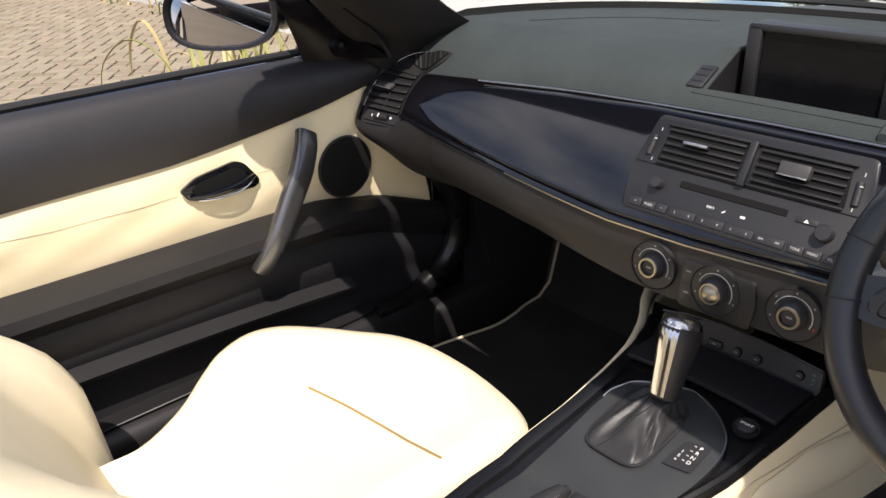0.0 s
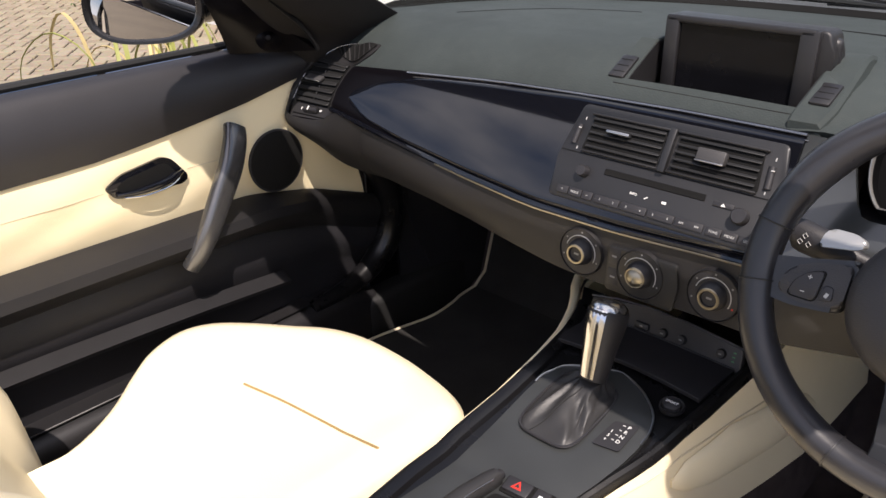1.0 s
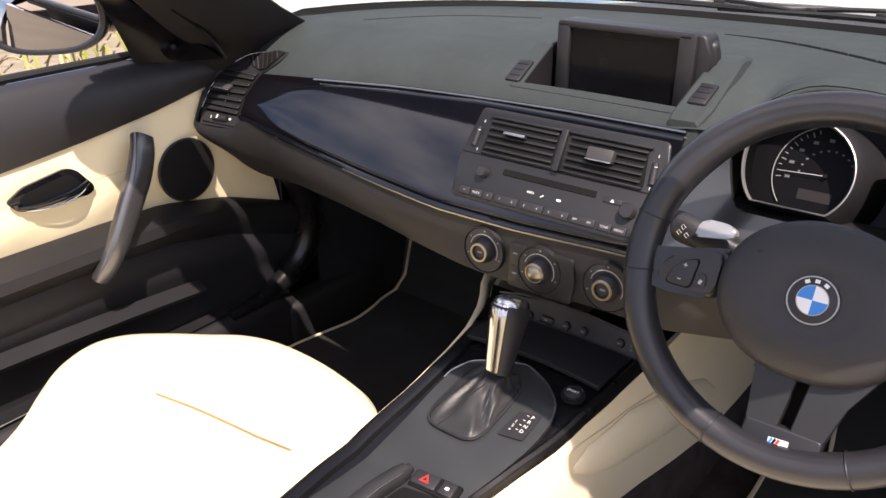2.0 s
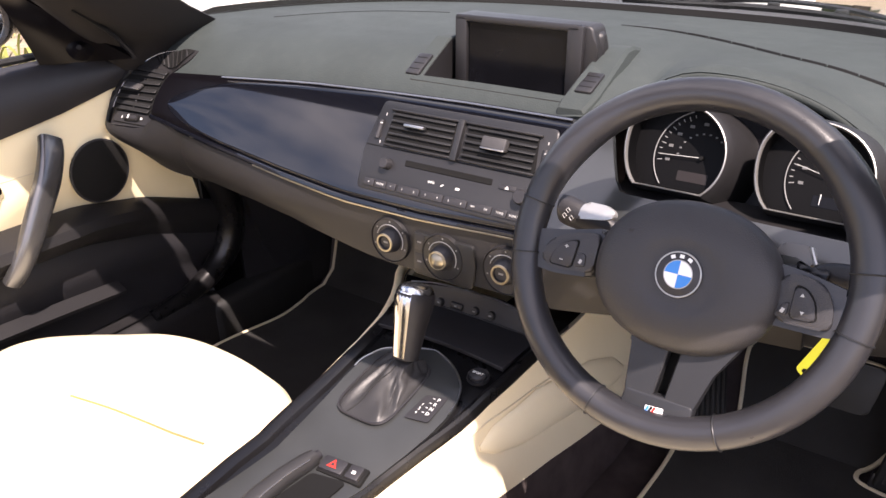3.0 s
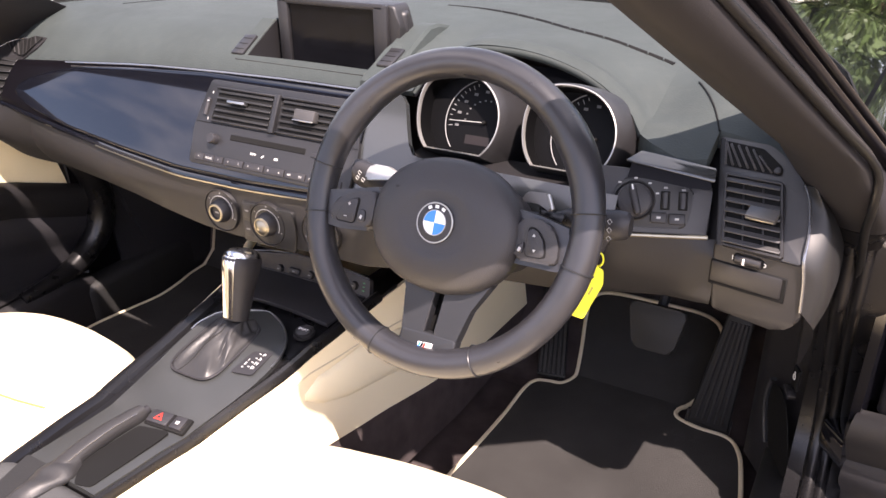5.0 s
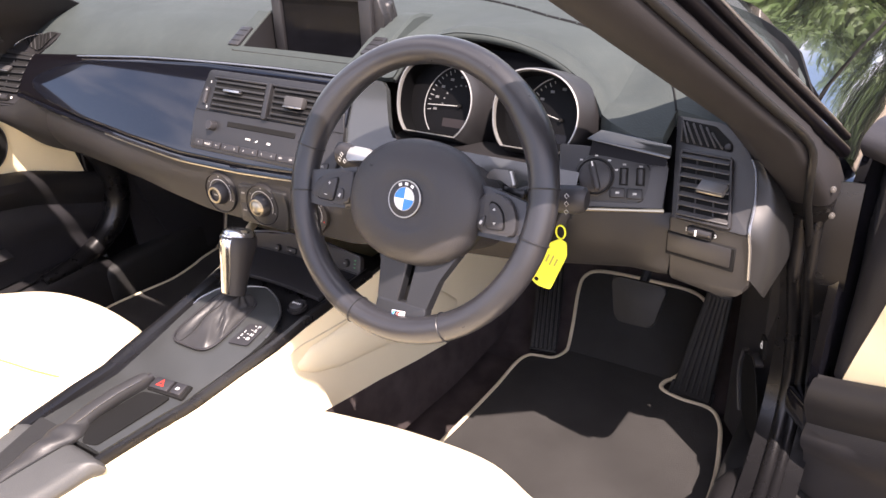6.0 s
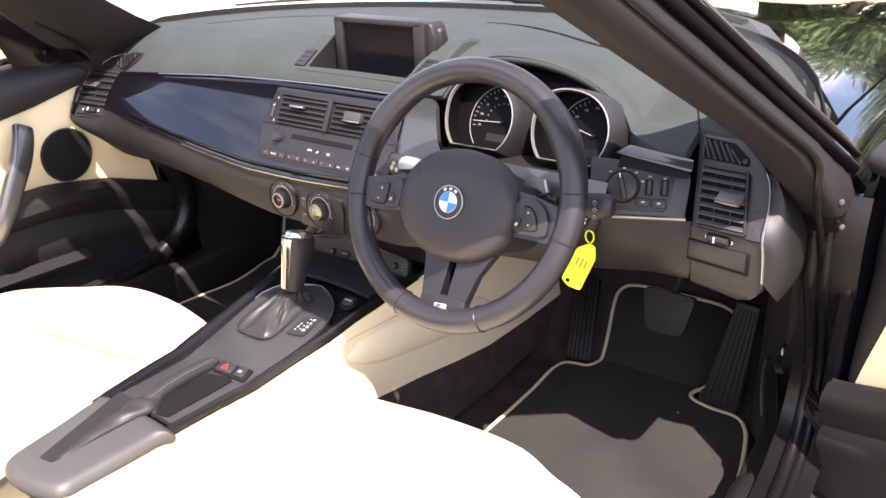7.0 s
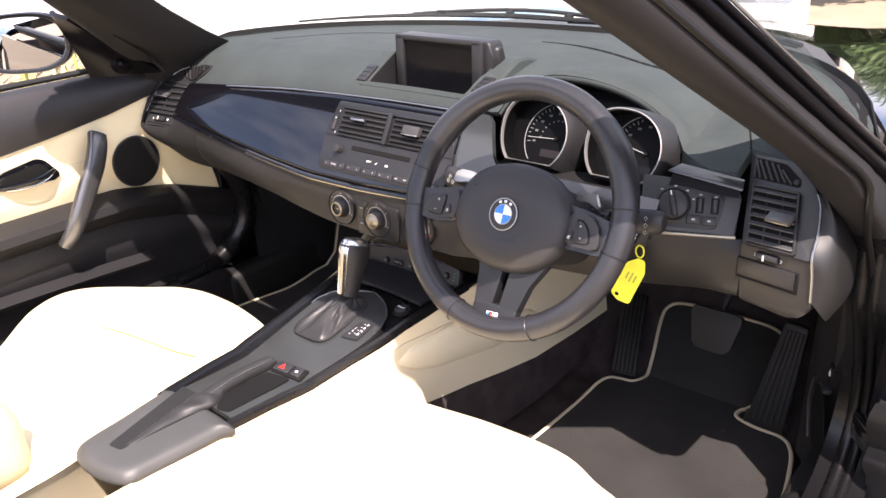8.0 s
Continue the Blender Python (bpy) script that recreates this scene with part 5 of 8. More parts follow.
GAUGE_R, GAUGE_CUT, GAUGE_Y = 0.0575, 0.0415, -0.003
for gx, name in ((0.2825, "speed"), (0.4345, "revs")):
    outline = ring_outline(GAUGE_R, GAUGE_CUT)
    gauge = part("gauge_tube", loft([[on_gauge(gx + x * q + dx, GAUGE_Y + y * q, z) @ Vector((0, 0, 0)) for x, y in outline] for q, z, dx in ((1.22, -0.090, 0.012), (1.17, -0.050, 0.008), (1.10, -0.014, 0.003), (1.055, -0.002, 0.0), (1.03, 0.0, 0.0))], True, False), dark_plastic, cluster, "dark gauge housing")
    part("inner_wall", loft([[on_gauge(gx + x * q, GAUGE_Y + y * q, z) @ Vector((0, 0, 0)) for x, y in outline] for q, z in ((0.985, -0.002), (0.975, -0.012), (0.97, -0.034))], True, False), dial_black, gauge)
    part("bright_ring", loft([[on_gauge(gx + x * q, GAUGE_Y + y * q, z) @ Vector((0, 0, 0)) for x, y in outline] for q, z in ((1.028, -0.0015), (1.024, 0.0014), (1.004, 0.0018), (0.982, -0.0006), (0.978, -0.004), (1.0, -0.004), (1.028, -0.0015))], True, False), ring_silver, gauge, "satin silver gauge ring")
    face_p = part("dial", prism(ring_outline(GAUGE_R * 0.975, GAUGE_CUT * 0.975), 0.002, 0, 1, on_gauge(gx, GAUGE_Y, -0.034)), dial_black, gauge, "black dial face")
    cx, cy = 0.0235, 0.003

    def on_dial(x, y, d=0.0):
        return on_gauge(gx + cx + x, GAUGE_Y + cy + y, -0.0318 + d)
    arc = []
    for k in range(61):
        a = radians(222 - 150 * k / 60)
        x, y = 0.0565 * math.cos(a), 0.0565 * math.sin(a)
        if inside(cx + x, cy + y, GAUGE_R * 0.955, GAUGE_CUT * 0.955):
            arc.append(on_dial(x, y, 0.002) @ Vector((0, 0, 0)))
    part("scale_ring", tube(arc, 0.0007, 6), grey_ink, face_p, "thin bright rim of the dial")
    for k in range(27):
        a = radians(190 - 205 * k / 26)
        long = k % 3 == 0
        r0 = 0.0500 if long else 0.0510
        x, y = r0 * math.cos(a), r0 * math.sin(a)
        if inside(cx + x, cy + y, GAUGE_R * 0.90, GAUGE_CUT * 0.9):
            part("scale_mark", rbox(0.0058 if long else 0.0038, 0.0010, 0.0004, 0, 1, on_dial(x, y) @ pose(0, 0, 0, 0, 0, math.degrees(a))), grey_ink, face_p)
        if long:
            x, y = 0.0405 * math.cos(a), 0.0405 * math.sin(a)
            if inside(cx + x, cy + y, GAUGE_R * 0.86, GAUGE_CUT * 0.9):
                part("figure_bar", rbox(0.0055, 0.0034, 0.0004, 0, 1, on_dial(x, y)), dim_ink, face_p)
    if name == "speed":
        for k in range(13):
            a = radians(178 - 190 * k / 12)
            part("figure_bar", rbox(0.0026, 0.0020, 0.0004, 0, 1, on_dial(0.029 * math.cos(a), 0.029 * math.sin(a))), dim_ink, face_p)
    turn = radians(183 if name == "speed" else 166)
    part("needle", rbox(0.050, 0.0009, 0.001, 0.0003, 1, on_dial(0.024 * math.cos(turn), 0.024 * math.sin(turn), 0.004) @ pose(0, 0, 0, 0, 0, math.degrees(turn))), pale_ink, face_p, "pale needle")
    part("needle_hub", lathe([(0, 0.005), (0.0022, 0.005), (0.003, 0)], 16, on_dial(0, 0)), deep_black, face_p)
    part("small_display", rbox(0.036, 0.012, 0.0006, 0, 1, on_dial(-0.006, -0.024)), window_red if name == "speed" else screen_black, face_p, "dull red message window" if name == "speed" else "")
    if name == "revs":
        part("fuel_needle", rbox(0.0010, 0.012, 0.001, 0.0003, 1, on_dial(-0.016, -0.022, 0.003)), white_ink, face_p)

# the inside of the hood, running from its edge back to the gauges
def visor_point(u, v):
    i = min(len(LIP_LINE) - 1, int(round(u * (len(LIP_LINE) - 1))))
    edge = LIP_LINE[i]
    back = Vector((0.358 + (edge.x - 0.358) * 0.97, edge.y + 0.055, 0.872 + (edge.z - 0.872) * 0.80))
    return (edge + Vector((0, 0.003, -0.007))).lerp(back, v)


part("visor", slab(visor_point, len(LIP_LINE) - 1, 8, 0.004), edge_black, cluster, "dark inside of the instrument hood")
part("back_plate", prism(round_outline([(0.20, -0.075), (0.515, -0.075), (0.515, 0.0), (0.48, 0.060), (0.40, 0.090), (0.25, 0.090), (0.20, 0.04)], 0.02, 4), 0.004, 0, 1, on_gauge(0, 0, -0.090)), edge_black, cluster)
part("lower_shelf", slab(lambda u, v: on_gauge(0.215 + 0.29 * u, -0.046 - 0.026 * v, -0.050 + 0.055 * v) @ Vector((0, 0, 0)), 12, 4, 0.006), dark_plastic, cluster)

# ---------------------------------------------------------------- steering column, stalks and key
WH = basis((0.353, -0.139, 0.8175), (1, 0, 0), (0, 0.4305, 0.9026), (0, -0.9026, 0.4305))


def on_wheel(x, y, z=0.0):
    return WH @ Matrix.Translation((x, y, z))


column = thing("steering_column", "black column cowl with two stalks", "steering column", at=(0.353, 0.0, 0.72))
part("cowl", loft([[on_wheel(rx * math.cos(a), -0.012 + ry * math.sin(a), z) @ Vector((0, 0, 0)) for a in (2 * math.pi * k / 28 for k in range(28))] for rx, ry, z in ((0.040, 0.038, -0.025), (0.064, 0.050, -0.032), (0.070, 0.056, -0.070), (0.075, 0.060, -0.130), (0.065, 0.055, -0.19))]), black_plastic, column, "black plastic column cowl")
for side in (-1, 1):
    p0 = WH @ Vector((side * 0.058, 0.010, -0.062))
    p1 = Vector((0.548, -0.074, 0.815)) if side > 0 else WH @ Vector((-0.1640, 0.0270, -0.056))
    fat = 1.12 if side > 0 else 1.15
    stalk = part("stalk", loft([[p0.lerp(p1, t) + Vector((0, 0.010 * r * math.cos(a), 0.013 * r * math.sin(a))) for a in (2 * math.pi * k / 18 for k in range(18))] for t, r in ((0, 0.6), (0.35, 0.7), (0.5, 1.1 * fat), (0.9, 1.2 * fat), (0.97, 1.1 * fat), (1.0, 0.8 * fat))]), black_plastic, column, "black control stalk")
    for k in range(3):
        c = p0.lerp(p1, 0.86) + Vector((0, -0.0125 * fat, 0.010 - 0.010 * k)) if side > 0 else p0.lerp(p1, (0.80, 0.88, 0.84)[k]) + Vector((0, -0.0140, (0.0, 0.0, 0.008)[k]))
        ring = [c + Vector((0.0026 * math.cos(a), 0, 0.0032 * math.sin(a))) for a in (math.pi * j / 2 for j in range(4))]
        part("symbol", tube(ring, 0.0005, 4, closed=True), pale_ink, stalk)
key = thing("car_key", "ignition key with ring in the column lock", "key", at=(0.508, -0.055, 0.765))
lock_p = Vector((0.470, -0.055, 0.775))
part("key_shaft", tube([lock_p, Vector((0.508, -0.052, 0.778))], 0.004, 8), satin_metal, key)
part("key_head", rbox(0.016, 0.010, 0.024, 0.004, 3, Matrix.Translation((0.509, -0.053, 0.776)) @ pose(0, 0, 0, 0, 20, 40)), black_plastic, key)
part("key_ring", tube([Vector((0.510 + 0.006 * math.cos(a), -0.060, 0.760 + 0.009 * math.sin(a))) for a in (2 * math.pi * k / 20 for k in range(20))], 0.0012, 6, closed=True), tag_yellow, key)
tag = thing("key_tag", "yellow card key tag hanging from the key", "tag", at=(0.49, -0.05, 0.67))
tag_x, tag_y = Vector((0.925, 0.10, -0.38)).normalized(), Vector((0.38, 0.0, 0.925)).normalized()
TAG = basis((0.4925, -0.0480, 0.7060), tag_x, tag_y, tag_x.cross(tag_y))
part("card", prism(round_outline([(-0.017, -0.034), (-0.004, -0.040), (0.014, -0.036), (0.014, 0.022), (0.006, 0.040), (-0.004, 0.040), (-0.016, 0.024)], 0.004, 3), 0.0012, 0, 1, TAG), tag_yellow, tag)
part("punched_hole", lathe([(0, 0.0004), (0.003, 0.0004), (0.003, -0.0018), (0, -0.0018)], 14, TAG @ Matrix.Translation((-0.008, -0.031, 0.0012))), deep_black, tag)
for k in range(3):
    part("written_bar", rbox(0.0022, 0.012 + 0.004 * (k % 2), 0.0003, 0, 1, TAG @ Matrix.Translation((-0.007 + 0.006 * k, 0.006, 0.0014))), pen_ink, tag)

# ---------------------------------------------------------------- steering wheel
wheel = thing("steering_wheel", "black leather three-spoke sports steering wheel", "steering wheel", at=tuple(WH.translation))
R, TR = 0.168, 0.0170


def rim_bm():
    rings = []
    for k in range(72):
        a = 2 * math.pi * k / 72
        deg = math.degrees(a) % 360
        grip = 1.0 + 0.12 * (math.exp(-((deg - 35) / 14) ** 2) + math.exp(-((deg - 145) / 14) ** 2))
        c, out = Vector((R * math.cos(a), R * math.sin(a), 0)), Vector((math.cos(a), math.sin(a), 0))
        rings.append([WH @ (c + TR * grip * (math.cos(b) * out + 1.06 * math.sin(b) * Vector((0, 0, 1)))) for b in (2 * math.pi * j / 20 for j in range(20))])
    rings.append(rings[0])
    bm = loft(rings, True, False)
    bmesh.ops.remove_doubles(bm, verts=bm.verts, dist=1e-6)
    return bm


rim_ob = part("rim", rim_bm(), wheel_leather, wheel, "black leather wheel rim")
for deg in (252.5, 296.5, 10, 170, 350, 190):
    a = radians(deg)
    c, out = Vector((R * math.cos(a), R * math.sin(a), 0)), Vector((math.cos(a), math.sin(a), 0))
    ring = [WH @ (c + (TR + 0.0006) * (math.cos(b) * out + 1.06 * math.sin(b) * Vector((0, 0, 1)))) for b in (2 * math.pi * j / 20 for j in range(20))]
    part("seam", tube(ring, 0.0009, 5, closed=True), spoke_metal if deg in (252.5, 296.5, 350) else rubber, rim_ob, "stitched seam ring")

hub_rings = []
for q, z in ((0.90, -0.020), (1.0, -0.006), (1.0, 0.006), (0.965, 0.017), (0.88, 0.025), (0.70, 0.0300), (0.52, 0.0318), (0.46, 0.0316), (0.41, 0.0304), (0.34, 0.0300), (0.20, 0.0300)):
    ring = []
    for k in range(48):
        a = 2 * math.pi * k / 48
        rx, ry = 0.0915, 0.0750
        c, s = math.cos(a), math.sin(a)
        e = 0.93
        ring.append(WH @ Vector((0.0095 + q * rx * math.copysign(abs(c) ** e, c), -0.0130 + q * ry * math.copysign(abs(s) ** e, s), z)))
    hub_rings.append(ring)
hub = part("hub", loft(hub_rings), hub_vinyl, wheel, "rounded charcoal airbag cover")
BADGE = on_wheel(0.0094, -0.0108, 0.0305)
badge = part("badge", lathe([(0.0, 0.0024), (0.0205, 0.0024), (0.0225, 0.0012), (0.023, -0.001)], 40, BADGE), black_plastic, wheel, "round badge in black, blue and white")
part("badge_rim", tube([BADGE @ Vector((0.0215 * math.cos(a), 0.0215 * math.sin(a), 0.0018)) for a in (2 * math.pi * k / 40 for k in range(40))], 0.0009, 6, closed=True), paddle_silver, badge)
part("badge_inner_rim", tube([BADGE @ Vector((0.0135 * math.cos(a), 0.0135 * math.sin(a), 0.0024)) for a in (2 * math.pi * k / 36 for k in range(36))], 0.0006, 6, closed=True), paddle_silver, badge)
for q in range(4):
    fan = [(0.0, 0.0)] + [(0.0132 * math.cos(a), 0.0132 * math.sin(a)) for a in (radians(90 * q + 90 * k / 8) for k in range(9))]
    part("badge_quarter", prism(fan, 0.0007, 0, 1, BADGE @ Matrix.Translation((0, 0, 0.0022))), white_paint if q % 2 == 0 else blue_paint, badge)
for deg in (62, 90, 118):
    a = radians(deg)
    part("badge_bar", rbox(0.0042, 0.0034, 0.0005, 0, 1, BADGE @ Matrix.Translation((0.0175 * math.cos(a), 0.0175 * math.sin(a), 0.0025)) @ pose(0, 0, 0, 0, 0, deg - 90)), white_paint, badge)
for sx, sy in ((-0.045, 0.02), (0.045, 0.02)):
    part("moulded_mark", rbox(0.008, 0.003, 0.0006, 0.0002, 1, on_wheel(sx, sy, 0.0292)), rubber, hub)

SPOKES = {
    -1: dict(spoke=[(-0.078, 0.016), (-0.084, -0.038), (-0.127, -0.043), (-0.166, -0.040), (-0.162, -0.002), (-0.12, 0.006)],
             pod=[(-0.082, 0.0095), (-0.082, -0.033), (-0.122, -0.0385), (-0.144, -0.031), (-0.137, -0.008), (-0.112, 0.0045)],
             rocker=[(-0.1060, -0.0325), (-0.1310, -0.0325), (-0.1275, -0.0180), (-0.1180, -0.0080), (-0.1035, -0.0025)],
             small=[(-0.0905, -0.0285), (-0.1035, -0.0305), (-0.1010, -0.0150), (-0.0925, -0.0150)],
             marks=((-0.1150, -0.0115), (-0.1180, -0.0265)), dot=(-0.0965, -0.0240)),
    1: dict(spoke=[(0.084, 0.022), (0.112, 0.0195), (0.158, 0.010), (0.166, -0.028), (0.146, -0.0355), (0.088, -0.036)],
            pod=[(0.097, 0.012), (0.1103, 0.0158), (0.1325, 0.0128), (0.1445, -0.006), (0.147, -0.0295), (0.102, -0.0308), (0.0955, -0.020)],
            rocker=[(0.1105, 0.0045), (0.1200, 0.0030), (0.1285, -0.0060), (0.1330, -0.0235), (0.1105, -0.0250)],
            small=[(0.1080, -0.0100), (0.1080, -0.0240), (0.0985, -0.0240), (0.1010, -0.0150)],
            marks=((0.1175, -0.0030), (0.1205, -0.0175)), dot=(0.1040, -0.0195)),
}


def clockwise(o):
    area = sum(a[0] * b[1] - b[0] * a[1] for a, b in zip(o, o[1:] + o[:1]))
    return o if area > 0 else o[::-1]


for side in (-1, 1):
    shape = SPOKES[side]
    spoke = part("side_spoke", prism(round_outline(clockwise(shape["spoke"]), 0.008, 4), 0.018, 0.006, 3, on_wheel(0, 0, -0.012)), wheel_leather, wheel, "black side spoke")
    plate = part("button_pod", prism(round_outline(clockwise(shape["pod"]), 0.009, 4), 0.009, 0.003, 3, on_wheel(0, 0, 0.004)), hub_vinyl, spoke, "black button pod")
    part("button_gap", prism(round_outline(clockwise(shape["rocker"]), 0.0055, 4), 0.0003, 0, 1, on_wheel(0, 0, 0.01305) @ Matrix.Translation((side * 0.118, -0.0175, 0)) @ Matrix.Diagonal((1.12, 1.10, 1, 1)) @ Matrix.Translation((side * -0.118, 0.0175, 0))), deep_black, plate)
    rocker = part("rocker_button", prism(round_outline(clockwise(shape["rocker"]), 0.005, 4), 0.0030, 0.0012, 2, on_wheel(0, 0, 0.0122)), black_plastic, plate, "black rocker button")
    little = part("small_button", prism(round_outline(clockwise(shape["small"]), 0.0035, 3), 0.0030, 0.0012, 2, on_wheel(0, 0, 0.0122)), black_plastic, plate, "small black button")
    if side < 0:
        (x, y), (x2, y2) = shape["marks"]
        part("symbol", rbox(0.0040, 0.0009, 0.0004, 0, 1, on_wheel(x, y, 0.0153)), pale_ink, rocker)
        part("symbol", rbox(0.0009, 0.0040, 0.0004, 0, 1, on_wheel(x, y, 0.0153)), pale_ink, rocker)
        part("symbol", rbox(0.0040, 0.0009, 0.0004, 0, 1, on_wheel(x2, y2, 0.0153)), pale_ink, rocker)
    else:
        for (x, y), flip_y in zip(shape["marks"], (1, -1)):
            part("symbol", prism([(-0.0019, -0.0007 * flip_y), (0.0, 0.0023 * flip_y), (0.0019, -0.0007 * flip_y)][::flip_y], 0.0004, 0, 1, on_wheel(x, y, 0.0151)), pale_ink, rocker)
    part("symbol", rbox(0.0030, 0.0045, 0.0004, 0, 1, on_wheel(*shape["dot"], 0.0153) @ pose(0, 0, 0, 0, 0, -20)), pale_ink, little)
part("shift_paddle", prism(round_outline(clockwise([(-0.1285, 0.0185), (-0.1262, 0.033), (-0.1200, 0.0395), (-0.0990, 0.0395), (-0.0880, 0.0350), (-0.0860, 0.0285), (-0.0950, 0.0240)]), 0.004, 4), 0.010, 0.003, 3, on_wheel(0, 0, -0.036)), paddle_silver, wheel, "bright silver shift paddle")
paddle_r = part("shift_paddle", prism(round_outline(clockwise([(0.0780, 0.0300), (0.0840, 0.0420), (0.1090, 0.0438), (0.1180, 0.0270), (0.1140, 0.0238), (0.0990, 0.0305)]), 0.003, 4), 0.010, 0.003, 3, on_wheel(0, 0, -0.036)), tab_grey, wheel, "grey shift paddle with a silver edge")
part("bright_edge", tube([on_wheel(0.1095, 0.0425, -0.0255) @ Vector((0, 0, 0)), on_wheel(0.1170, 0.0275, -0.0255) @ Vector((0, 0, 0))], 0.0022, 8), paddle_silver, paddle_r)
part("paddle_arm", prism(round_outline(clockwise([(0.100, 0.0290), (0.1140, 0.0225), (0.128, 0.0260), (0.131, 0.0180), (0.122, 0.0080), (0.100, 0.0150)]), 0.004, 3), 0.010, 0.002, 2, on_wheel(0, 0, -0.040)), rail_black, paddle_r, "glossy black lower part of the paddle")
part("lower_spoke", prism(round_outline(clockwise([(-0.040, -0.062), (-0.027, -0.0862), (-0.0225, -0.1385), (0.0068, -0.1385), (0.0140, -0.062)]), 0.003, 2), 0.014, 0.0012, 1, on_wheel(0, 0, -0.010)), spoke_metal, wheel, "dark satin leg of the forked lower spoke")
part("lower_spoke", prism(round_outline(clockwise([(0.0258, -0.062), (0.0182, -0.1385), (0.0487, -0.1385), (0.0585, -0.100), (0.080, -0.062)]), 0.003, 2), 0.014, 0.0012, 1, on_wheel(0, 0, -0.010)), spoke_metal, wheel, "dark satin leg of the forked lower spoke")
part("spoke_foot", prism(round_outline(clockwise([(-0.0227, -0.1340), (-0.0235, -0.162), (-0.012, -0.169), (0.038, -0.1640), (0.0480, -0.157), (0.0490, -0.1340)]), 0.005, 3), 0.0144, 0.003, 3, on_wheel(0, 0, -0.010)), spoke_metal, wheel, "dark satin foot of the lower spoke")
part("spoke_back", rbox(0.05, 0.08, 0.006, 0.003, 2, on_wheel(0.012, -0.105, -0.022)), deep_black, wheel)
MB = on_wheel(0.0120, -0.1500, 0.0044) @ pose(0, 0, 0, 0, 0, 4)
mb = part("stripe_badge", rbox(0.0185, 0.0082, 0.0014, 0.0005, 1, MB), white_paint, wheel, "small striped badge")
for k, c in enumerate((blue_paint, dial_black, red_ink)):
    part("stripe", rbox(0.0024, 0.0080, 0.0004, 0, 1, MB @ Matrix.Translation((-0.007 + 0.0032 * k, 0, 0.0009)) @ pose(0, 0, 0, 0, 0, -25)), c, mb)

# ---------------------------------------------------------------- centre console
CON_X = -0.010


def con_z(y):
    return curve_at([(-0.66, 0.512), (-0.45, 0.514), (-0.32, 0.512), (-0.22, 0.534), (-0.14, 0.552), (-0.05, 0.560), (0.05, 0.566)], y)


CON_L = [(-0.66, 0.070), (-0.45, 0.097), (-0.36, 0.106), (-0.28, 0.106), (-0.20, 0.098), (-0.13, 0.096), (-0.05, 0.105), (0.0, 0.118), (0.04, 0.136), (0.09, 0.165)]
CON_R = [(-0.66, 0.050), (-0.45, 0.068), (-0.40, 0.073), (-0.35, 0.0785), (-0.30, 0.0895), (-0.255, 0.1055), (-0.197, 0.126), (-0.165, 0.134), (-0.08, 0.144), (0.04, 0.152), (0.09, 0.154)]
PANEL_L = [(-0.46, -0.080), (-0.36, -0.074), (-0.245, -0.072), (-0.184, -0.073), (-0.15, -0.071), (-0.121, -0.059), (-0.109, -0.044), (-0.098, -0.024), (-0.088, 0.004)]
PANEL_R = [(-0.46, 0.048), (-0.40, 0.055), (-0.35, 0.060), (-0.30, 0.071), (-0.255, 0.084), (-0.215, 0.093), (-0.187, 0.096), (-0.159, 0.095), (-0.134, 0.085), (-0.112, 0.064), (-0.098, 0.043), (-0.088, 0.018)]


def con_w(side, y):
    """How far the console reaches from its middle line."""
    return curve_at(CON_L if side < 0 else CON_R, y)


console = thing("centre_console", "black centre console with cream tunnel sides", "console", at=(CON_X, -0.25, 0.22))


def console_base(u, v):
    y = -0.445 + 0.52 * v
    left, right = CON_X - con_w(-1, y) + 0.006, CON_X + con_w(1, y) - 0.006
    return (left + (right - left) * u, y, con_z(y) - 0.003)


def console_top(u, v):
    y = -0.445 + 0.357 * v ** 0.8
    left, right = curve_at(PANEL_L, y), curve_at(PANEL_R, y)
    s = 2 * u - 1
    return (left + (right - left) * u, y, con_z(y) + 0.006 - 0.002 * s ** 6)


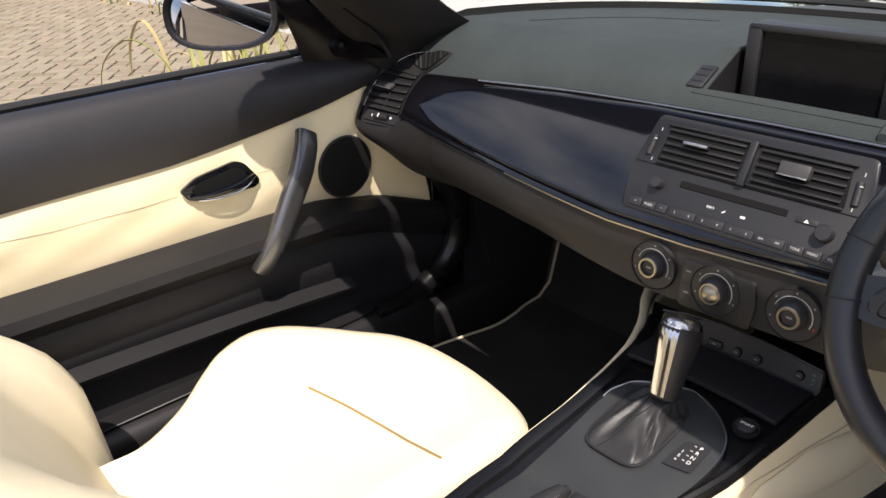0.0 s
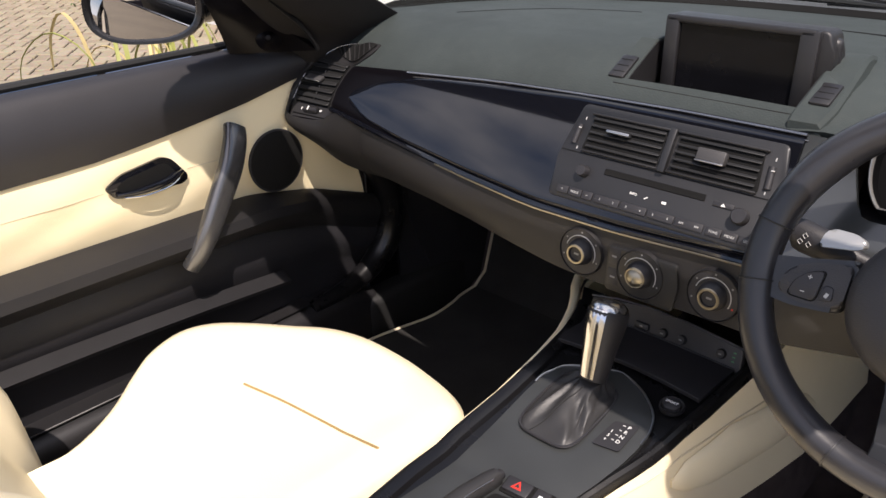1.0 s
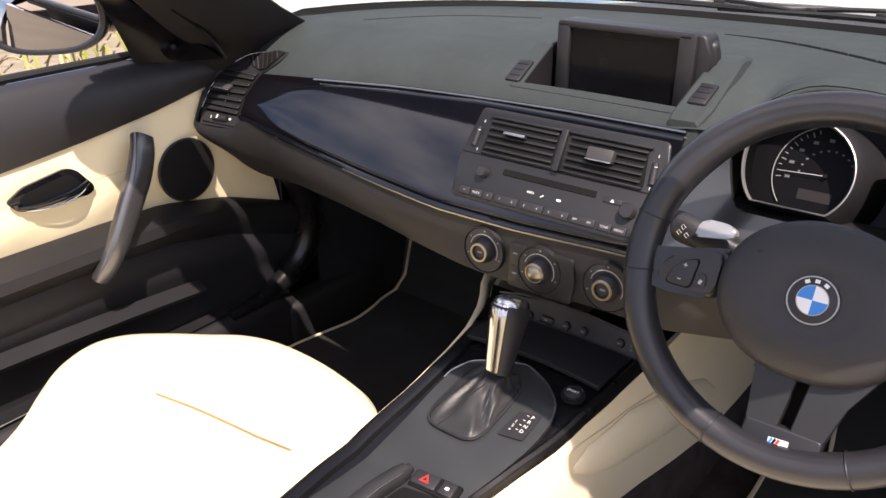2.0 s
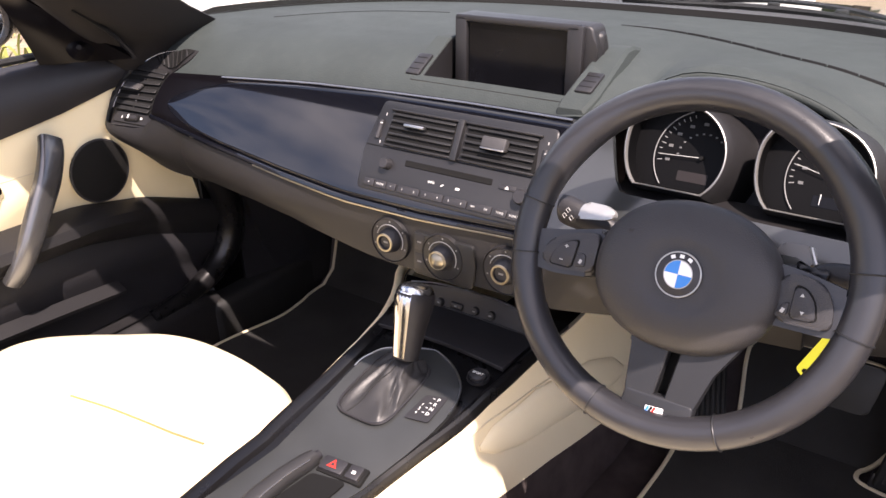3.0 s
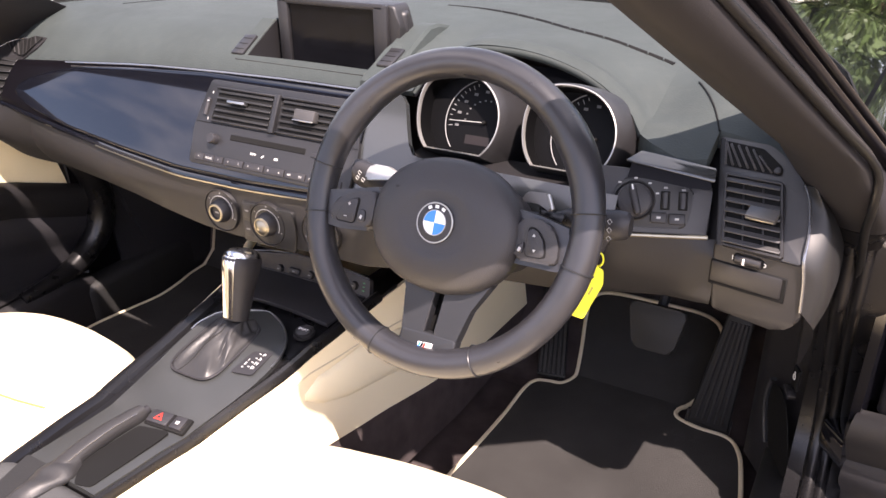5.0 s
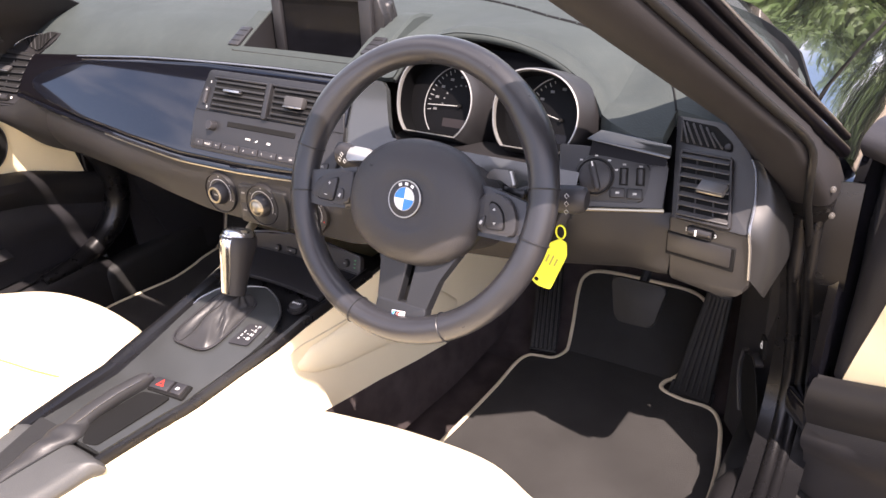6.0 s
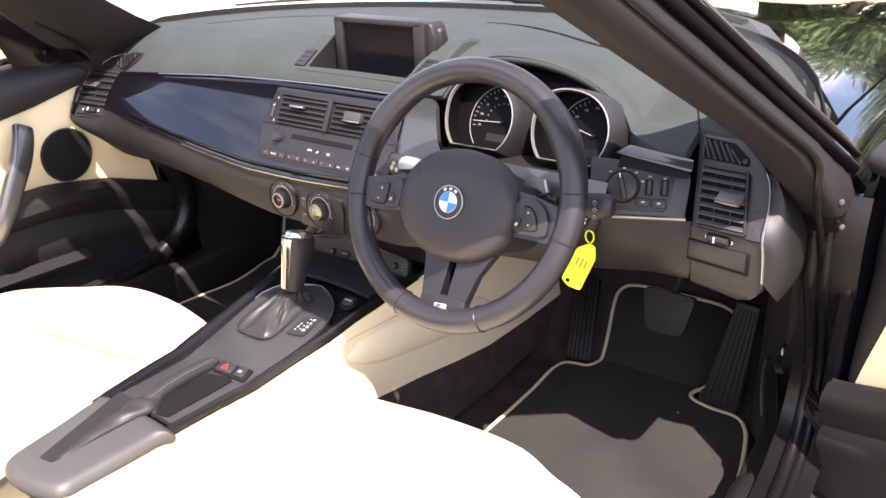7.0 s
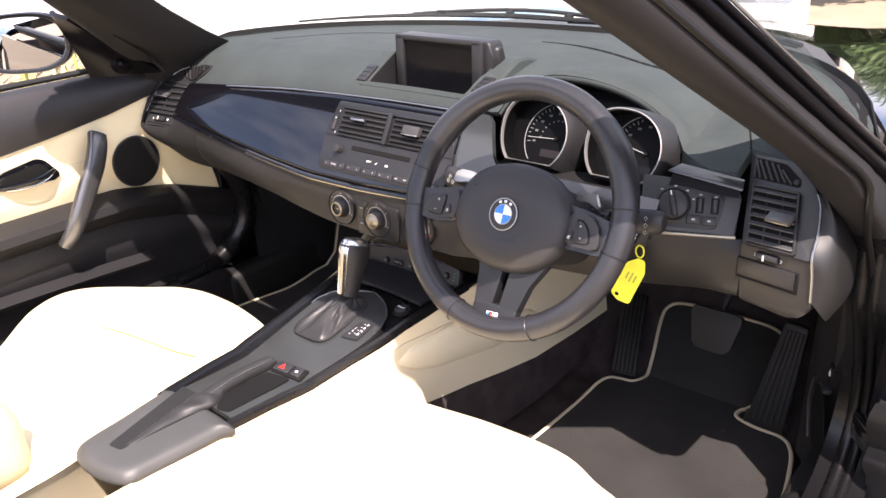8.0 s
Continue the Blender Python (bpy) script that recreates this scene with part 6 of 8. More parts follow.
part("console_base", slab(console_base, 12, 28, 0.018), rail_black, console, "black lower level of the console")
for side in (-1, 1):
    edge = [[Vector((CON_X + side * (con_w(side, y) + dx), y, con_z(y) + dz - (0.005 * max(0.0, min(1.0, (-0.23 - y) / 0.06)) if side > 0 else 0.0))) for dx, dz in ((-0.026 if side < 0 else -0.018, -0.004), (-0.022 if side < 0 else -0.015, 0.003), (-0.012 if side < 0 else -0.009, 0.006), (-0.004, 0.004), (0.0, -0.004), (-0.001, -0.009), (-0.012, -0.013))] for y in (-0.475 + 0.0265 * k for k in range(20))]
    part("gloss_rail", loft(edge), rail_black, console, "glossy black rail along the console")

    def tunnel(y, v, s=side, out=0.0):
        w = con_w(s, y) - 0.012
        top_x, low_x = w + 0.009, 0.150 + 0.045 * max(0, min(1, (y + 0.3) / 0.5))
        z = con_z(y) - 0.009 - v * (con_z(y) - 0.009 - 0.235)
        x = top_x + (max(low_x, top_x + 0.02) - top_x) * max(0.0, v) ** 0.8
        return Vector((CON_X + s * (x + out), y, z))

    def tunnel_v(y, z):
        return (con_z(y) - 0.009 - z) / (con_z(y) - 0.009 - 0.235)

    def cream_low(y):
        return curve_at([(-0.85, 0.30), (-0.45, 0.32), (-0.25, 0.385), (-0.15, 0.395), (0.0, 0.372), (0.1, 0.352), (0.2, 0.335), (0.35, 0.32), (0.5, 0.31)], y)

    def cream_side(u, v):
        y = -0.85 + 1.35 * u
        return tunnel(y, v * tunnel_v(y, cream_low(y)))

    def carpet_side(u, v):
        y = -0.85 + 1.35 * u
        t = tunnel_v(y, cream_low(y))
        return tunnel(y, t + (1 - t) * v, out=-0.004)
    part("tunnel_side", slab(cream_side, 54, 14, -0.008 * side), cream_leather, console, "cream leather tunnel side")
    part("tunnel_carpet", slab(carpet_side, 40, 6, -0.008 * side), carpet, console, "black carpet low on the tunnel")

    if side < 0:
        hem = [Vector((CON_X - con_w(-1, y) - 0.001 - 0.012 * (max(0.0, y + 0.10) / 0.22) ** 1.5, y, con_z(y) - 0.006)) for y in (-0.44 + 0.03 * k for k in range(20))]
        part("tunnel_hem", tube(hem, [0.0032 + 0.006 * max(0.0, k - 9) / 10 for k in range(20)], 10), cream_leather, console, "cream leather hem along the console")
        continue

    def pad(u, v):
        y = -0.158 + 0.40 * u
        hi = curve_at([(-0.158, 0.497), (-0.13, 0.511), (-0.03, 0.512), (0.12, 0.480), (0.20, 0.445), (0.242, 0.405)], y)
        lo = curve_at([(-0.158, 0.487), (-0.13, 0.466), (-0.08, 0.448), (0.07, 0.418), (0.20, 0.396), (0.242, 0.392)], y)
        z = hi + (lo - hi) * v
        puff = 0.013 * (max(0.0, math.sin(math.pi * u)) ** 0.4) * (max(0.0, math.sin(math.pi * v)) ** 0.5)
        return tunnel(y, tunnel_v(y, z), out=0.0015 + puff)
    part("tunnel_pad", slab(pad, 44, 16, -0.003 * side), cream_leather, console, "padded cream knee cushion with a sewn edge", sharp=70)
    stitch_at = [tunnel(y, tunnel_v(y, curve_at([(-0.30, 0.500), (-0.144, 0.522), (-0.038, 0.516), (0.08, 0.50)], y)), out=0.0008) for y in (-0.30 + 0.02 * k for k in range(20))]
    part("stitch_line", tube(stitch_at, 0.0011, 5), cream_trim, console)

LID = [(-0.094, -0.4485), (-0.1030, -0.470), (-0.0945, -0.540), (-0.0880, -0.606), (-0.077, -0.624), (-0.046, -0.6330), (-0.004, -0.6310), (0.028, -0.6215), (0.0435, -0.606), (0.0480, -0.575), (0.0600, -0.475), (0.057, -0.4485)]
LID = [(p.x, p.y) for p in smooth_path([(x, y, 0) for x, y in LID], 5, True)]
part("armrest_lid", loft([[Vector((-0.018 + (x + 0.018) * (1 - inset / 0.080), -0.540 + (y + 0.540) * (1 - inset / 0.095), z)) for x, y in LID] for z, inset in ((0.498, 0.004), (0.502, 0.001), (0.506, 0.0), (0.509, 0.001), (0.513, 0.0035), (0.5175, 0.0075), (0.5200, 0.0125), (0.5210, 0.018), (0.5213, 0.035), (0.5214, 0.06))]), lid_grey, console, "dark padded rear lid of the console", sharp=60)
part("lid_slot", prism(round_outline([(-0.0385, -0.592), (-0.0135, -0.588), (0.004, -0.440), (-0.078, -0.440)], 0.004, 2), 0.003, 0, 1, Matrix.Translation((0, 0, 0.5192))), rubber, console, "long slot for the lever")
# flat black sheet standing for the shade in the recess for the handbrake
part("brake_recess", prism(round_outline([(0.016, -0.446), (0.038, -0.440), (0.046, -0.345), (0.046, -0.324), (0.000, -0.334), (-0.010, -0.414)], 0.006, 3), 0.003, 0, 1, Matrix.Translation((0, 0, 0.5178))), deep_black, console)

brake = thing("handbrake", "black leather handbrake lever lying in its slot", "handbrake", at=(-0.02, -0.45, 0.50))
part("grip", loft([[Vector((x + w * math.copysign(abs(math.cos(a)) ** 0.7, math.cos(a)), y, z + 0.012 * math.sin(a))) for a in (2 * math.pi * k / 20 for k in range(20))] for x, y, z, w in ((-0.018, -0.448, 0.520, 0.012), (-0.0185, -0.430, 0.523, 0.0135), (-0.0195, -0.40, 0.525, 0.013), (-0.018, -0.365, 0.526, 0.012), (-0.014, -0.33, 0.525, 0.011), (-0.012, -0.316, 0.524, 0.009))]), boot_leather, brake, "leather covered lever")
part("seam", tube([Vector((x, y, z)) for x, y, z in ((-0.0085, -0.432, 0.5335), (-0.0095, -0.40, 0.5355), (-0.0085, -0.365, 0.5363), (-0.005, -0.33, 0.5345))], 0.0008, 6), gloss_grey, brake)
GAITER = ((-0.590, -0.014, 0.003, 0.001), (-0.575, -0.0145, 0.0060, 0.004), (-0.550, -0.0160, 0.0085, 0.0065), (-0.520, -0.0180, 0.0105, 0.0085), (-0.490, -0.0190, 0.0150, 0.0110), (-0.465, -0.0180, 0.0210, 0.0130), (-0.445, -0.0165, 0.0225, 0.0145), (-0.430, -0.0165, 0.0190, 0.0150), (-0.418, -0.0170, 0.0150, 0.0140))
GAITER = [smooth_path([(q[0], q[c], 0) for q in GAITER], 3) for c in (1, 2, 3)]
folds = []
for i in range(len(GAITER[0])):
    y, x, w, h = GAITER[0][i].x, GAITER[0][i].y, GAITER[1][i].y, GAITER[2][i].y
    folds.append([Vector((x + w * math.cos(a) * (1 + 0.10 * math.sin(3 * a + 0.7 * i)), y, 0.5185 + h * max(-0.2, math.sin(a)) * (1 + 0.10 * math.sin(1.3 * i + 2 * a)))) for a in (2 * math.pi * k / 28 for k in range(28))])
part("gaiter", loft(folds), boot_leather, brake, "soft creased leather gaiter", sharp=60)
part("push_knob", lathe([(0, 0.012), (0.006, 0.011), (0.007, 0)], 14, basis((-0.012, -0.318, 0.524), (1, 0, 0), (0, 0, -1), (0, 1, 0))), black_plastic, brake)

# hazard and lock buttons
BT = basis((0.030, -0.311, 0.5195), (0.995, 0.09, 0.02), (-0.09, 0.975, 0.20), Vector((0.995, 0.09, 0.02)).cross(Vector((-0.09, 0.975, 0.20))))
sw = thing("button_strip", "black hazard and door lock buttons", "buttons", at=(0.01, -0.30, 0.512))
part("strip_base", rbox(0.066, 0.026, 0.008, 0.003, 2, BT), deep_black, sw)
hz = part("hazard_button", rbox(0.034, 0.020, 0.010, 0.002, 2, BT @ Matrix.Translation((-0.0125, 0, 0.003))), black_plastic, sw)
part("red_triangle", prism([(-0.007, -0.005), (0.007, -0.005), (0, 0.007)], 0.0006, 0, 1, BT @ Matrix.Translation((-0.0125, 0, 0.008))), red_ink, hz, "red warning triangle")
part("triangle_core", prism([(-0.003, -0.0025), (0.003, -0.0025), (0, 0.003)], 0.0006, 0, 1, BT @ Matrix.Translation((-0.0125, 0, 0.0084))), black_plastic, hz)
lk = part("lock_button", rbox(0.019, 0.020, 0.010, 0.002, 2, BT @ Matrix.Translation((0.0185, 0, 0.003))), black_plastic, sw)
part("lock_mark", rbox(0.005, 0.004, 0.0006, 0, 1, BT @ Matrix.Translation((0.0185, -0.001, 0.0082))), white_ink, lk)

# front tray with the switch row
tray = thing("switch_row", "row of small round switches above a lidded tray", "switches", at=(0.03, 0.0, 0.556))
TR2 = basis((0.030, 0.020, 0.575), (1, 0, 0), (0, 0.35, 0.937), (0, -0.937, 0.35))
part("row_panel", prism(round_outline([(-0.142, -0.036), (0.098, -0.036), (0.092, 0.016), (0.0113, 0.0245), (-0.05, 0.0252), (-0.141, 0.012)], 0.005, 3), 0.010, 0.002, 2, TR2 @ Matrix.Translation((0, 0, -0.010))), black_plastic, tray)
for x, y, wide in ((-0.0830, -0.005, 0), (-0.0524, -0.003, 1), (-0.0197, -0.002, 0), (0.0086, -0.001, 0), (0.0656, 0.001, 0)):
    if wide:
        b = part("switch", rbox(0.022, 0.011, 0.006, 0.003, 3, TR2 @ Matrix.Translation((x, y, 0.002))), dark_plastic, tray, "oblong grey switch")
    else:
        b = part("switch", lathe([(0, 0.006), (0.0055, 0.0055), (0.0068, 0.002), (0.0072, -0.001)], 18, TR2 @ Matrix.Translation((x, y, 0.0))), dark_plastic, tray, "small round switch")
    part("symbol", rbox(0.0045, 0.0020, 0.0005, 0, 1, TR2 @ Matrix.Translation((x, y, 0.0062 if not wide else 0.0053))), grey_ink, b)
for k in range(3):
    part("light_dot", rbox(0.004, 0.0018, 0.0005, 0, 1, TR2 @ Matrix.Translation((0.0825, -0.004 + 0.006 * k, 0.0004))), lamp_green, tray)
part("bright_edge", tube([TR2 @ Vector(q) for q in ((-0.141, 0.0135, 0.002), (-0.10, 0.0215, 0.003), (-0.05, 0.0262, 0.003), (0.0113, 0.0255, 0.003), (0.055, 0.0215, 0.003), (0.092, 0.0172, 0.002))], 0.0013, 6), satin_metal, tray, "thin polished edge over the switches")


def lid_point(u, v):
    y = -0.078 + 0.092 * v
    left, right = -0.098 - 0.030 * v, 0.116 + 0.002 * v
    return (left + (right - left) * u, y + 0.006 * math.sin(math.pi * u) * (1 - v), 0.5665 - 0.004 * v + 0.003 * math.sin(math.pi * u))


part("tray_lid", slab(lid_point, 16, 10, 0.006), black_plastic, tray, "black tray lid")
part("lid_edge", tube([Vector(lid_point(k / 12, 0.0)) + Vector((0, 0, -0.001)) for k in range(13)], 0.0012, 6), dark_plastic, tray)
part("lid_edge", tube([Vector(lid_point(k / 12, 1.0)) + Vector((0, 0, 0.001)) for k in range(13)], 0.0012, 6), dark_plastic, tray)
sp = thing("sport_button", "round black drive mode button", "button", at=(0.095, -0.10, 0.556))
SPM = basis((0.093, -0.104, 0.5595), (1, 0, 0), (0, 0.97, 0.14), (0, -0.14, 0.97))
part("cap", lathe([(0, 0.006), (0.010, 0.006), (0.0115, 0.005), (0.012, -0.002)], 24, SPM), black_plastic, sp)
part("ring", lathe([(0.0125, 0.001), (0.0155, 0.002), (0.016, -0.003), (0.0125, -0.003)], 24, SPM), dark_plastic, sp)
lettering("SPORT", 0.0055, white_ink, sp, SPM @ Matrix.Translation((0, 0, 0.0064)))

# ---------------------------------------------------------------- gear lever
gear = thing("gear_lever", "automatic gear lever with chrome capped knob and leather gaiter", "gear lever", at=(0.0, -0.17, 0.54))
PL = basis((0.008, -0.195, con_z(-0.195) + 0.001), (1, 0, 0), (0, 0.985, 0.17), (0, -0.17, 0.985))
plate = part("gear_plate", slab(console_top, 14, 44, 0.008), console_grey, gear, "satin charcoal panel round the lever")
rim_line = [Vector((curve_at(PANEL_L, y), y, con_z(y) + 0.005)) for y in (-0.165, -0.15, -0.135, -0.121, -0.109, -0.098, -0.088)] + [Vector((curve_at(PANEL_R, y), y, con_z(y) + 0.005)) for y in (-0.088, -0.098, -0.112, -0.134, -0.159, -0.18)]
part("plate_rim", tube(smooth_path(rim_line, 3), 0.0015, 6), satin_metal, plate, "thin polished rim of the panel")
part("marking_field", prism(round_outline([(0.040, -0.016), (0.074, -0.010), (0.074, 0.038), (0.044, 0.030)], 0.004, 3), 0.0005, 0, 1, PL @ Matrix.Translation((0, 0, 0.0062))), black_plastic, plate)
for k, ch in enumerate("PRND"):
    lettering(ch, 0.0075, white_ink, plate, PL @ Matrix.Translation((0.0650, 0.0285 - 0.0088 * k, 0.0068)))
for k, ch in enumerate(("1", "S", "+")):
    lettering(ch, 0.0068, white_ink, plate, PL @ Matrix.Translation((0.0500, 0.0130 - 0.0076 * k, 0.0068)))
for k in range(4):
    part("tick", rbox(0.0034, 0.0008, 0.0003, 0, 1, PL @ Matrix.Translation((0.0580, 0.0285 - 0.0088 * k, 0.0068))), white_ink, plate)
LB, LT = Vector((0.003, -0.145, 0.580)), Vector((-0.002, -0.110, 0.662))
boot_rings = []
for j in range(15):
    t = j / 14
    q = curve_at([(0.0, 1.0), (0.10, 0.95), (0.30, 0.76), (0.55, 0.54), (0.75, 0.40), (0.92, 0.33), (1.0, 0.31)], t)
    ring = []
    for k in range(72):
        a = 2 * math.pi * k / 72
        env = math.sin(math.pi * min(1, t * 1.05)) ** 0.7
        ridge = abs(math.sin(2.5 * a + 0.9 + 1.6 * t)) ** 0.6 - 0.6
        fold = 1 + env * (0.13 * ridge + 0.05 * math.sin(9 * a - 5 * t) + 0.03 * math.sin(17 * a + 9 * t))
        corner = 0.45 + 0.4 * t
        base = PL @ Vector((-0.015 + 0.042 * q * fold * math.copysign(abs(math.cos(a)) ** corner, math.cos(a)), 0.016 + 0.061 * q * fold * math.copysign(abs(math.sin(a)) ** corner, math.sin(a)), 0.006))
        centre0 = PL @ Vector((-0.015, 0.016, 0.006))
        ring.append(base + (LB - centre0) * t + Vector((0, 0, 0.004 * env * math.sin(5 * a + 7 * t))))
    boot_rings.append(ring)
part("gaiter", loft(boot_rings), boot_leather, gear, "creased black leather gaiter")
base_ring = [PL @ Vector((-0.015 + 0.043 * math.copysign(abs(math.cos(a)) ** 0.45, math.cos(a)), 0.016 + 0.062 * math.copysign(abs(math.sin(a)) ** 0.45, math.sin(a)), 0.007)) for a in (2 * math.pi * k / 40 for k in range(40))]
part("gaiter_frame", tube(base_ring, 0.002, 6, closed=True), black_plastic, gear)
part("stitch_line", tube([r[52] * 1.0 + Vector((0, 0, 0.0006)) for r in boot_rings], 0.0009, 5), rubber, gear)
ax = (LT - LB).normalized()
sx = Vector((1, 0, 0))
sy = ax.cross(sx).normalized()
LEVER = ((0.0, 0.0165, 0.019), (0.10, 0.0175, 0.0205), (0.5, 0.0205, 0.026), (0.75, 0.0235, 0.0305), (0.90, 0.0245, 0.0325), (1.00, 0.0238, 0.0315), (1.08, 0.0205, 0.0275), (1.13, 0.0150, 0.0200), (1.152, 0.006, 0.008))
knob_rings = []
for t, rx, ry in LEVER:
    c = LB + (LT - LB) * t
    knob_rings.append([c + sx * rx * math.cos(a) + sy * ry * math.sin(a) for a in (2 * math.pi * k / 28 for k in range(28))])
part("knob", loft(knob_rings), black_plastic, gear, "black knob body")
cap_rings = []
for t, rx, ry in ((1.03, 0.0230, 0.0305), (1.082, 0.0210, 0.0280), (1.134, 0.0154, 0.0204), (1.158, 0.006, 0.008)):
    c = LB + (LT - LB) * t
    cap_rings.append([c + sx * rx * math.cos(a) + sy * ry * math.sin(a) for a in (2 * math.pi * k / 28 for k in range(28))])
part("chrome_cap", loft(cap_rings), chrome, gear, "polished chrome cap")


def spine(u, v):
    t = 0.03 + 1.01 * v
    c = LB + (LT - LB) * t
    rx = curve_at([(q[0], q[1]) for q in LEVER], t) + 0.0007
    ry = curve_at([(q[0], q[2]) for q in LEVER], t) + 0.0007
    a = radians(145 + 155 * u)
    back = sy if sy.y < 0 else -sy
    return c + sx * rx * math.cos(a) - back * ry * math.sin(a)


part("chrome_spine", slab(spine, 12, 8, 0.001), chrome, gear, "polished metal strip down the knob")


# ---------------------------------------------------------------- seats
CUSHION = [(-0.150, -0.235), (-0.185, -0.184), (-0.28, -0.154), (-0.40, -0.150), (-0.48, -0.168), (-0.540, -0.206), (-0.605, -0.240), (-0.665, -0.295), (-0.692, -0.345), (-0.680, -0.405), (-0.640, -0.465), (-0.60, -0.53), (-0.575, -0.62), (-0.57, -0.74), (-0.40, -0.78), (-0.19, -0.75), (-0.160, -0.6), (-0.150, -0.40)]
# the passenger cushion has a narrower waist towards the door
WAIST = [(-0.600, -0.258), (-0.646, -0.311), (-0.661, -0.366), (-0.643, -0.429), (-0.607, -0.480), (-0.553, -0.546), (-0.508, -0.632), (-0.500, -0.740)]
# the driver cushion has a rounder front
FRONT = [(-0.150, -0.255), (-0.185, -0.207), (-0.28, -0.175), (-0.40, -0.163), (-0.48, -0.167), (-0.540, -0.192), (-0.605, -0.222), (-0.665, -0.285)]


def seat(side, name_label, back_y, lean):
    root = thing("bucket_seat", name_label, "car seat", "pair of seats", at=(side * 0.40, -0.5, 0.22))
    loop = smooth_path([(x, y, 0) for x, y in (CUSHION[:6] + WAIST + CUSHION[14:] if side < 0 else FRONT + CUSHION[8:])], 4, True)
    cx, cy = -0.405, -0.47
    rings = []
    for q, z in ((0.90, 0.235), (0.97, 0.30), (1.0, 0.38), (1.0, 0.435), (0.985, 0.458), (0.95, 0.474), (0.88, 0.480), (0.75, 0.474), (0.55, 0.466), (0.3, 0.464), (0.1, 0.464)):
        ring = []
        for p in loop:
            bol = 0.030 * max(0, (abs(p.x - cx) / 0.26) - 0.55) * (max(0.0, q - 0.3) / 0.7 if z > 0.44 else 0)
            ring.append(Vector((-side * (cx + (p.x - cx) * q), cy + (p.y - cy) * q, z + bol)))
        rings.append(ring)
    cushion_bm = loft(rings)
    skin = BVHTree.FromBMesh(cushion_bm)
    part("cushion", cushion_bm, cream_leather, root, "cream leather seat cushion", sharp=60)
    seam = smooth_path([(-side * -0.470, -0.368, 0.470), (-side * -0.38, -0.352, 0.466), (-side * -0.28, -0.345, 0.4665), (-side * -0.185, -0.349, 0.473)], 5)
    seam = [p if hit is None else hit + Vector((0, 0, 0.001)) for p in seam for hit in (skin.ray_cast(Vector((p.x, p.y, 0.7)), Vector((0, 0, -1)))[0],)]
    if side < 0:
        part("piping", tube(seam, 0.0019, 6), gold_piping, root, "sewn piping across the cushion")
    part("seat_rail", rbox(0.44, 0.5, 0.02, 0.005, 1, Matrix.Translation((side * 0.40, -0.48, 0.228))), black_plastic, root)

    BOLSTER = [(-0.1, 0.028), (0.0, 0.034), (0.14, 0.066), (0.26, 0.073), (0.33, 0.060), (0.38, 0.040), (0.47, 0.022), (0.7, 0.010), (1.2, 0.0)]

    def back_ring(w, t, f, b):
        y, z = back_y - lean * t, 0.46 + 0.58 * t
        ring = []
        for k in range(36):
            a = 2 * math.pi * k / 36
            c, s = math.cos(a), math.sin(a)
            x = w * math.copysign(abs(c) ** 0.6, c)
            near = max(0.0, min(1.0, (abs(x) / w - 0.45) / 0.4))
            bolster = curve_at(BOLSTER, t) * near * near * (3 - 2 * near) if s > -0.2 else 0
            ring.append(Vector((side * 0.385 + x, y + (f if s > 0 else b) * math.copysign(abs(s) ** 0.5, s) + bolster, z)))
        return ring
    SHAPE = [(-0.05, 0.20, 0.03, 0.06), (0.0, 0.225, 0.045, 0.07), (0.2, 0.240, 0.055, 0.07), (0.38, 0.242, 0.05, 0.07), (0.55, 0.225, 0.04, 0.06), (0.72, 0.20, 0.035, 0.055), (0.88, 0.165, 0.03, 0.05), (1.0, 0.135, 0.028, 0.045), (1.08, 0.11, 0.02, 0.03), (1.11, 0.05, 0.01, 0.01)]
    heights = [-0.05 + 0.04 * k for k in range(27)] + [1.03, 1.06, 1.08, 1.10, 1.11]
    rings = [back_ring(curve_at([(q[0], q[1]) for q in SHAPE], t), t, curve_at([(q[0], q[2]) for q in SHAPE], t), curve_at([(q[0], q[3]) for q in SHAPE], t)) for t in heights]
    part("backrest", loft(rings), cream_leather, root, "cream leather backrest with bolsters", sharp=60)
    return root


seat(-1, "cream leather passenger seat in full sun", -0.715, 0.30)
seat(1, "cream leather driver seat beside the open door", -0.86, 0.26)
buckle = thing("belt_buckle", "black seat belt buckle beside the cushion", "belt buckle", at=(-0.13, -0.72, 0.37))
part("buckle_body", rbox(0.026, 0.05, 0.085, 0.008, 3, Matrix.Translation((-0.135, -0.725, 0.40)) @ pose(0, 0, 0, -15, 0, 0)), black_plastic, buckle)
part("press_button", rbox(0.018, 0.018, 0.008, 0.002, 2, Matrix.Translation((-0.135, -0.715, 0.444)) @ pose(0, 0, 0, -15, 0, 0)), dark_plastic, buckle)


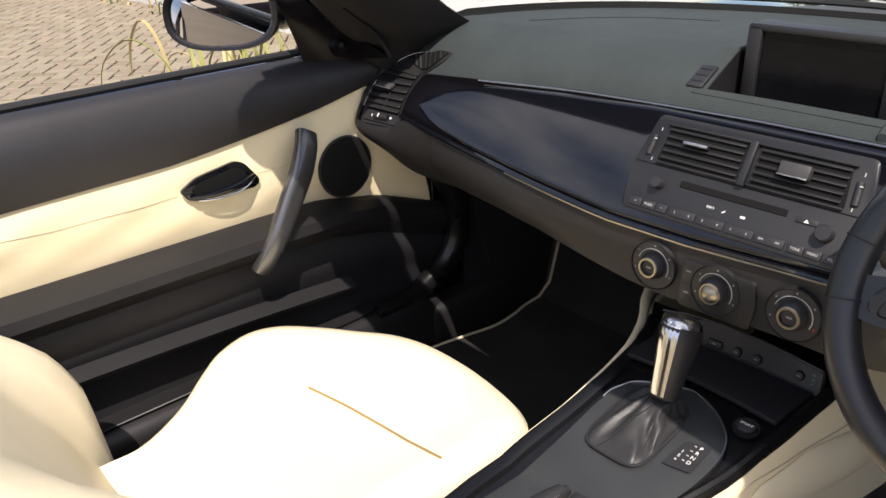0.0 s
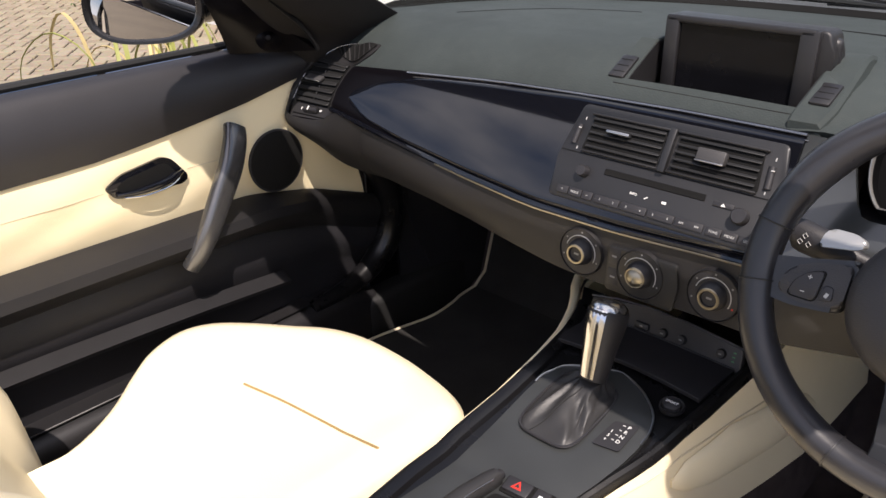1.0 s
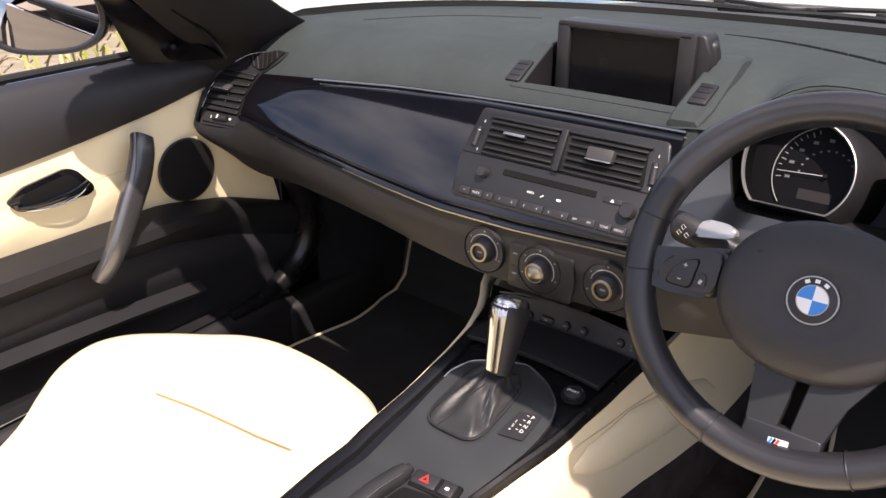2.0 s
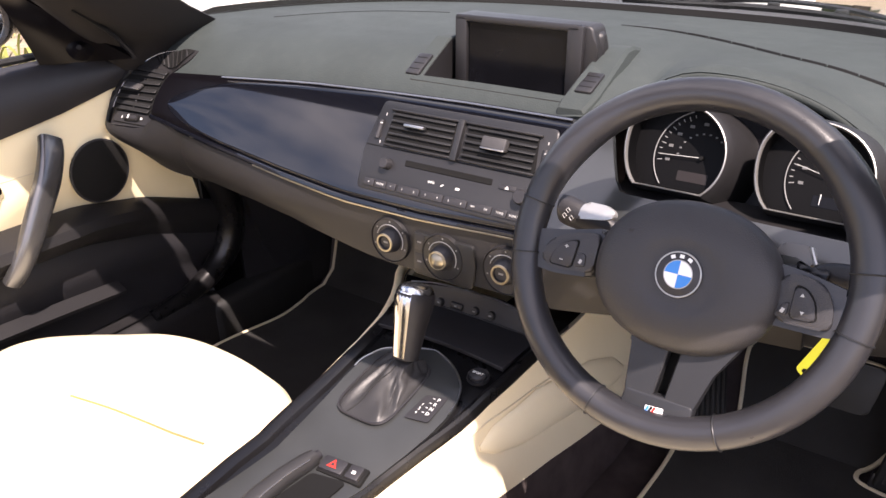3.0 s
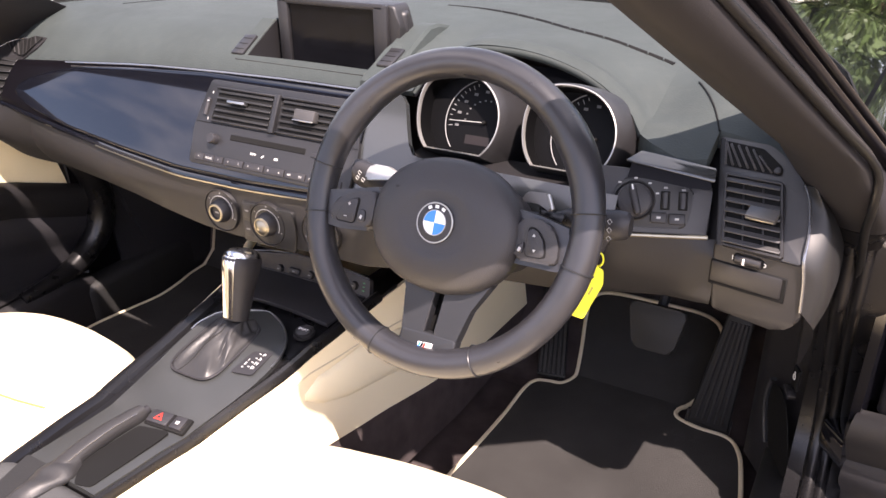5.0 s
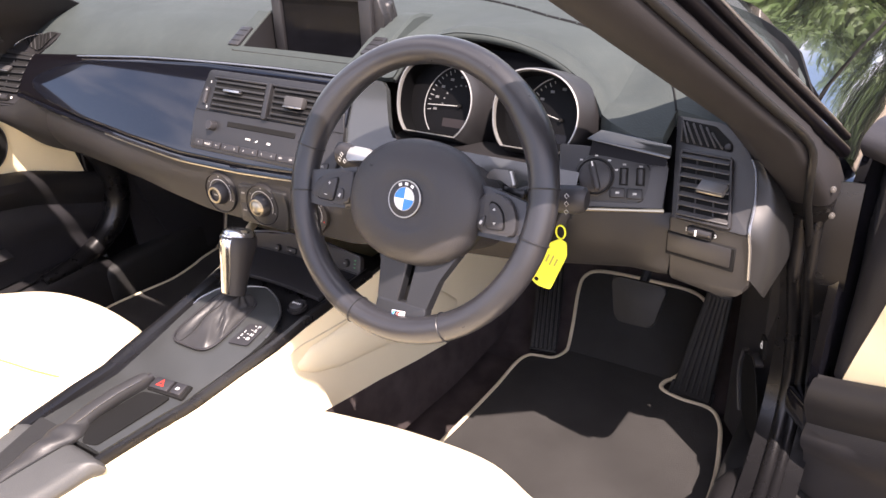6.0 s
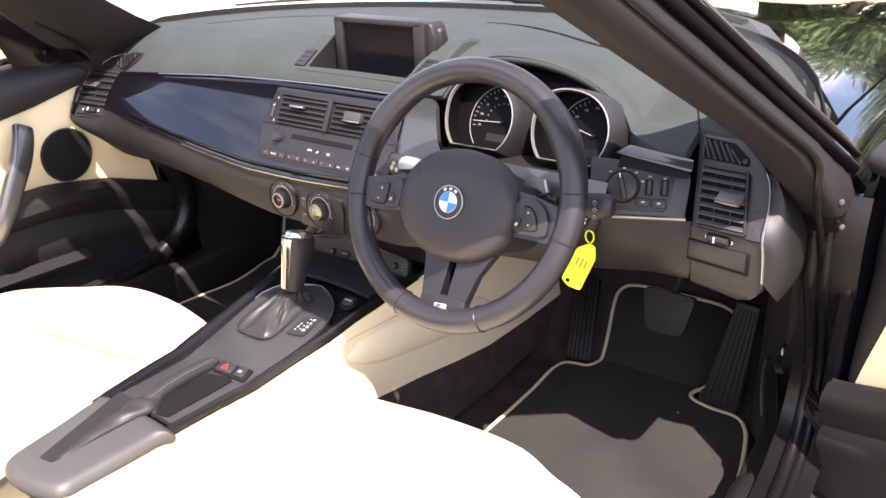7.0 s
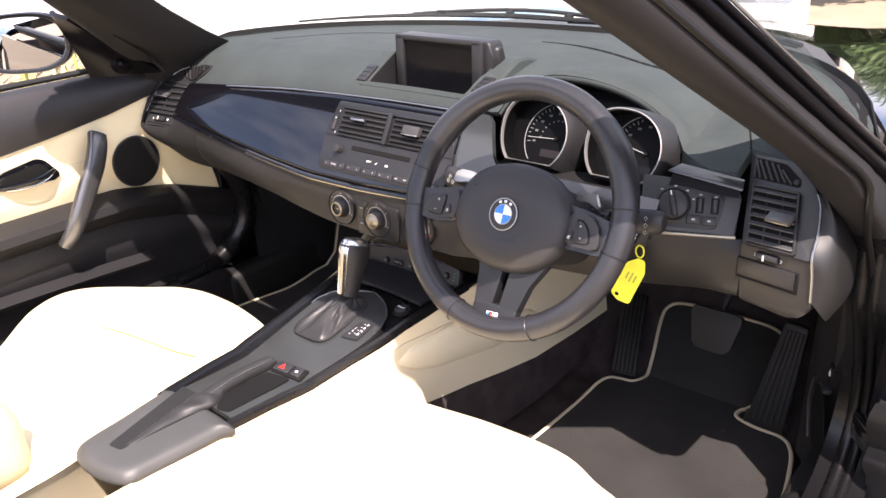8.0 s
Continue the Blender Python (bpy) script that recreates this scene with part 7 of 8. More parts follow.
# ---------------------------------------------------------------- doors
def door_parts(root):
    """The left door, closed, in its own place; the skin is on the far side."""
    y0, y1 = -0.98, 0.165

    def top_pad(u, v):
        y = y0 + (y1 - y0) * u
        low = curve_at([(-0.98, 0.760), (-0.66, 0.762), (-0.40, 0.768), (-0.25, 0.784), (-0.12, 0.802), (-0.01, 0.824), (0.17, 0.85)], y)
        prof = smooth_path([(-0.805, 0, 0.882), (-0.785, 0, 0.889), (-0.762, 0, 0.880), (-0.744, 0, 0.845), (-0.739, 0, 0.805), (-0.748, 0, 0.766)], 3)
        i = min(len(prof) - 1, int(round(v * (len(prof) - 1))))
        p = prof[i]
        z = 0.889 - (0.889 - p.z) * (0.889 - low) / (0.889 - 0.766) if p.z < 0.889 else p.z
        return (p.x, y, z)
    part("door_top", slab(top_pad, 24, 15, -0.012), black_plastic, root, "black grained door top")

    HI = [(-0.98, 0.764), (-0.66, 0.766), (-0.40, 0.772), (-0.25, 0.788), (-0.12, 0.806), (-0.01, 0.828), (0.17, 0.852)]
    LO = [(-0.98, 0.640), (-0.57, 0.634), (-0.25, 0.631), (-0.14, 0.628), (0.0, 0.598), (0.13, 0.548), (0.17, 0.535)]

    def insert_at(y, v):
        hi, lo = curve_at(HI, y), curve_at(LO, y)
        sag = math.sin(math.pi * v)
        wave = 0.0028 * math.sin(9 * y + 5 * v) * sag + 0.0016 * math.sin(31 * y + 11 * v) * sag + 0.0009 * math.sin(57 * y - 9 * v) * sag
        return (-0.755 + 0.010 * sag + wave, y, hi + (lo - hi) * v)

    def insert(u, v):
        end = 0.055 + 0.080 * v
        return insert_at(y0 + (end - y0) * u, v)

    def nose(u, v):
        start = 0.057 + 0.080 * v
        x, y, z = insert_at(start + (y1 - start) * u, v)
        return (x - 0.004 - 0.045 * u ** 3, y, z)
    part("front_trim", slab(nose, 6, 12, -0.01), black_plastic, root, "black front edge of the door lining")
    part("end_panel", prism(round_outline([(-0.855, 0.40), (-0.775, 0.36), (-0.745, 0.50), (-0.752, 0.80), (-0.775, 0.868), (-0.855, 0.868)], 0.02, 4), 0.012, 0.004, 2, basis((0, 0.158, 0), (1, 0, 0), (0, 0, 1), (0, -1, 0)) @ Matrix.Translation((0, 0, -0.016))), car_paint, root, "painted front end of the door")
    part("door_insert", slab(insert, 40, 16, -0.012), cream_vinyl, root, "cream stitched door insert")
    def sewn(ya, yb, n):
        line = []
        for k in range(n):
            y = ya + (yb - ya) * k / (n - 1)
            z = curve_at([(-0.98, 0.740), (-0.67, 0.725), (-0.60, 0.718), (-0.40, 0.715), (-0.25, 0.718), (-0.15, 0.716)], y)
            hi, lo = curve_at(HI, y), curve_at(LO, y)
            x = insert_at(y, (hi - z) / (hi - lo))[0]
            line.append(Vector((x + 0.0006, y, z)))
        return tube(line, 0.0005, 5)
    part("stitch_line", sewn(-0.97, -0.402, 40), cream_trim, root)
    part("stitch_line", sewn(-0.258, -0.145, 12), cream_trim, root)

    def ledge(u, v):
        y = y0 + (y1 - y0) * u
        lo = curve_at(LO, y)
        front = max(0.0, min(1.0, (y + 0.16) / 0.2))
        out = 0.040 * (1 - front)
        prof = [(-0.752, 0.004), (-0.742 + 0.3 * out, 0.0), (-0.735 + out, -0.012), (-0.731 + out, -0.030), (-0.738 + out * 0.8, -0.052), (-0.748, -0.075)]
        i = min(5, int(round(v * 5)))
        return (prof[i][0], y, lo + prof[i][1])
    part("arm_ledge", slab(ledge, 40, 5, -0.01), lower_skin, root, "dark grey armrest ledge")

    def lower(u, v):
        y = y0 + (y1 - y0) * u
        lo = curve_at(LO, y)
        z = lo - 0.070 - v * (lo - 0.070 - 0.33)
        return (-0.752 + 0.014 * math.sin(math.pi * min(1, 2.2 * v)) - 0.012 * v, y, z)
    part("door_lower", slab(lower, 24, 12, -0.015), black_plastic, root, "black lower door panel")
    part("lower_rib", slab(lambda u, v: (-0.742 + 0.026 * v, y0 + 0.02 + 0.86 * u, 0.492 - 0.036 * u * u - 0.014 * v), 24, 3, 0.010), dark_plastic, root, "raised rib on the lower panel")
    part("door_skin", slab(lambda u, v: (-0.835 - 0.045 * math.sin(math.pi * (0.15 + 0.6 * v)), y0 + (y1 - y0) * u, 0.875 - 0.60 * v), 12, 10, 0.012), car_paint, root, "glossy black outer skin")
    part("door_core", rbox(0.06, 1.10, 0.46, 0.01, 1, Matrix.Translation((-0.795, -0.40, 0.60))), black_plastic, root)
    part("window_seal", tube([Vector((-0.806, y0, 0.890)), Vector((-0.806, -0.4, 0.893)), Vector((-0.806, -0.10, 0.893))], 0.007, 8), rubber, root, "black rubber window seal")
    # speaker
    SPK = basis((-0.737, -0.084, 0.6855), (0, 1, 0), (0, 0, 1), (1, 0, 0))
    spk = part("speaker", lathe([(0.0, 0.004), (0.040, 0.004), (0.050, 0.003), (0.0565, 0.0015), (0.058, -0.004)], 48, SPK), deep_black, root, "round black speaker grille")
    part("speaker_ring", tube([SPK @ Vector((0.0575 * math.cos(a), 0.0575 * math.sin(a), 0.0)) for a in (2 * math.pi * k / 48 for k in range(48))], 0.0022, 6, closed=True), black_plastic, spk)
    # door release
    hand = [(-0.404, 0.724), (-0.374, 0.741), (-0.302, 0.752), (-0.286, 0.745), (-0.259, 0.708), (-0.268, 0.697), (-0.388, 0.703)]
    HM = basis((-0.7435, 0, 0), (0, 1, 0), (0, 0, 1), (1, 0, 0))
    cup = part("release_cup", prism(round_outline(hand, 0.008, 4), 0.005, 0.002, 2, HM), gloss_black, root, "glossy black handle cup")
    inner = [(-0.386, 0.723), (-0.368, 0.732), (-0.304, 0.742), (-0.294, 0.738), (-0.275, 0.711), (-0.280, 0.706), (-0.378, 0.711)]
    part("cup_floor", prism(round_outline(inner, 0.006, 3), 0.0006, 0, 1, HM @ Matrix.Translation((0, 0, 0.0052))), deep_black, cup)
    part("release_lever", tube(smooth_path([(-0.735, -0.388, 0.711), (-0.731, -0.350, 0.709), (-0.729, -0.305, 0.713), (-0.735, -0.272, 0.720)], 5), [0.003 + 0.006 * math.sin(math.pi * min(1.0, (k + 1) / 13) * 0.5) - 0.0045 * max(0, k - 12) / 3 for k in range(16)], 10, squash=0.8), gloss_black, cup, "black release lever with a bright lower edge")
    part("bright_edge", tube(smooth_path([(-0.731, -0.378, 0.7055), (-0.7255, -0.345, 0.7015), (-0.7235, -0.305, 0.7050), (-0.729, -0.282, 0.712)], 5), 0.0016, 8), chrome, cup)
    # pull handle
    path = smooth_path([(-0.728, -0.166, 0.772), (-0.714, -0.178, 0.752), (-0.702, -0.200, 0.715), (-0.696, -0.228, 0.675), (-0.690, -0.262, 0.625), (-0.692, -0.290, 0.585), (-0.700, -0.306, 0.562)], 5)
    rings = []
    n = len(path)
    for i, p in enumerate(path):
        d = (path[min(n - 1, i + 1)] - path[max(0, i - 1)]).normalized()
        side_v = d.cross(Vector((1, 0, 0))).normalized()
        out_v = side_v.cross(d).normalized()
        w = 0.021 - 0.006 * i / (n - 1) + 0.003 * math.sin(math.pi * i / (n - 1))
        h = 0.011 + 0.003 * math.sin(math.pi * i / (n - 1))
        rings.append([p + side_v * w * math.copysign(abs(math.cos(a)) ** 0.7, math.cos(a)) + out_v * h * math.copysign(abs(math.sin(a)) ** 0.7, math.sin(a)) for a in (2 * math.pi * k / 24 for k in range(24))])
    part("pull_handle", loft(rings), pull_satin, root, "satin black pull handle")
    # small screws and a map light in the lower panel
    part("screw", lathe([(0, 0.006), (0.004, 0.005), (0.005, 0.002), (0.009, 0.001), (0.010, -0.004)], 16, basis((-0.735, -0.095, 0.588), (0, 1, 0), (0, 0, 1), (1, 0, 0))), satin_metal, root)


door_left = thing("passenger_door", "closed door with cream insert, black top and speaker", "car door", "pair of doors", at=(-0.80, 0.18, 0.33))
door_parts(door_left)
# sail panel with its small round cap at the front of the window
def sail_point(u, v):
    rear = Vector((-0.776, -0.128 - 0.045 * u, 0.884 + 0.150 * u))
    seal_at = Vector((-0.704, 0.006 - 0.186 * u, 0.884 + 0.142 * u))
    p = rear.lerp(seal_at, v)
    dip = math.sin(math.pi * v)
    return p + Vector((-0.010 * dip, -0.004 * dip, 0))


sail = part("sail_panel", slab(sail_point, 14, 14, 0.01), edge_black, door_left, "dark corner panel below the mirror")
cap_z = Vector((0.80, -0.58, 0.15)).normalized()
cap_x = Vector((0.58, 0.80, 0)).normalized()
part("tweeter_cap", lathe([(0, 0.0150), (0.004, 0.0148), (0.006, 0.0130), (0.009, 0.0085), (0.013, 0.0040), (0.018, 0.0010), (0.023, -0.004)], 32, basis(Vector((-0.729, -0.075, 0.909)) + cap_z * 0.003, cap_x, cap_z.cross(cap_x), cap_z)), edge_black, sail, "small black tweeter cone")
corner = [(-0.629, -0.134, 0.986), (-0.645, -0.092, 0.9595), (-0.652, -0.0695, 0.9445), (-0.668, -0.0395, 0.9215), (-0.691, -0.0055, 0.8905), (-0.697, 0.003, 0.879)]
part("corner_seal", tube(smooth_path([Vector(p) for p in corner], 4), [0.0012 + 0.0028 * min(1.0, k / 6) for k in range(21)], 8), rail_black, sail, "glossy black seal of the corner panel")


def mirrored_copy(src_root, name, label, hinge, angle):
    """The other door: the same parts mirrored and swung open about its hinge."""
    root = thing(name, label, "car door", "pair of doors", at=(hinge[0], hinge[1], 0.33))
    swing = Matrix.Translation((*hinge, 0)) @ pose(0, 0, 0, 0, 0, angle) @ Matrix.Translation((-hinge[0], -hinge[1], 0))
    flip = Matrix.Diagonal((-1, 1, 1, 1))

    def clone(o, parent):
        data = o.data.copy()
        data.transform(swing @ flip)
        data.flip_normals()
        c = hang(new(o.name.split(".")[0], data), parent)
        tagged(c, o.get("label", ""))
        for k in o.children:
            clone(k, c)
    for o in src_root.children:
        if o.name.split(".")[0] != "sail_panel":
            clone(o, root)
    return root


door_right = mirrored_copy(door_left, "driver_door", "open driver door with cream insert and black lower panel", (0.825, 0.18), 65)
for z, r in ((0.78, 0.012), (0.45, 0.012)):
    part("hinge", rbox(0.05, 0.06, 0.045, 0.008, 2, Matrix.Translation((0.805, 0.155, z)) @ pose(0, 0, 0, 0, 0, 40)), car_paint, door_right, "door hinge")
part("hinge_bracket", rbox(0.034, 0.020, 0.034, 0.005, 2, Matrix.Translation((0.800, 0.205, 0.504)) @ pose(0, 0, 0, 0, 0, 12)), rail_black, door_right, "black hinge bracket")
part("bolt", lathe([(0, 0.006), (0.004, 0.006), (0.0065, 0.004), (0.007, 0.0)], 12, basis((0.7963, 0.193, 0.508), (1, 0, 0), (0, 0, 1), (0, -1, 0))), satin_metal, door_right, "bright hinge bolt")
part("hinge_leaf", prism(round_outline([(-0.016, -0.018), (0.013, -0.022), (0.016, 0.016), (-0.014, 0.018)], 0.005, 3), 0.006, 0.0015, 2, basis((0.807, 0.196, 0.464), (1, 0, 0), (0, 0, 1), (0, -1, 0))), dark_plastic, door_right, "dark hinge leaf")

# ---------------------------------------------------------------- left mirror
mirror = thing("wing_mirror", "black oval wing mirror showing the driveway", "wing mirror", at=(-0.95, 0.0, 0.9))
MI = basis((-0.985, -0.165, 0.948), Vector((0.768, 0.64, 0)).normalized(), (0, 0, 1), Vector((0.64, -0.768, 0)).normalized())


def oval(q, z, n=40):
    out = []
    for k in range(n):
        a = 2 * math.pi * k / n
        c, s = math.cos(a), math.sin(a)
        out.append(MI @ Vector((q * 0.116 * math.copysign(abs(c) ** 0.75, c), q * 0.068 * math.copysign(abs(s) ** 0.8, s) + 0.006 * c, z)))
    return out


part("housing", loft([oval(0.25, -0.085), oval(0.6, -0.075), oval(0.85, -0.05), oval(0.98, -0.02), oval(1.0, 0.0), oval(0.97, 0.007), oval(0.90, 0.006), oval(0.855, 0.001), oval(0.845, -0.006)], True, True), rail_black, mirror, "glossy black mirror shell")
part("mirror_glass", loft([oval(0.85, -0.004), oval(0.85, 0.0005)]), mirror_glass, mirror, "mirror glass")
part("mirror_foot", tube(smooth_path([(-0.800, -0.030, 0.930), (-0.86, -0.035, 0.945), (-0.92, -0.050, 0.950), (-0.975, -0.075, 0.950)], 4), [0.030] * 4 + [0.034] * 5 + [0.040] * 4, 14), car_paint, mirror, "black foot joining the mirror to the door")

# ---------------------------------------------------------------- mats and pedals
def floor_z(y):
    return 0.232 + 0.8 * max(0, y - 0.40)


def toe_z(y):
    """The passenger's toe board climbs more steeply."""
    return floor_z(y) + 3.0 * max(0, y - 0.435)


def floor_mat(outline, label, group, floor_z=floor_z):
    """A carpet mat laid on the floor, following the toe board, with sewn cream binding."""
    root = thing("floor_mat", label, "floor mat", group, at=(sum(p[0] for p in outline) / len(outline), 0.1, 0.236))
    loop = smooth_path([(x, y, 0) for x, y in outline], 5, True)
    bm = bmesh.new()
    face_v = [bm.verts.new((p.x, p.y, 0)) for p in loop]
    bm.faces.new(face_v)
    for y in [-0.4 + 0.05 * k for k in range(22)] + [0.435, 0.47]:
        bmesh.ops.bisect_plane(bm, geom=bm.verts[:] + bm.edges[:] + bm.faces[:], plane_co=(0, y, 0), plane_no=(0, 1, 0))
    bmesh.ops.triangulate(bm, faces=bm.faces[:])
    ex = bmesh.ops.extrude_face_region(bm, geom=bm.faces[:])
    up = {v for v in ex["geom"] if isinstance(v, bmesh.types.BMVert)}
    for v in bm.verts:
        v.co.z = floor_z(v.co.y) + (0.010 if v in up else 0.003)
    part("mat_top", bm, mat_carpet, root)
    part("binding", tube([Vector((p.x, p.y, floor_z(p.y) + 0.009)) for p in loop], 0.0042, 7, closed=True), cream_trim, root, "cream sewn binding")
    return root


DRIVER_MAT = [(0.235, -0.20), (0.245, 0.00), (0.252, 0.10), (0.258, 0.22), (0.258, 0.31), (0.268, 0.345), (0.290, 0.355), (0.316, 0.362), (0.330, 0.395), (0.324, 0.440), (0.310, 0.500), (0.312, 0.530), (0.345, 0.545), (0.45, 0.548), (0.540, 0.545), (0.575, 0.52), (0.585, 0.46), (0.560, 0.415), (0.538, 0.392), (0.540, 0.365), (0.580, 0.352), (0.630, 0.350), (0.655, 0.325), (0.672, 0.27), (0.690, 0.15), (0.690, -0.05), (0.66, -0.20)]
PASSENGER_MAT = [(-0.67, -0.15), (-0.688, 0.02), (-0.690, 0.075), (-0.676, 0.15), (-0.660, 0.23), (-0.666, 0.30), (-0.676, 0.345), (-0.680, 0.41), (-0.676, 0.45), (-0.672, 0.475), (-0.664, 0.495), (-0.62, 0.502), (-0.40, 0.502), (-0.26, 0.495), (-0.225, 0.45), (-0.215, 0.25), (-0.205, 0.0), (-0.20, -0.15)]
floor_mat(DRIVER_MAT, "charcoal carpet mat with cream binding under the pedals", "floor mats")
floor_mat(PASSENGER_MAT, "charcoal carpet mat with cream binding in the passenger footwell", "floor mats", toe_z)
part("toe_board", slab(lambda u, v: (-0.715 + 0.52 * u, 0.40 + 0.125 * v, toe_z(0.40 + 0.125 * v) - 0.004), 8, 20, 0.01), carpet, body, "black carpet on the toe board")

# toe boards
for x0, x1 in ((0.16, 0.69), (-0.69, -0.18)):
    part("toe_board", slab(lambda u, v, a=x0, b=x1: (a + (b - a) * u, 0.36 + 0.42 * v, floor_z(0.36 + 0.42 * v) - 0.006), 6, 10, 0.02), carpet, body, "black carpeted toe board")

rest = thing("foot_rest", "ribbed black rubber foot rest on the toe board", "foot rest", at=(0.27, 0.36, 0.24))
A, B = Vector((0.292, 0.364, 0.246)), Vector((0.232, 0.535, 0.352))
up_v = (B - A).normalized()
ac = Vector((0.96, 0.20, 0.0)).normalized()
FR = basis((A + B) / 2, ac, up_v, ac.cross(up_v))
part("pad", rbox(0.056, (B - A).length, 0.012, 0.004, 2, FR), rubber, rest)
for k in range(6):
    part("rib", rbox(0.0045, (B - A).length - 0.01, 0.006, 0.0018, 1, FR @ Matrix.Translation((-0.0225 + 0.009 * k, 0, 0.008))), slat_grey, rest)

pedal = thing("brake_pedal", "wide black rubber brake pedal", "pedal", at=(0.495, 0.33, 0.42))
BP = basis((0.495, 0.318, 0.452), (1, 0, 0), (0, 0.35, 0.937), (0, -0.937, 0.35))
part("pad", prism(round_outline([(-0.032, -0.042), (0.036, -0.042), (0.050, 0.036), (-0.050, 0.036)], 0.012, 4), 0.014, 0.004, 3, BP), rubber, pedal)
part("arm", tube([BP @ Vector((0, 0.01, -0.002)), Vector((0.50, 0.42, 0.55)), Vector((0.50, 0.45, 0.66))], 0.009, 8), black_plastic, pedal)

gas = thing("accelerator_pedal", "tall ribbed black accelerator pedal hinged at the floor", "pedal", at=(0.597, 0.365, 0.238))
GB, GT = Vector((0.594, 0.366, 0.246)), Vector((0.616, 0.412, 0.458))
gy = (GT - GB).normalized()
gx = Vector((0.985, 0.10, -0.10))
gx = (gx - gy * gx.dot(gy)).normalized()
GM = basis(GB, gx, gy, gx.cross(gy))
gl = (GT - GB).length
part("pad", prism(round_outline([(-0.036, 0.0), (0.036, 0.0), (0.022, gl), (-0.022, gl)], 0.006, 3), 0.016, 0.004, 3, GM), rubber, gas)
for k in range(5):
    x = -0.022 + 0.011 * k
    part("rib", tube([GM @ Vector((x, 0.012, 0.016)), GM @ Vector((x * 0.62, gl - 0.012, 0.016))], 0.0028, 6), black_plastic, gas)
part("foot", rbox(0.080, 0.030, 0.012, 0.004, 2, GM @ Matrix.Translation((0, 0.004, -0.002))), black_plastic, gas)
release = thing("bonnet_release", "small black release lever on the footwell side", "lever", at=(0.727, 0.196, 0.47))
KP = basis((0.724, 0.190, 0.0), (0.43, -0.903, 0), (0, 0, 1), (-0.903, -0.43, 0))
part("plate", rbox(0.020, 0.034, 0.005, 0.002, 2, KP @ Matrix.Translation((0.0, 0.506, -0.002))), deep_black, release)
part("symbol", tube([KP @ Vector((0.0038 * math.cos(a), 0.508 + 0.0042 * math.sin(a), 0.0012)) for a in (2 * math.pi * k / 14 for k in range(14))], 0.0007, 5, closed=True), white_ink, release)
part("symbol", rbox(0.003, 0.0035, 0.0006, 0, 1, KP @ Matrix.Translation((0.0, 0.5145, 0.001))), white_ink, release)
part("grip", rbox(0.024, 0.009, 0.014, 0.003, 2, KP @ Matrix.Translation((-0.003, 0.480, 0.002)) @ pose(0, 0, 0, 0, 0, -18)), dark_plastic, release)
# the pocket has no depth; a black sheet paints its shade
pocket = part("side_pocket", prism(round_outline([(-0.020, 0.350), (0.052, 0.350), (0.062, 0.375), (0.030, 0.432), (0.012, 0.452), (-0.016, 0.462), (-0.050, 0.445), (-0.056, 0.410)], 0.008, 3), 0.0012, 0, 1, KP @ Matrix.Translation((-0.02, 0, 0.0002))), deep_black, body, "black sheet as the shade of a pocket in the footwell side")
part("pocket_rim", tube(smooth_path([KP @ Vector(q) for q in ((-0.066, 0.456, 0.002), (-0.074, 0.430, 0.003), (-0.070, 0.395, 0.003), (-0.046, 0.352, 0.002))], 4), 0.0060, 8, squash=0.6), satin_grey, pocket)

# ---------------------------------------------------------------- planting
random.seed(11)
strap = thing("strap_leaf_plant", "yellow green plant with long drooping strap leaves", "plant", at=(-2.85, 0.70, 0.0))


def blade(base, heading, reach, height, drop, width):
    """One long leaf that rises, arches over and hangs, with a folded middle."""
    d = Vector((math.cos(heading), math.sin(heading), 0))
    side = Vector((-d.y, d.x, 0))
    spine = smooth_path([base, base + d * reach * 0.18 + Vector((0, 0, height * 0.75)), base + d * reach * 0.55 + Vector((0, 0, height)), base + d * reach * 0.9 + Vector((0, 0, height * 0.86)), base + d * reach + Vector((0, 0, height - drop))], 4)
    n = len(spine) - 1
    rings = []
    for i, p in enumerate(spine):
        w = width * (0.35 + 0.65 * math.sin(math.pi * min(1.0, 0.15 + 0.85 * i / n)) ** 0.7)
        rings.append([p + side * w, p + Vector((0, 0, -0.0015)), p - side * w, p - side * w * 0.1 + Vector((0, 0, -0.004 - 0.25 * w))])
    return loft(rings)


for k in range(17):
    root_at = Vector((-2.56 + random.uniform(-0.24, 0.24), 0.74 + random.uniform(-0.34, 0.30), 0.0))
    leaf = blade(root_at, math.pi + random.uniform(-0.7, 0.7), random.uniform(0.15, 0.42), random.uniform(0.50, 0.72), random.uniform(0.16, 0.34), random.uniform(0.005, 0.010))
    part("leaf", leaf, reed if k % 3 else straw, strap)

weeds = thing("weed_tuft", "low green weeds along the foot of the wall", "plant", at=(-7.2, 2.45, 0.0))
for k in range(60):
    p = Vector((random.uniform(-9.0, -5.4), random.uniform(2.30, 2.52), 0.0))
    part("leaf", blade(p, random.uniform(0, 2 * math.pi), random.uniform(0.04, 0.12), random.uniform(0.05, 0.20), random.uniform(0.01, 0.05), random.uniform(0.006, 0.014)), leaf_green if k % 2 else straw, weeds)


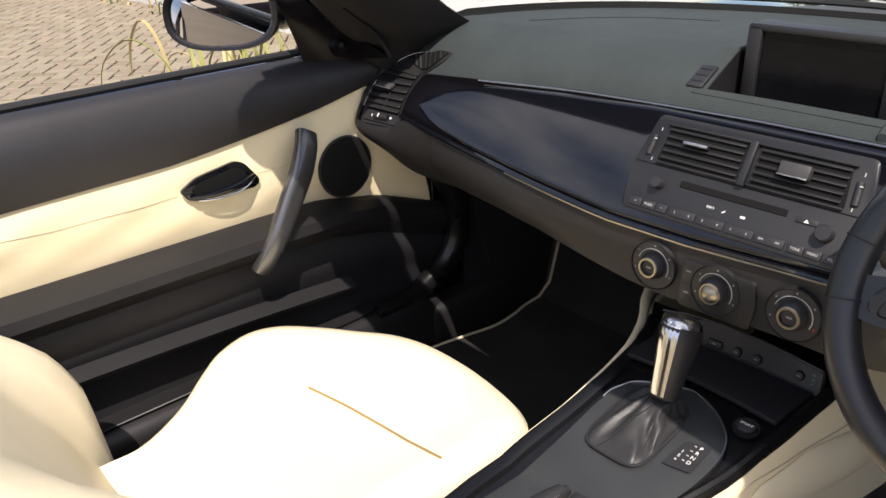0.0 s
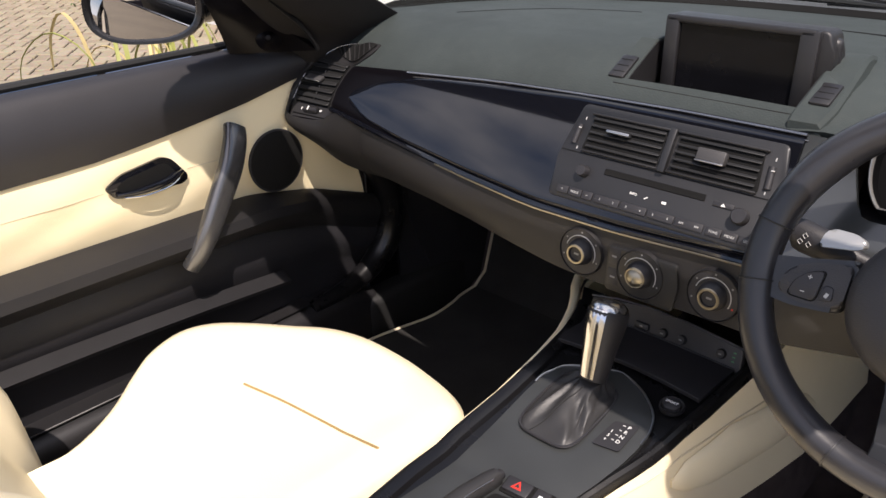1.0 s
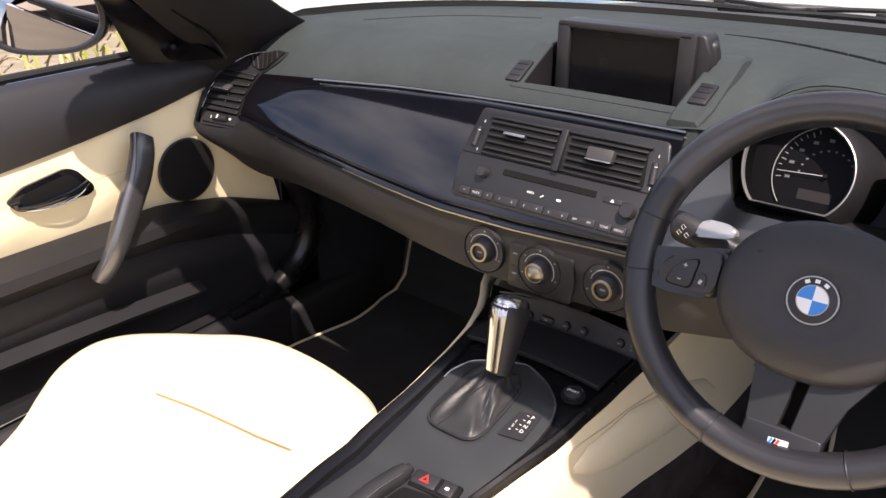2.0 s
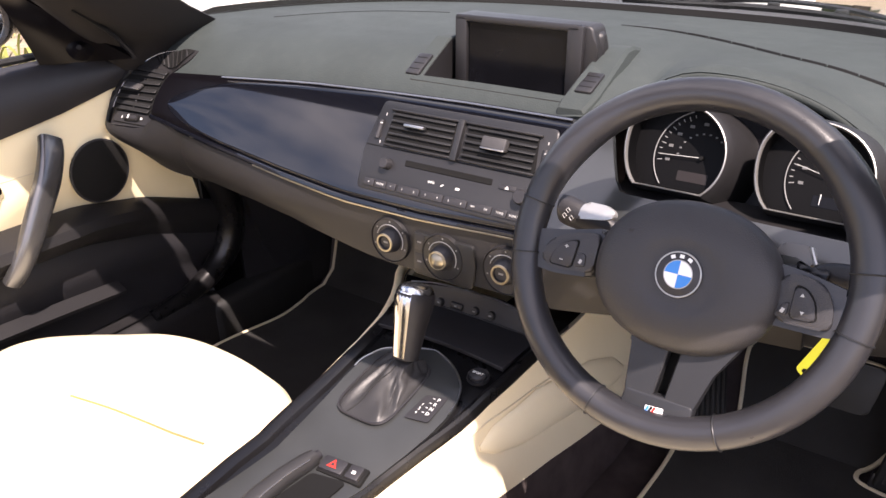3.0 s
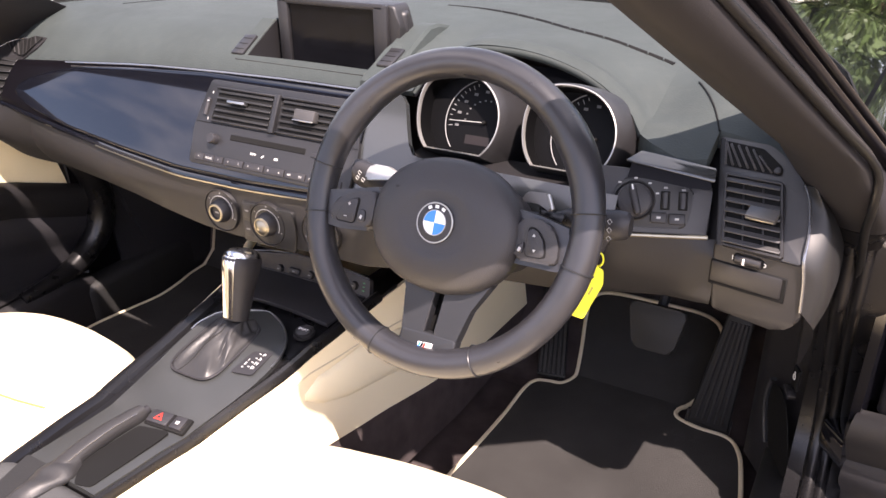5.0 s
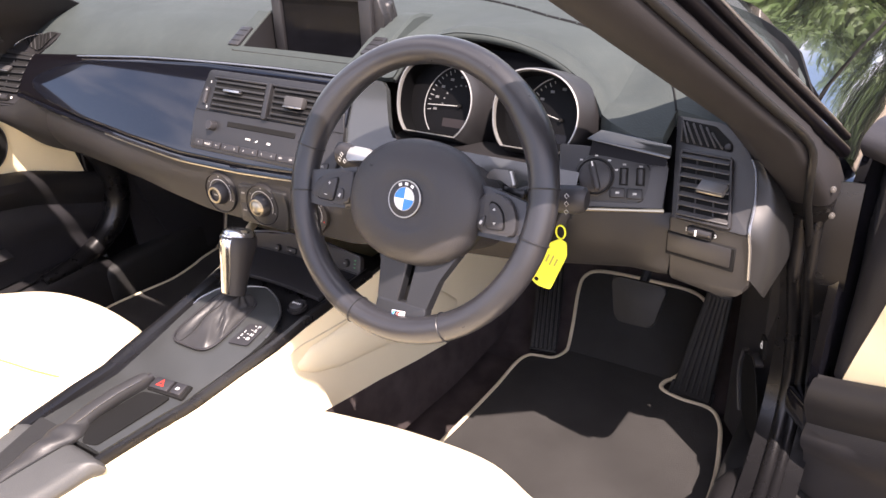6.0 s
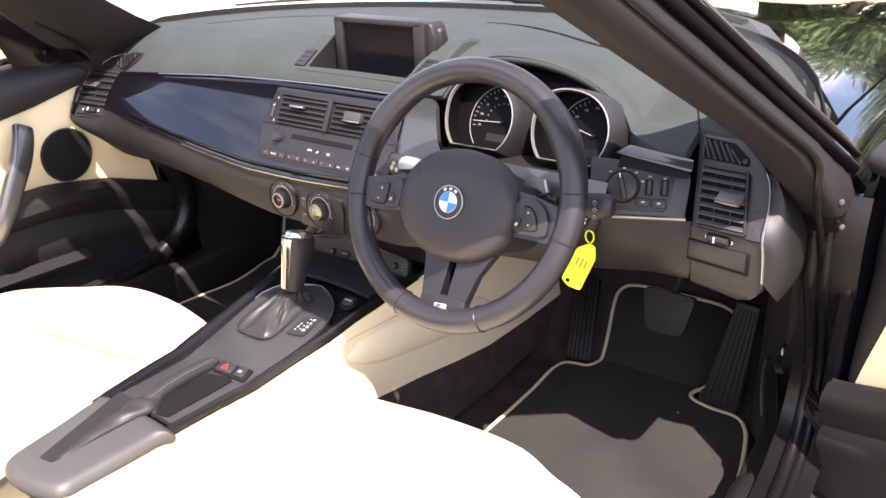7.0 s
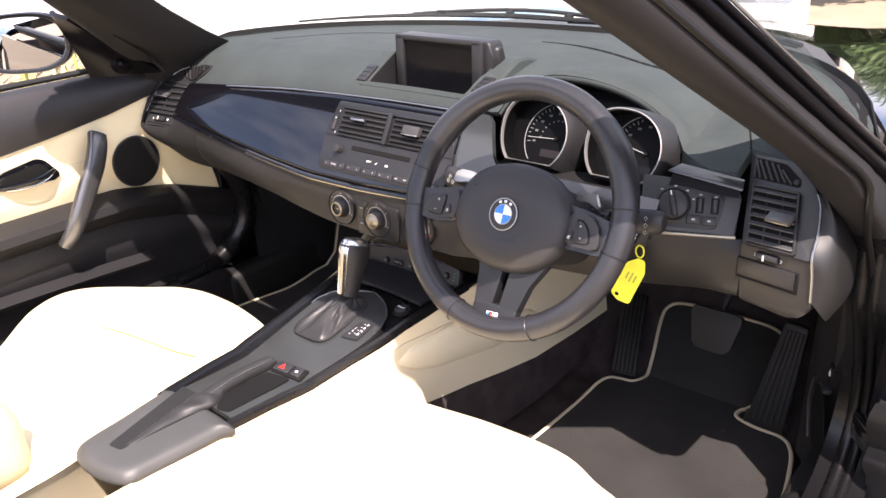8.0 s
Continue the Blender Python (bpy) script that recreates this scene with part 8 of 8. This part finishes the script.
def tree(x, y, h, spread, seed):
    """A garden tree: tapered trunk, limbs and a loose crown of small leaves."""
    rnd = random.Random(seed)
    root = thing("tree", "leafy green garden tree in sunlight", "tree", "garden trees", at=(x, y, 0))
    trunk_path = smooth_path([(x, y, 0), (x + rnd.uniform(-0.1, 0.1), y, h * 0.25), (x + rnd.uniform(-0.2, 0.2), y + rnd.uniform(-0.2, 0.2), h * 0.5), (x + rnd.uniform(-0.3, 0.3), y, h * 0.85)], 4)
    n = len(trunk_path)
    part("trunk", tube(trunk_path, [0.05 * h * (1 - 0.85 * k / (n - 1)) * 0.55 + 0.02 for k in range(n)], 9), bark, root, "grey tapered trunk")
    tips = []
    limbs = bmesh.new()
    for k in range(11):
        t = rnd.uniform(0.35, 0.95)
        p = trunk_path[int(t * (n - 1))]
        a = rnd.uniform(0, 2 * math.pi)
        q = p + Vector((math.cos(a), math.sin(a), rnd.uniform(0.1, 0.7))) * spread * rnd.uniform(0.5, 0.95) * (1.1 - 0.5 * t)
        b = tube([p, p.lerp(q, 0.5) + Vector((0, 0, 0.05 * h)), q], [0.035, 0.022, 0.008], 5)
        me = bpy.data.meshes.new("tmp")
        b.to_mesh(me)
        b.free()
        limbs.from_mesh(me)
        bpy.data.meshes.remove(me)
        tips += [q, p.lerp(q, 0.65)]
    part("limbs", limbs, bark, root)
    bm = bmesh.new()
    for c in tips + [trunk_path[-1]]:
        r = spread * rnd.uniform(0.25, 0.45)
        for _ in range(430):
            d = Vector((rnd.gauss(0, 1), rnd.gauss(0, 1), rnd.gauss(0, 0.8))).normalized() * r * rnd.uniform(0.25, 1.0) ** 0.5
            p = c + d
            u = Vector((rnd.gauss(0, 1), rnd.gauss(0, 1), rnd.gauss(0, 1))).normalized()
            w = u.orthogonal().normalized()
            s = rnd.uniform(0.07, 0.15)
            bm.faces.new([bm.verts.new(p + q) for q in (u * s, w * s * 0.45, -u * s, -w * s * 0.45)])
    tagged(part("crown", bm, leaf_green, root, "loose green crown", sharp=180), kind="")
    return root


for k, (x, y, h, s) in enumerate(((4.5, 8.6, 5.0, 1.9), (6.0, 7.2, 5.4, 2.1), (8.2, 5.0, 5.2, 2.0), (5.0, 10.8, 6.0, 2.4), (9.5, 1.5, 5.0, 2.0), (-2.2, 9.6, 4.6, 2.0), (0.9, 10.4, 5.2, 2.2), (-0.7, 9.0, 4.8, 2.0))):
    tree(x, y, 0.68 * h, s, 40 + k)

# ---------------------------------------------------------------- block paving
def brick_material():
    m = bpy.data.materials.new("tan paving block")
    m.use_nodes = True
    n, l = m.node_tree.nodes, m.node_tree.links
    b = n["Principled BSDF"]
    b.inputs["Roughness"].default_value = 0.9
    info, geo, co = n.new("ShaderNodeObjectInfo"), n.new("ShaderNodeNewGeometry"), n.new("ShaderNodeTexCoord")
    add = n.new("ShaderNodeMath")
    add.operation = "ADD"
    l.new(info.outputs["Random"], add.inputs[0])
    l.new(geo.outputs["Random Per Island"], add.inputs[1])
    frac = n.new("ShaderNodeMath")
    frac.operation = "FRACT"
    l.new(add.outputs[0], frac.inputs[0])
    ramp = n.new("ShaderNodeValToRGB")
    ramp.color_ramp.elements[0].color, ramp.color_ramp.elements[1].color = (0.262, 0.212, 0.142, 1), (0.35, 0.295, 0.205, 1)
    l.new(frac.outputs[0], ramp.inputs["Fac"])
    grit = n.new("ShaderNodeTexNoise")
    grit.inputs["Scale"].default_value, grit.inputs["Detail"].default_value = 30, 8
    l.new(geo.outputs["Position"], grit.inputs["Vector"])
    mix = n.new("ShaderNodeMix")
    mix.data_type, mix.blend_type = "RGBA", "MULTIPLY"
    mix.inputs["Factor"].default_value = 0.5
    l.new(ramp.outputs["Color"], mix.inputs["A"])
    l.new(grit.outputs["Color"], mix.inputs["B"])
    l.new(mix.outputs["Result"], b.inputs["Base Color"])
    bump = n.new("ShaderNodeBump")
    bump.inputs["Distance"].default_value = 0.003
    l.new(grit.outputs["Fac"], bump.inputs["Height"])
    l.new(bump.outputs["Normal"], b.inputs["Normal"])
    return m


brick_tan = brick_material()
BL, BW, GAPW, BH = 0.21, 0.105, 0.012, 0.05


def brick_mesh():
    bm = rbox(BL - GAPW, BW - GAPW, BH, 0.005, 1)
    finish(bm)
    data = bpy.data.meshes.new("brick")
    bm.to_mesh(data)
    bm.free()
    data.materials.append(brick_tan)
    return data


paving = thing("paving", "tan block paving laid in herringbone", "paving", at=(-6.0, 1.0, 0.0), kind="structure")
brick_data = brick_mesh()
ANGLE = radians(53)
spots = []
for i in range(-110, 111):
    for j in range(-110, 111):
        for horizontal in (True, False):
            # 90 degree herringbone on a grid of one brick width
            gx, gy = i * BW + 0.0, j * BW
            if (i - j) % 4 == 0 and horizontal:
                c = Vector((gx + BL / 2, gy + BW / 2, 0))
            elif (i - j) % 4 == 3 and not horizontal:
                c = Vector((gx + BW / 2, gy + BL / 2, 0))
            else:
                continue
            x = -7.0 + c.x * math.cos(ANGLE) - c.y * math.sin(ANGLE)
            y = 1.2 + c.x * math.sin(ANGLE) + c.y * math.cos(ANGLE)
            spots.append((x, y, ANGLE + (0 if horizontal else math.pi / 2)))
random.seed(5)
near = [s for s in spots if -7.6 < s[0] < -4.4 and -0.2 < s[1] < 2.2]
near.sort(key=lambda s: (s[0] + 5.2) ** 2 + (s[1] - 0.9) ** 2)
near = near[:300]
picked = set(near)
for x, y, a in near:
    ob = new("brick", brick_data)
    ob.parent = paving
    ob.matrix_parent_inverse = Matrix.Translation(paving.location).inverted()
    ob.matrix_basis = Matrix.Translation((x, y, 0.012 + random.uniform(-0.003, 0.003))) @ pose(0, 0, 0, random.uniform(-0.5, 0.5), random.uniform(-0.5, 0.5), math.degrees(a))
verts, faces = [], []
src_v = [v.co.copy() for v in brick_data.vertices]
src_f = [tuple(p.vertices) for p in brick_data.polygons]
for s in spots:
    if s in picked or not (-13.5 < s[0] < 3.0 and -3.5 < s[1] < 6.0):
        continue
    m = Matrix.Translation((s[0], s[1], 0.012 + random.uniform(-0.003, 0.003))) @ pose(0, 0, 0, random.uniform(-0.5, 0.5), random.uniform(-0.5, 0.5), math.degrees(s[2]))
    o = len(verts)
    verts += [m @ v for v in src_v]
    faces += [tuple(o + k for k in f) for f in src_f]
rest_data = bpy.data.meshes.new("paving_field")
rest_data.from_pydata(verts, [], faces)
rest_data.materials.append(brick_tan)
part("joint_bed", rbox(16.4, 9.4, 0.02, 0, 1, Matrix.Translation((-5.25, 1.25, -0.003))), joint_sand, paving, "dark sandy joints")
field = new("paving_field", rest_data)
field.parent = paving
field.matrix_parent_inverse = Matrix.Translation(paving.location).inverted()
tagged(field, "", kind="stuff")
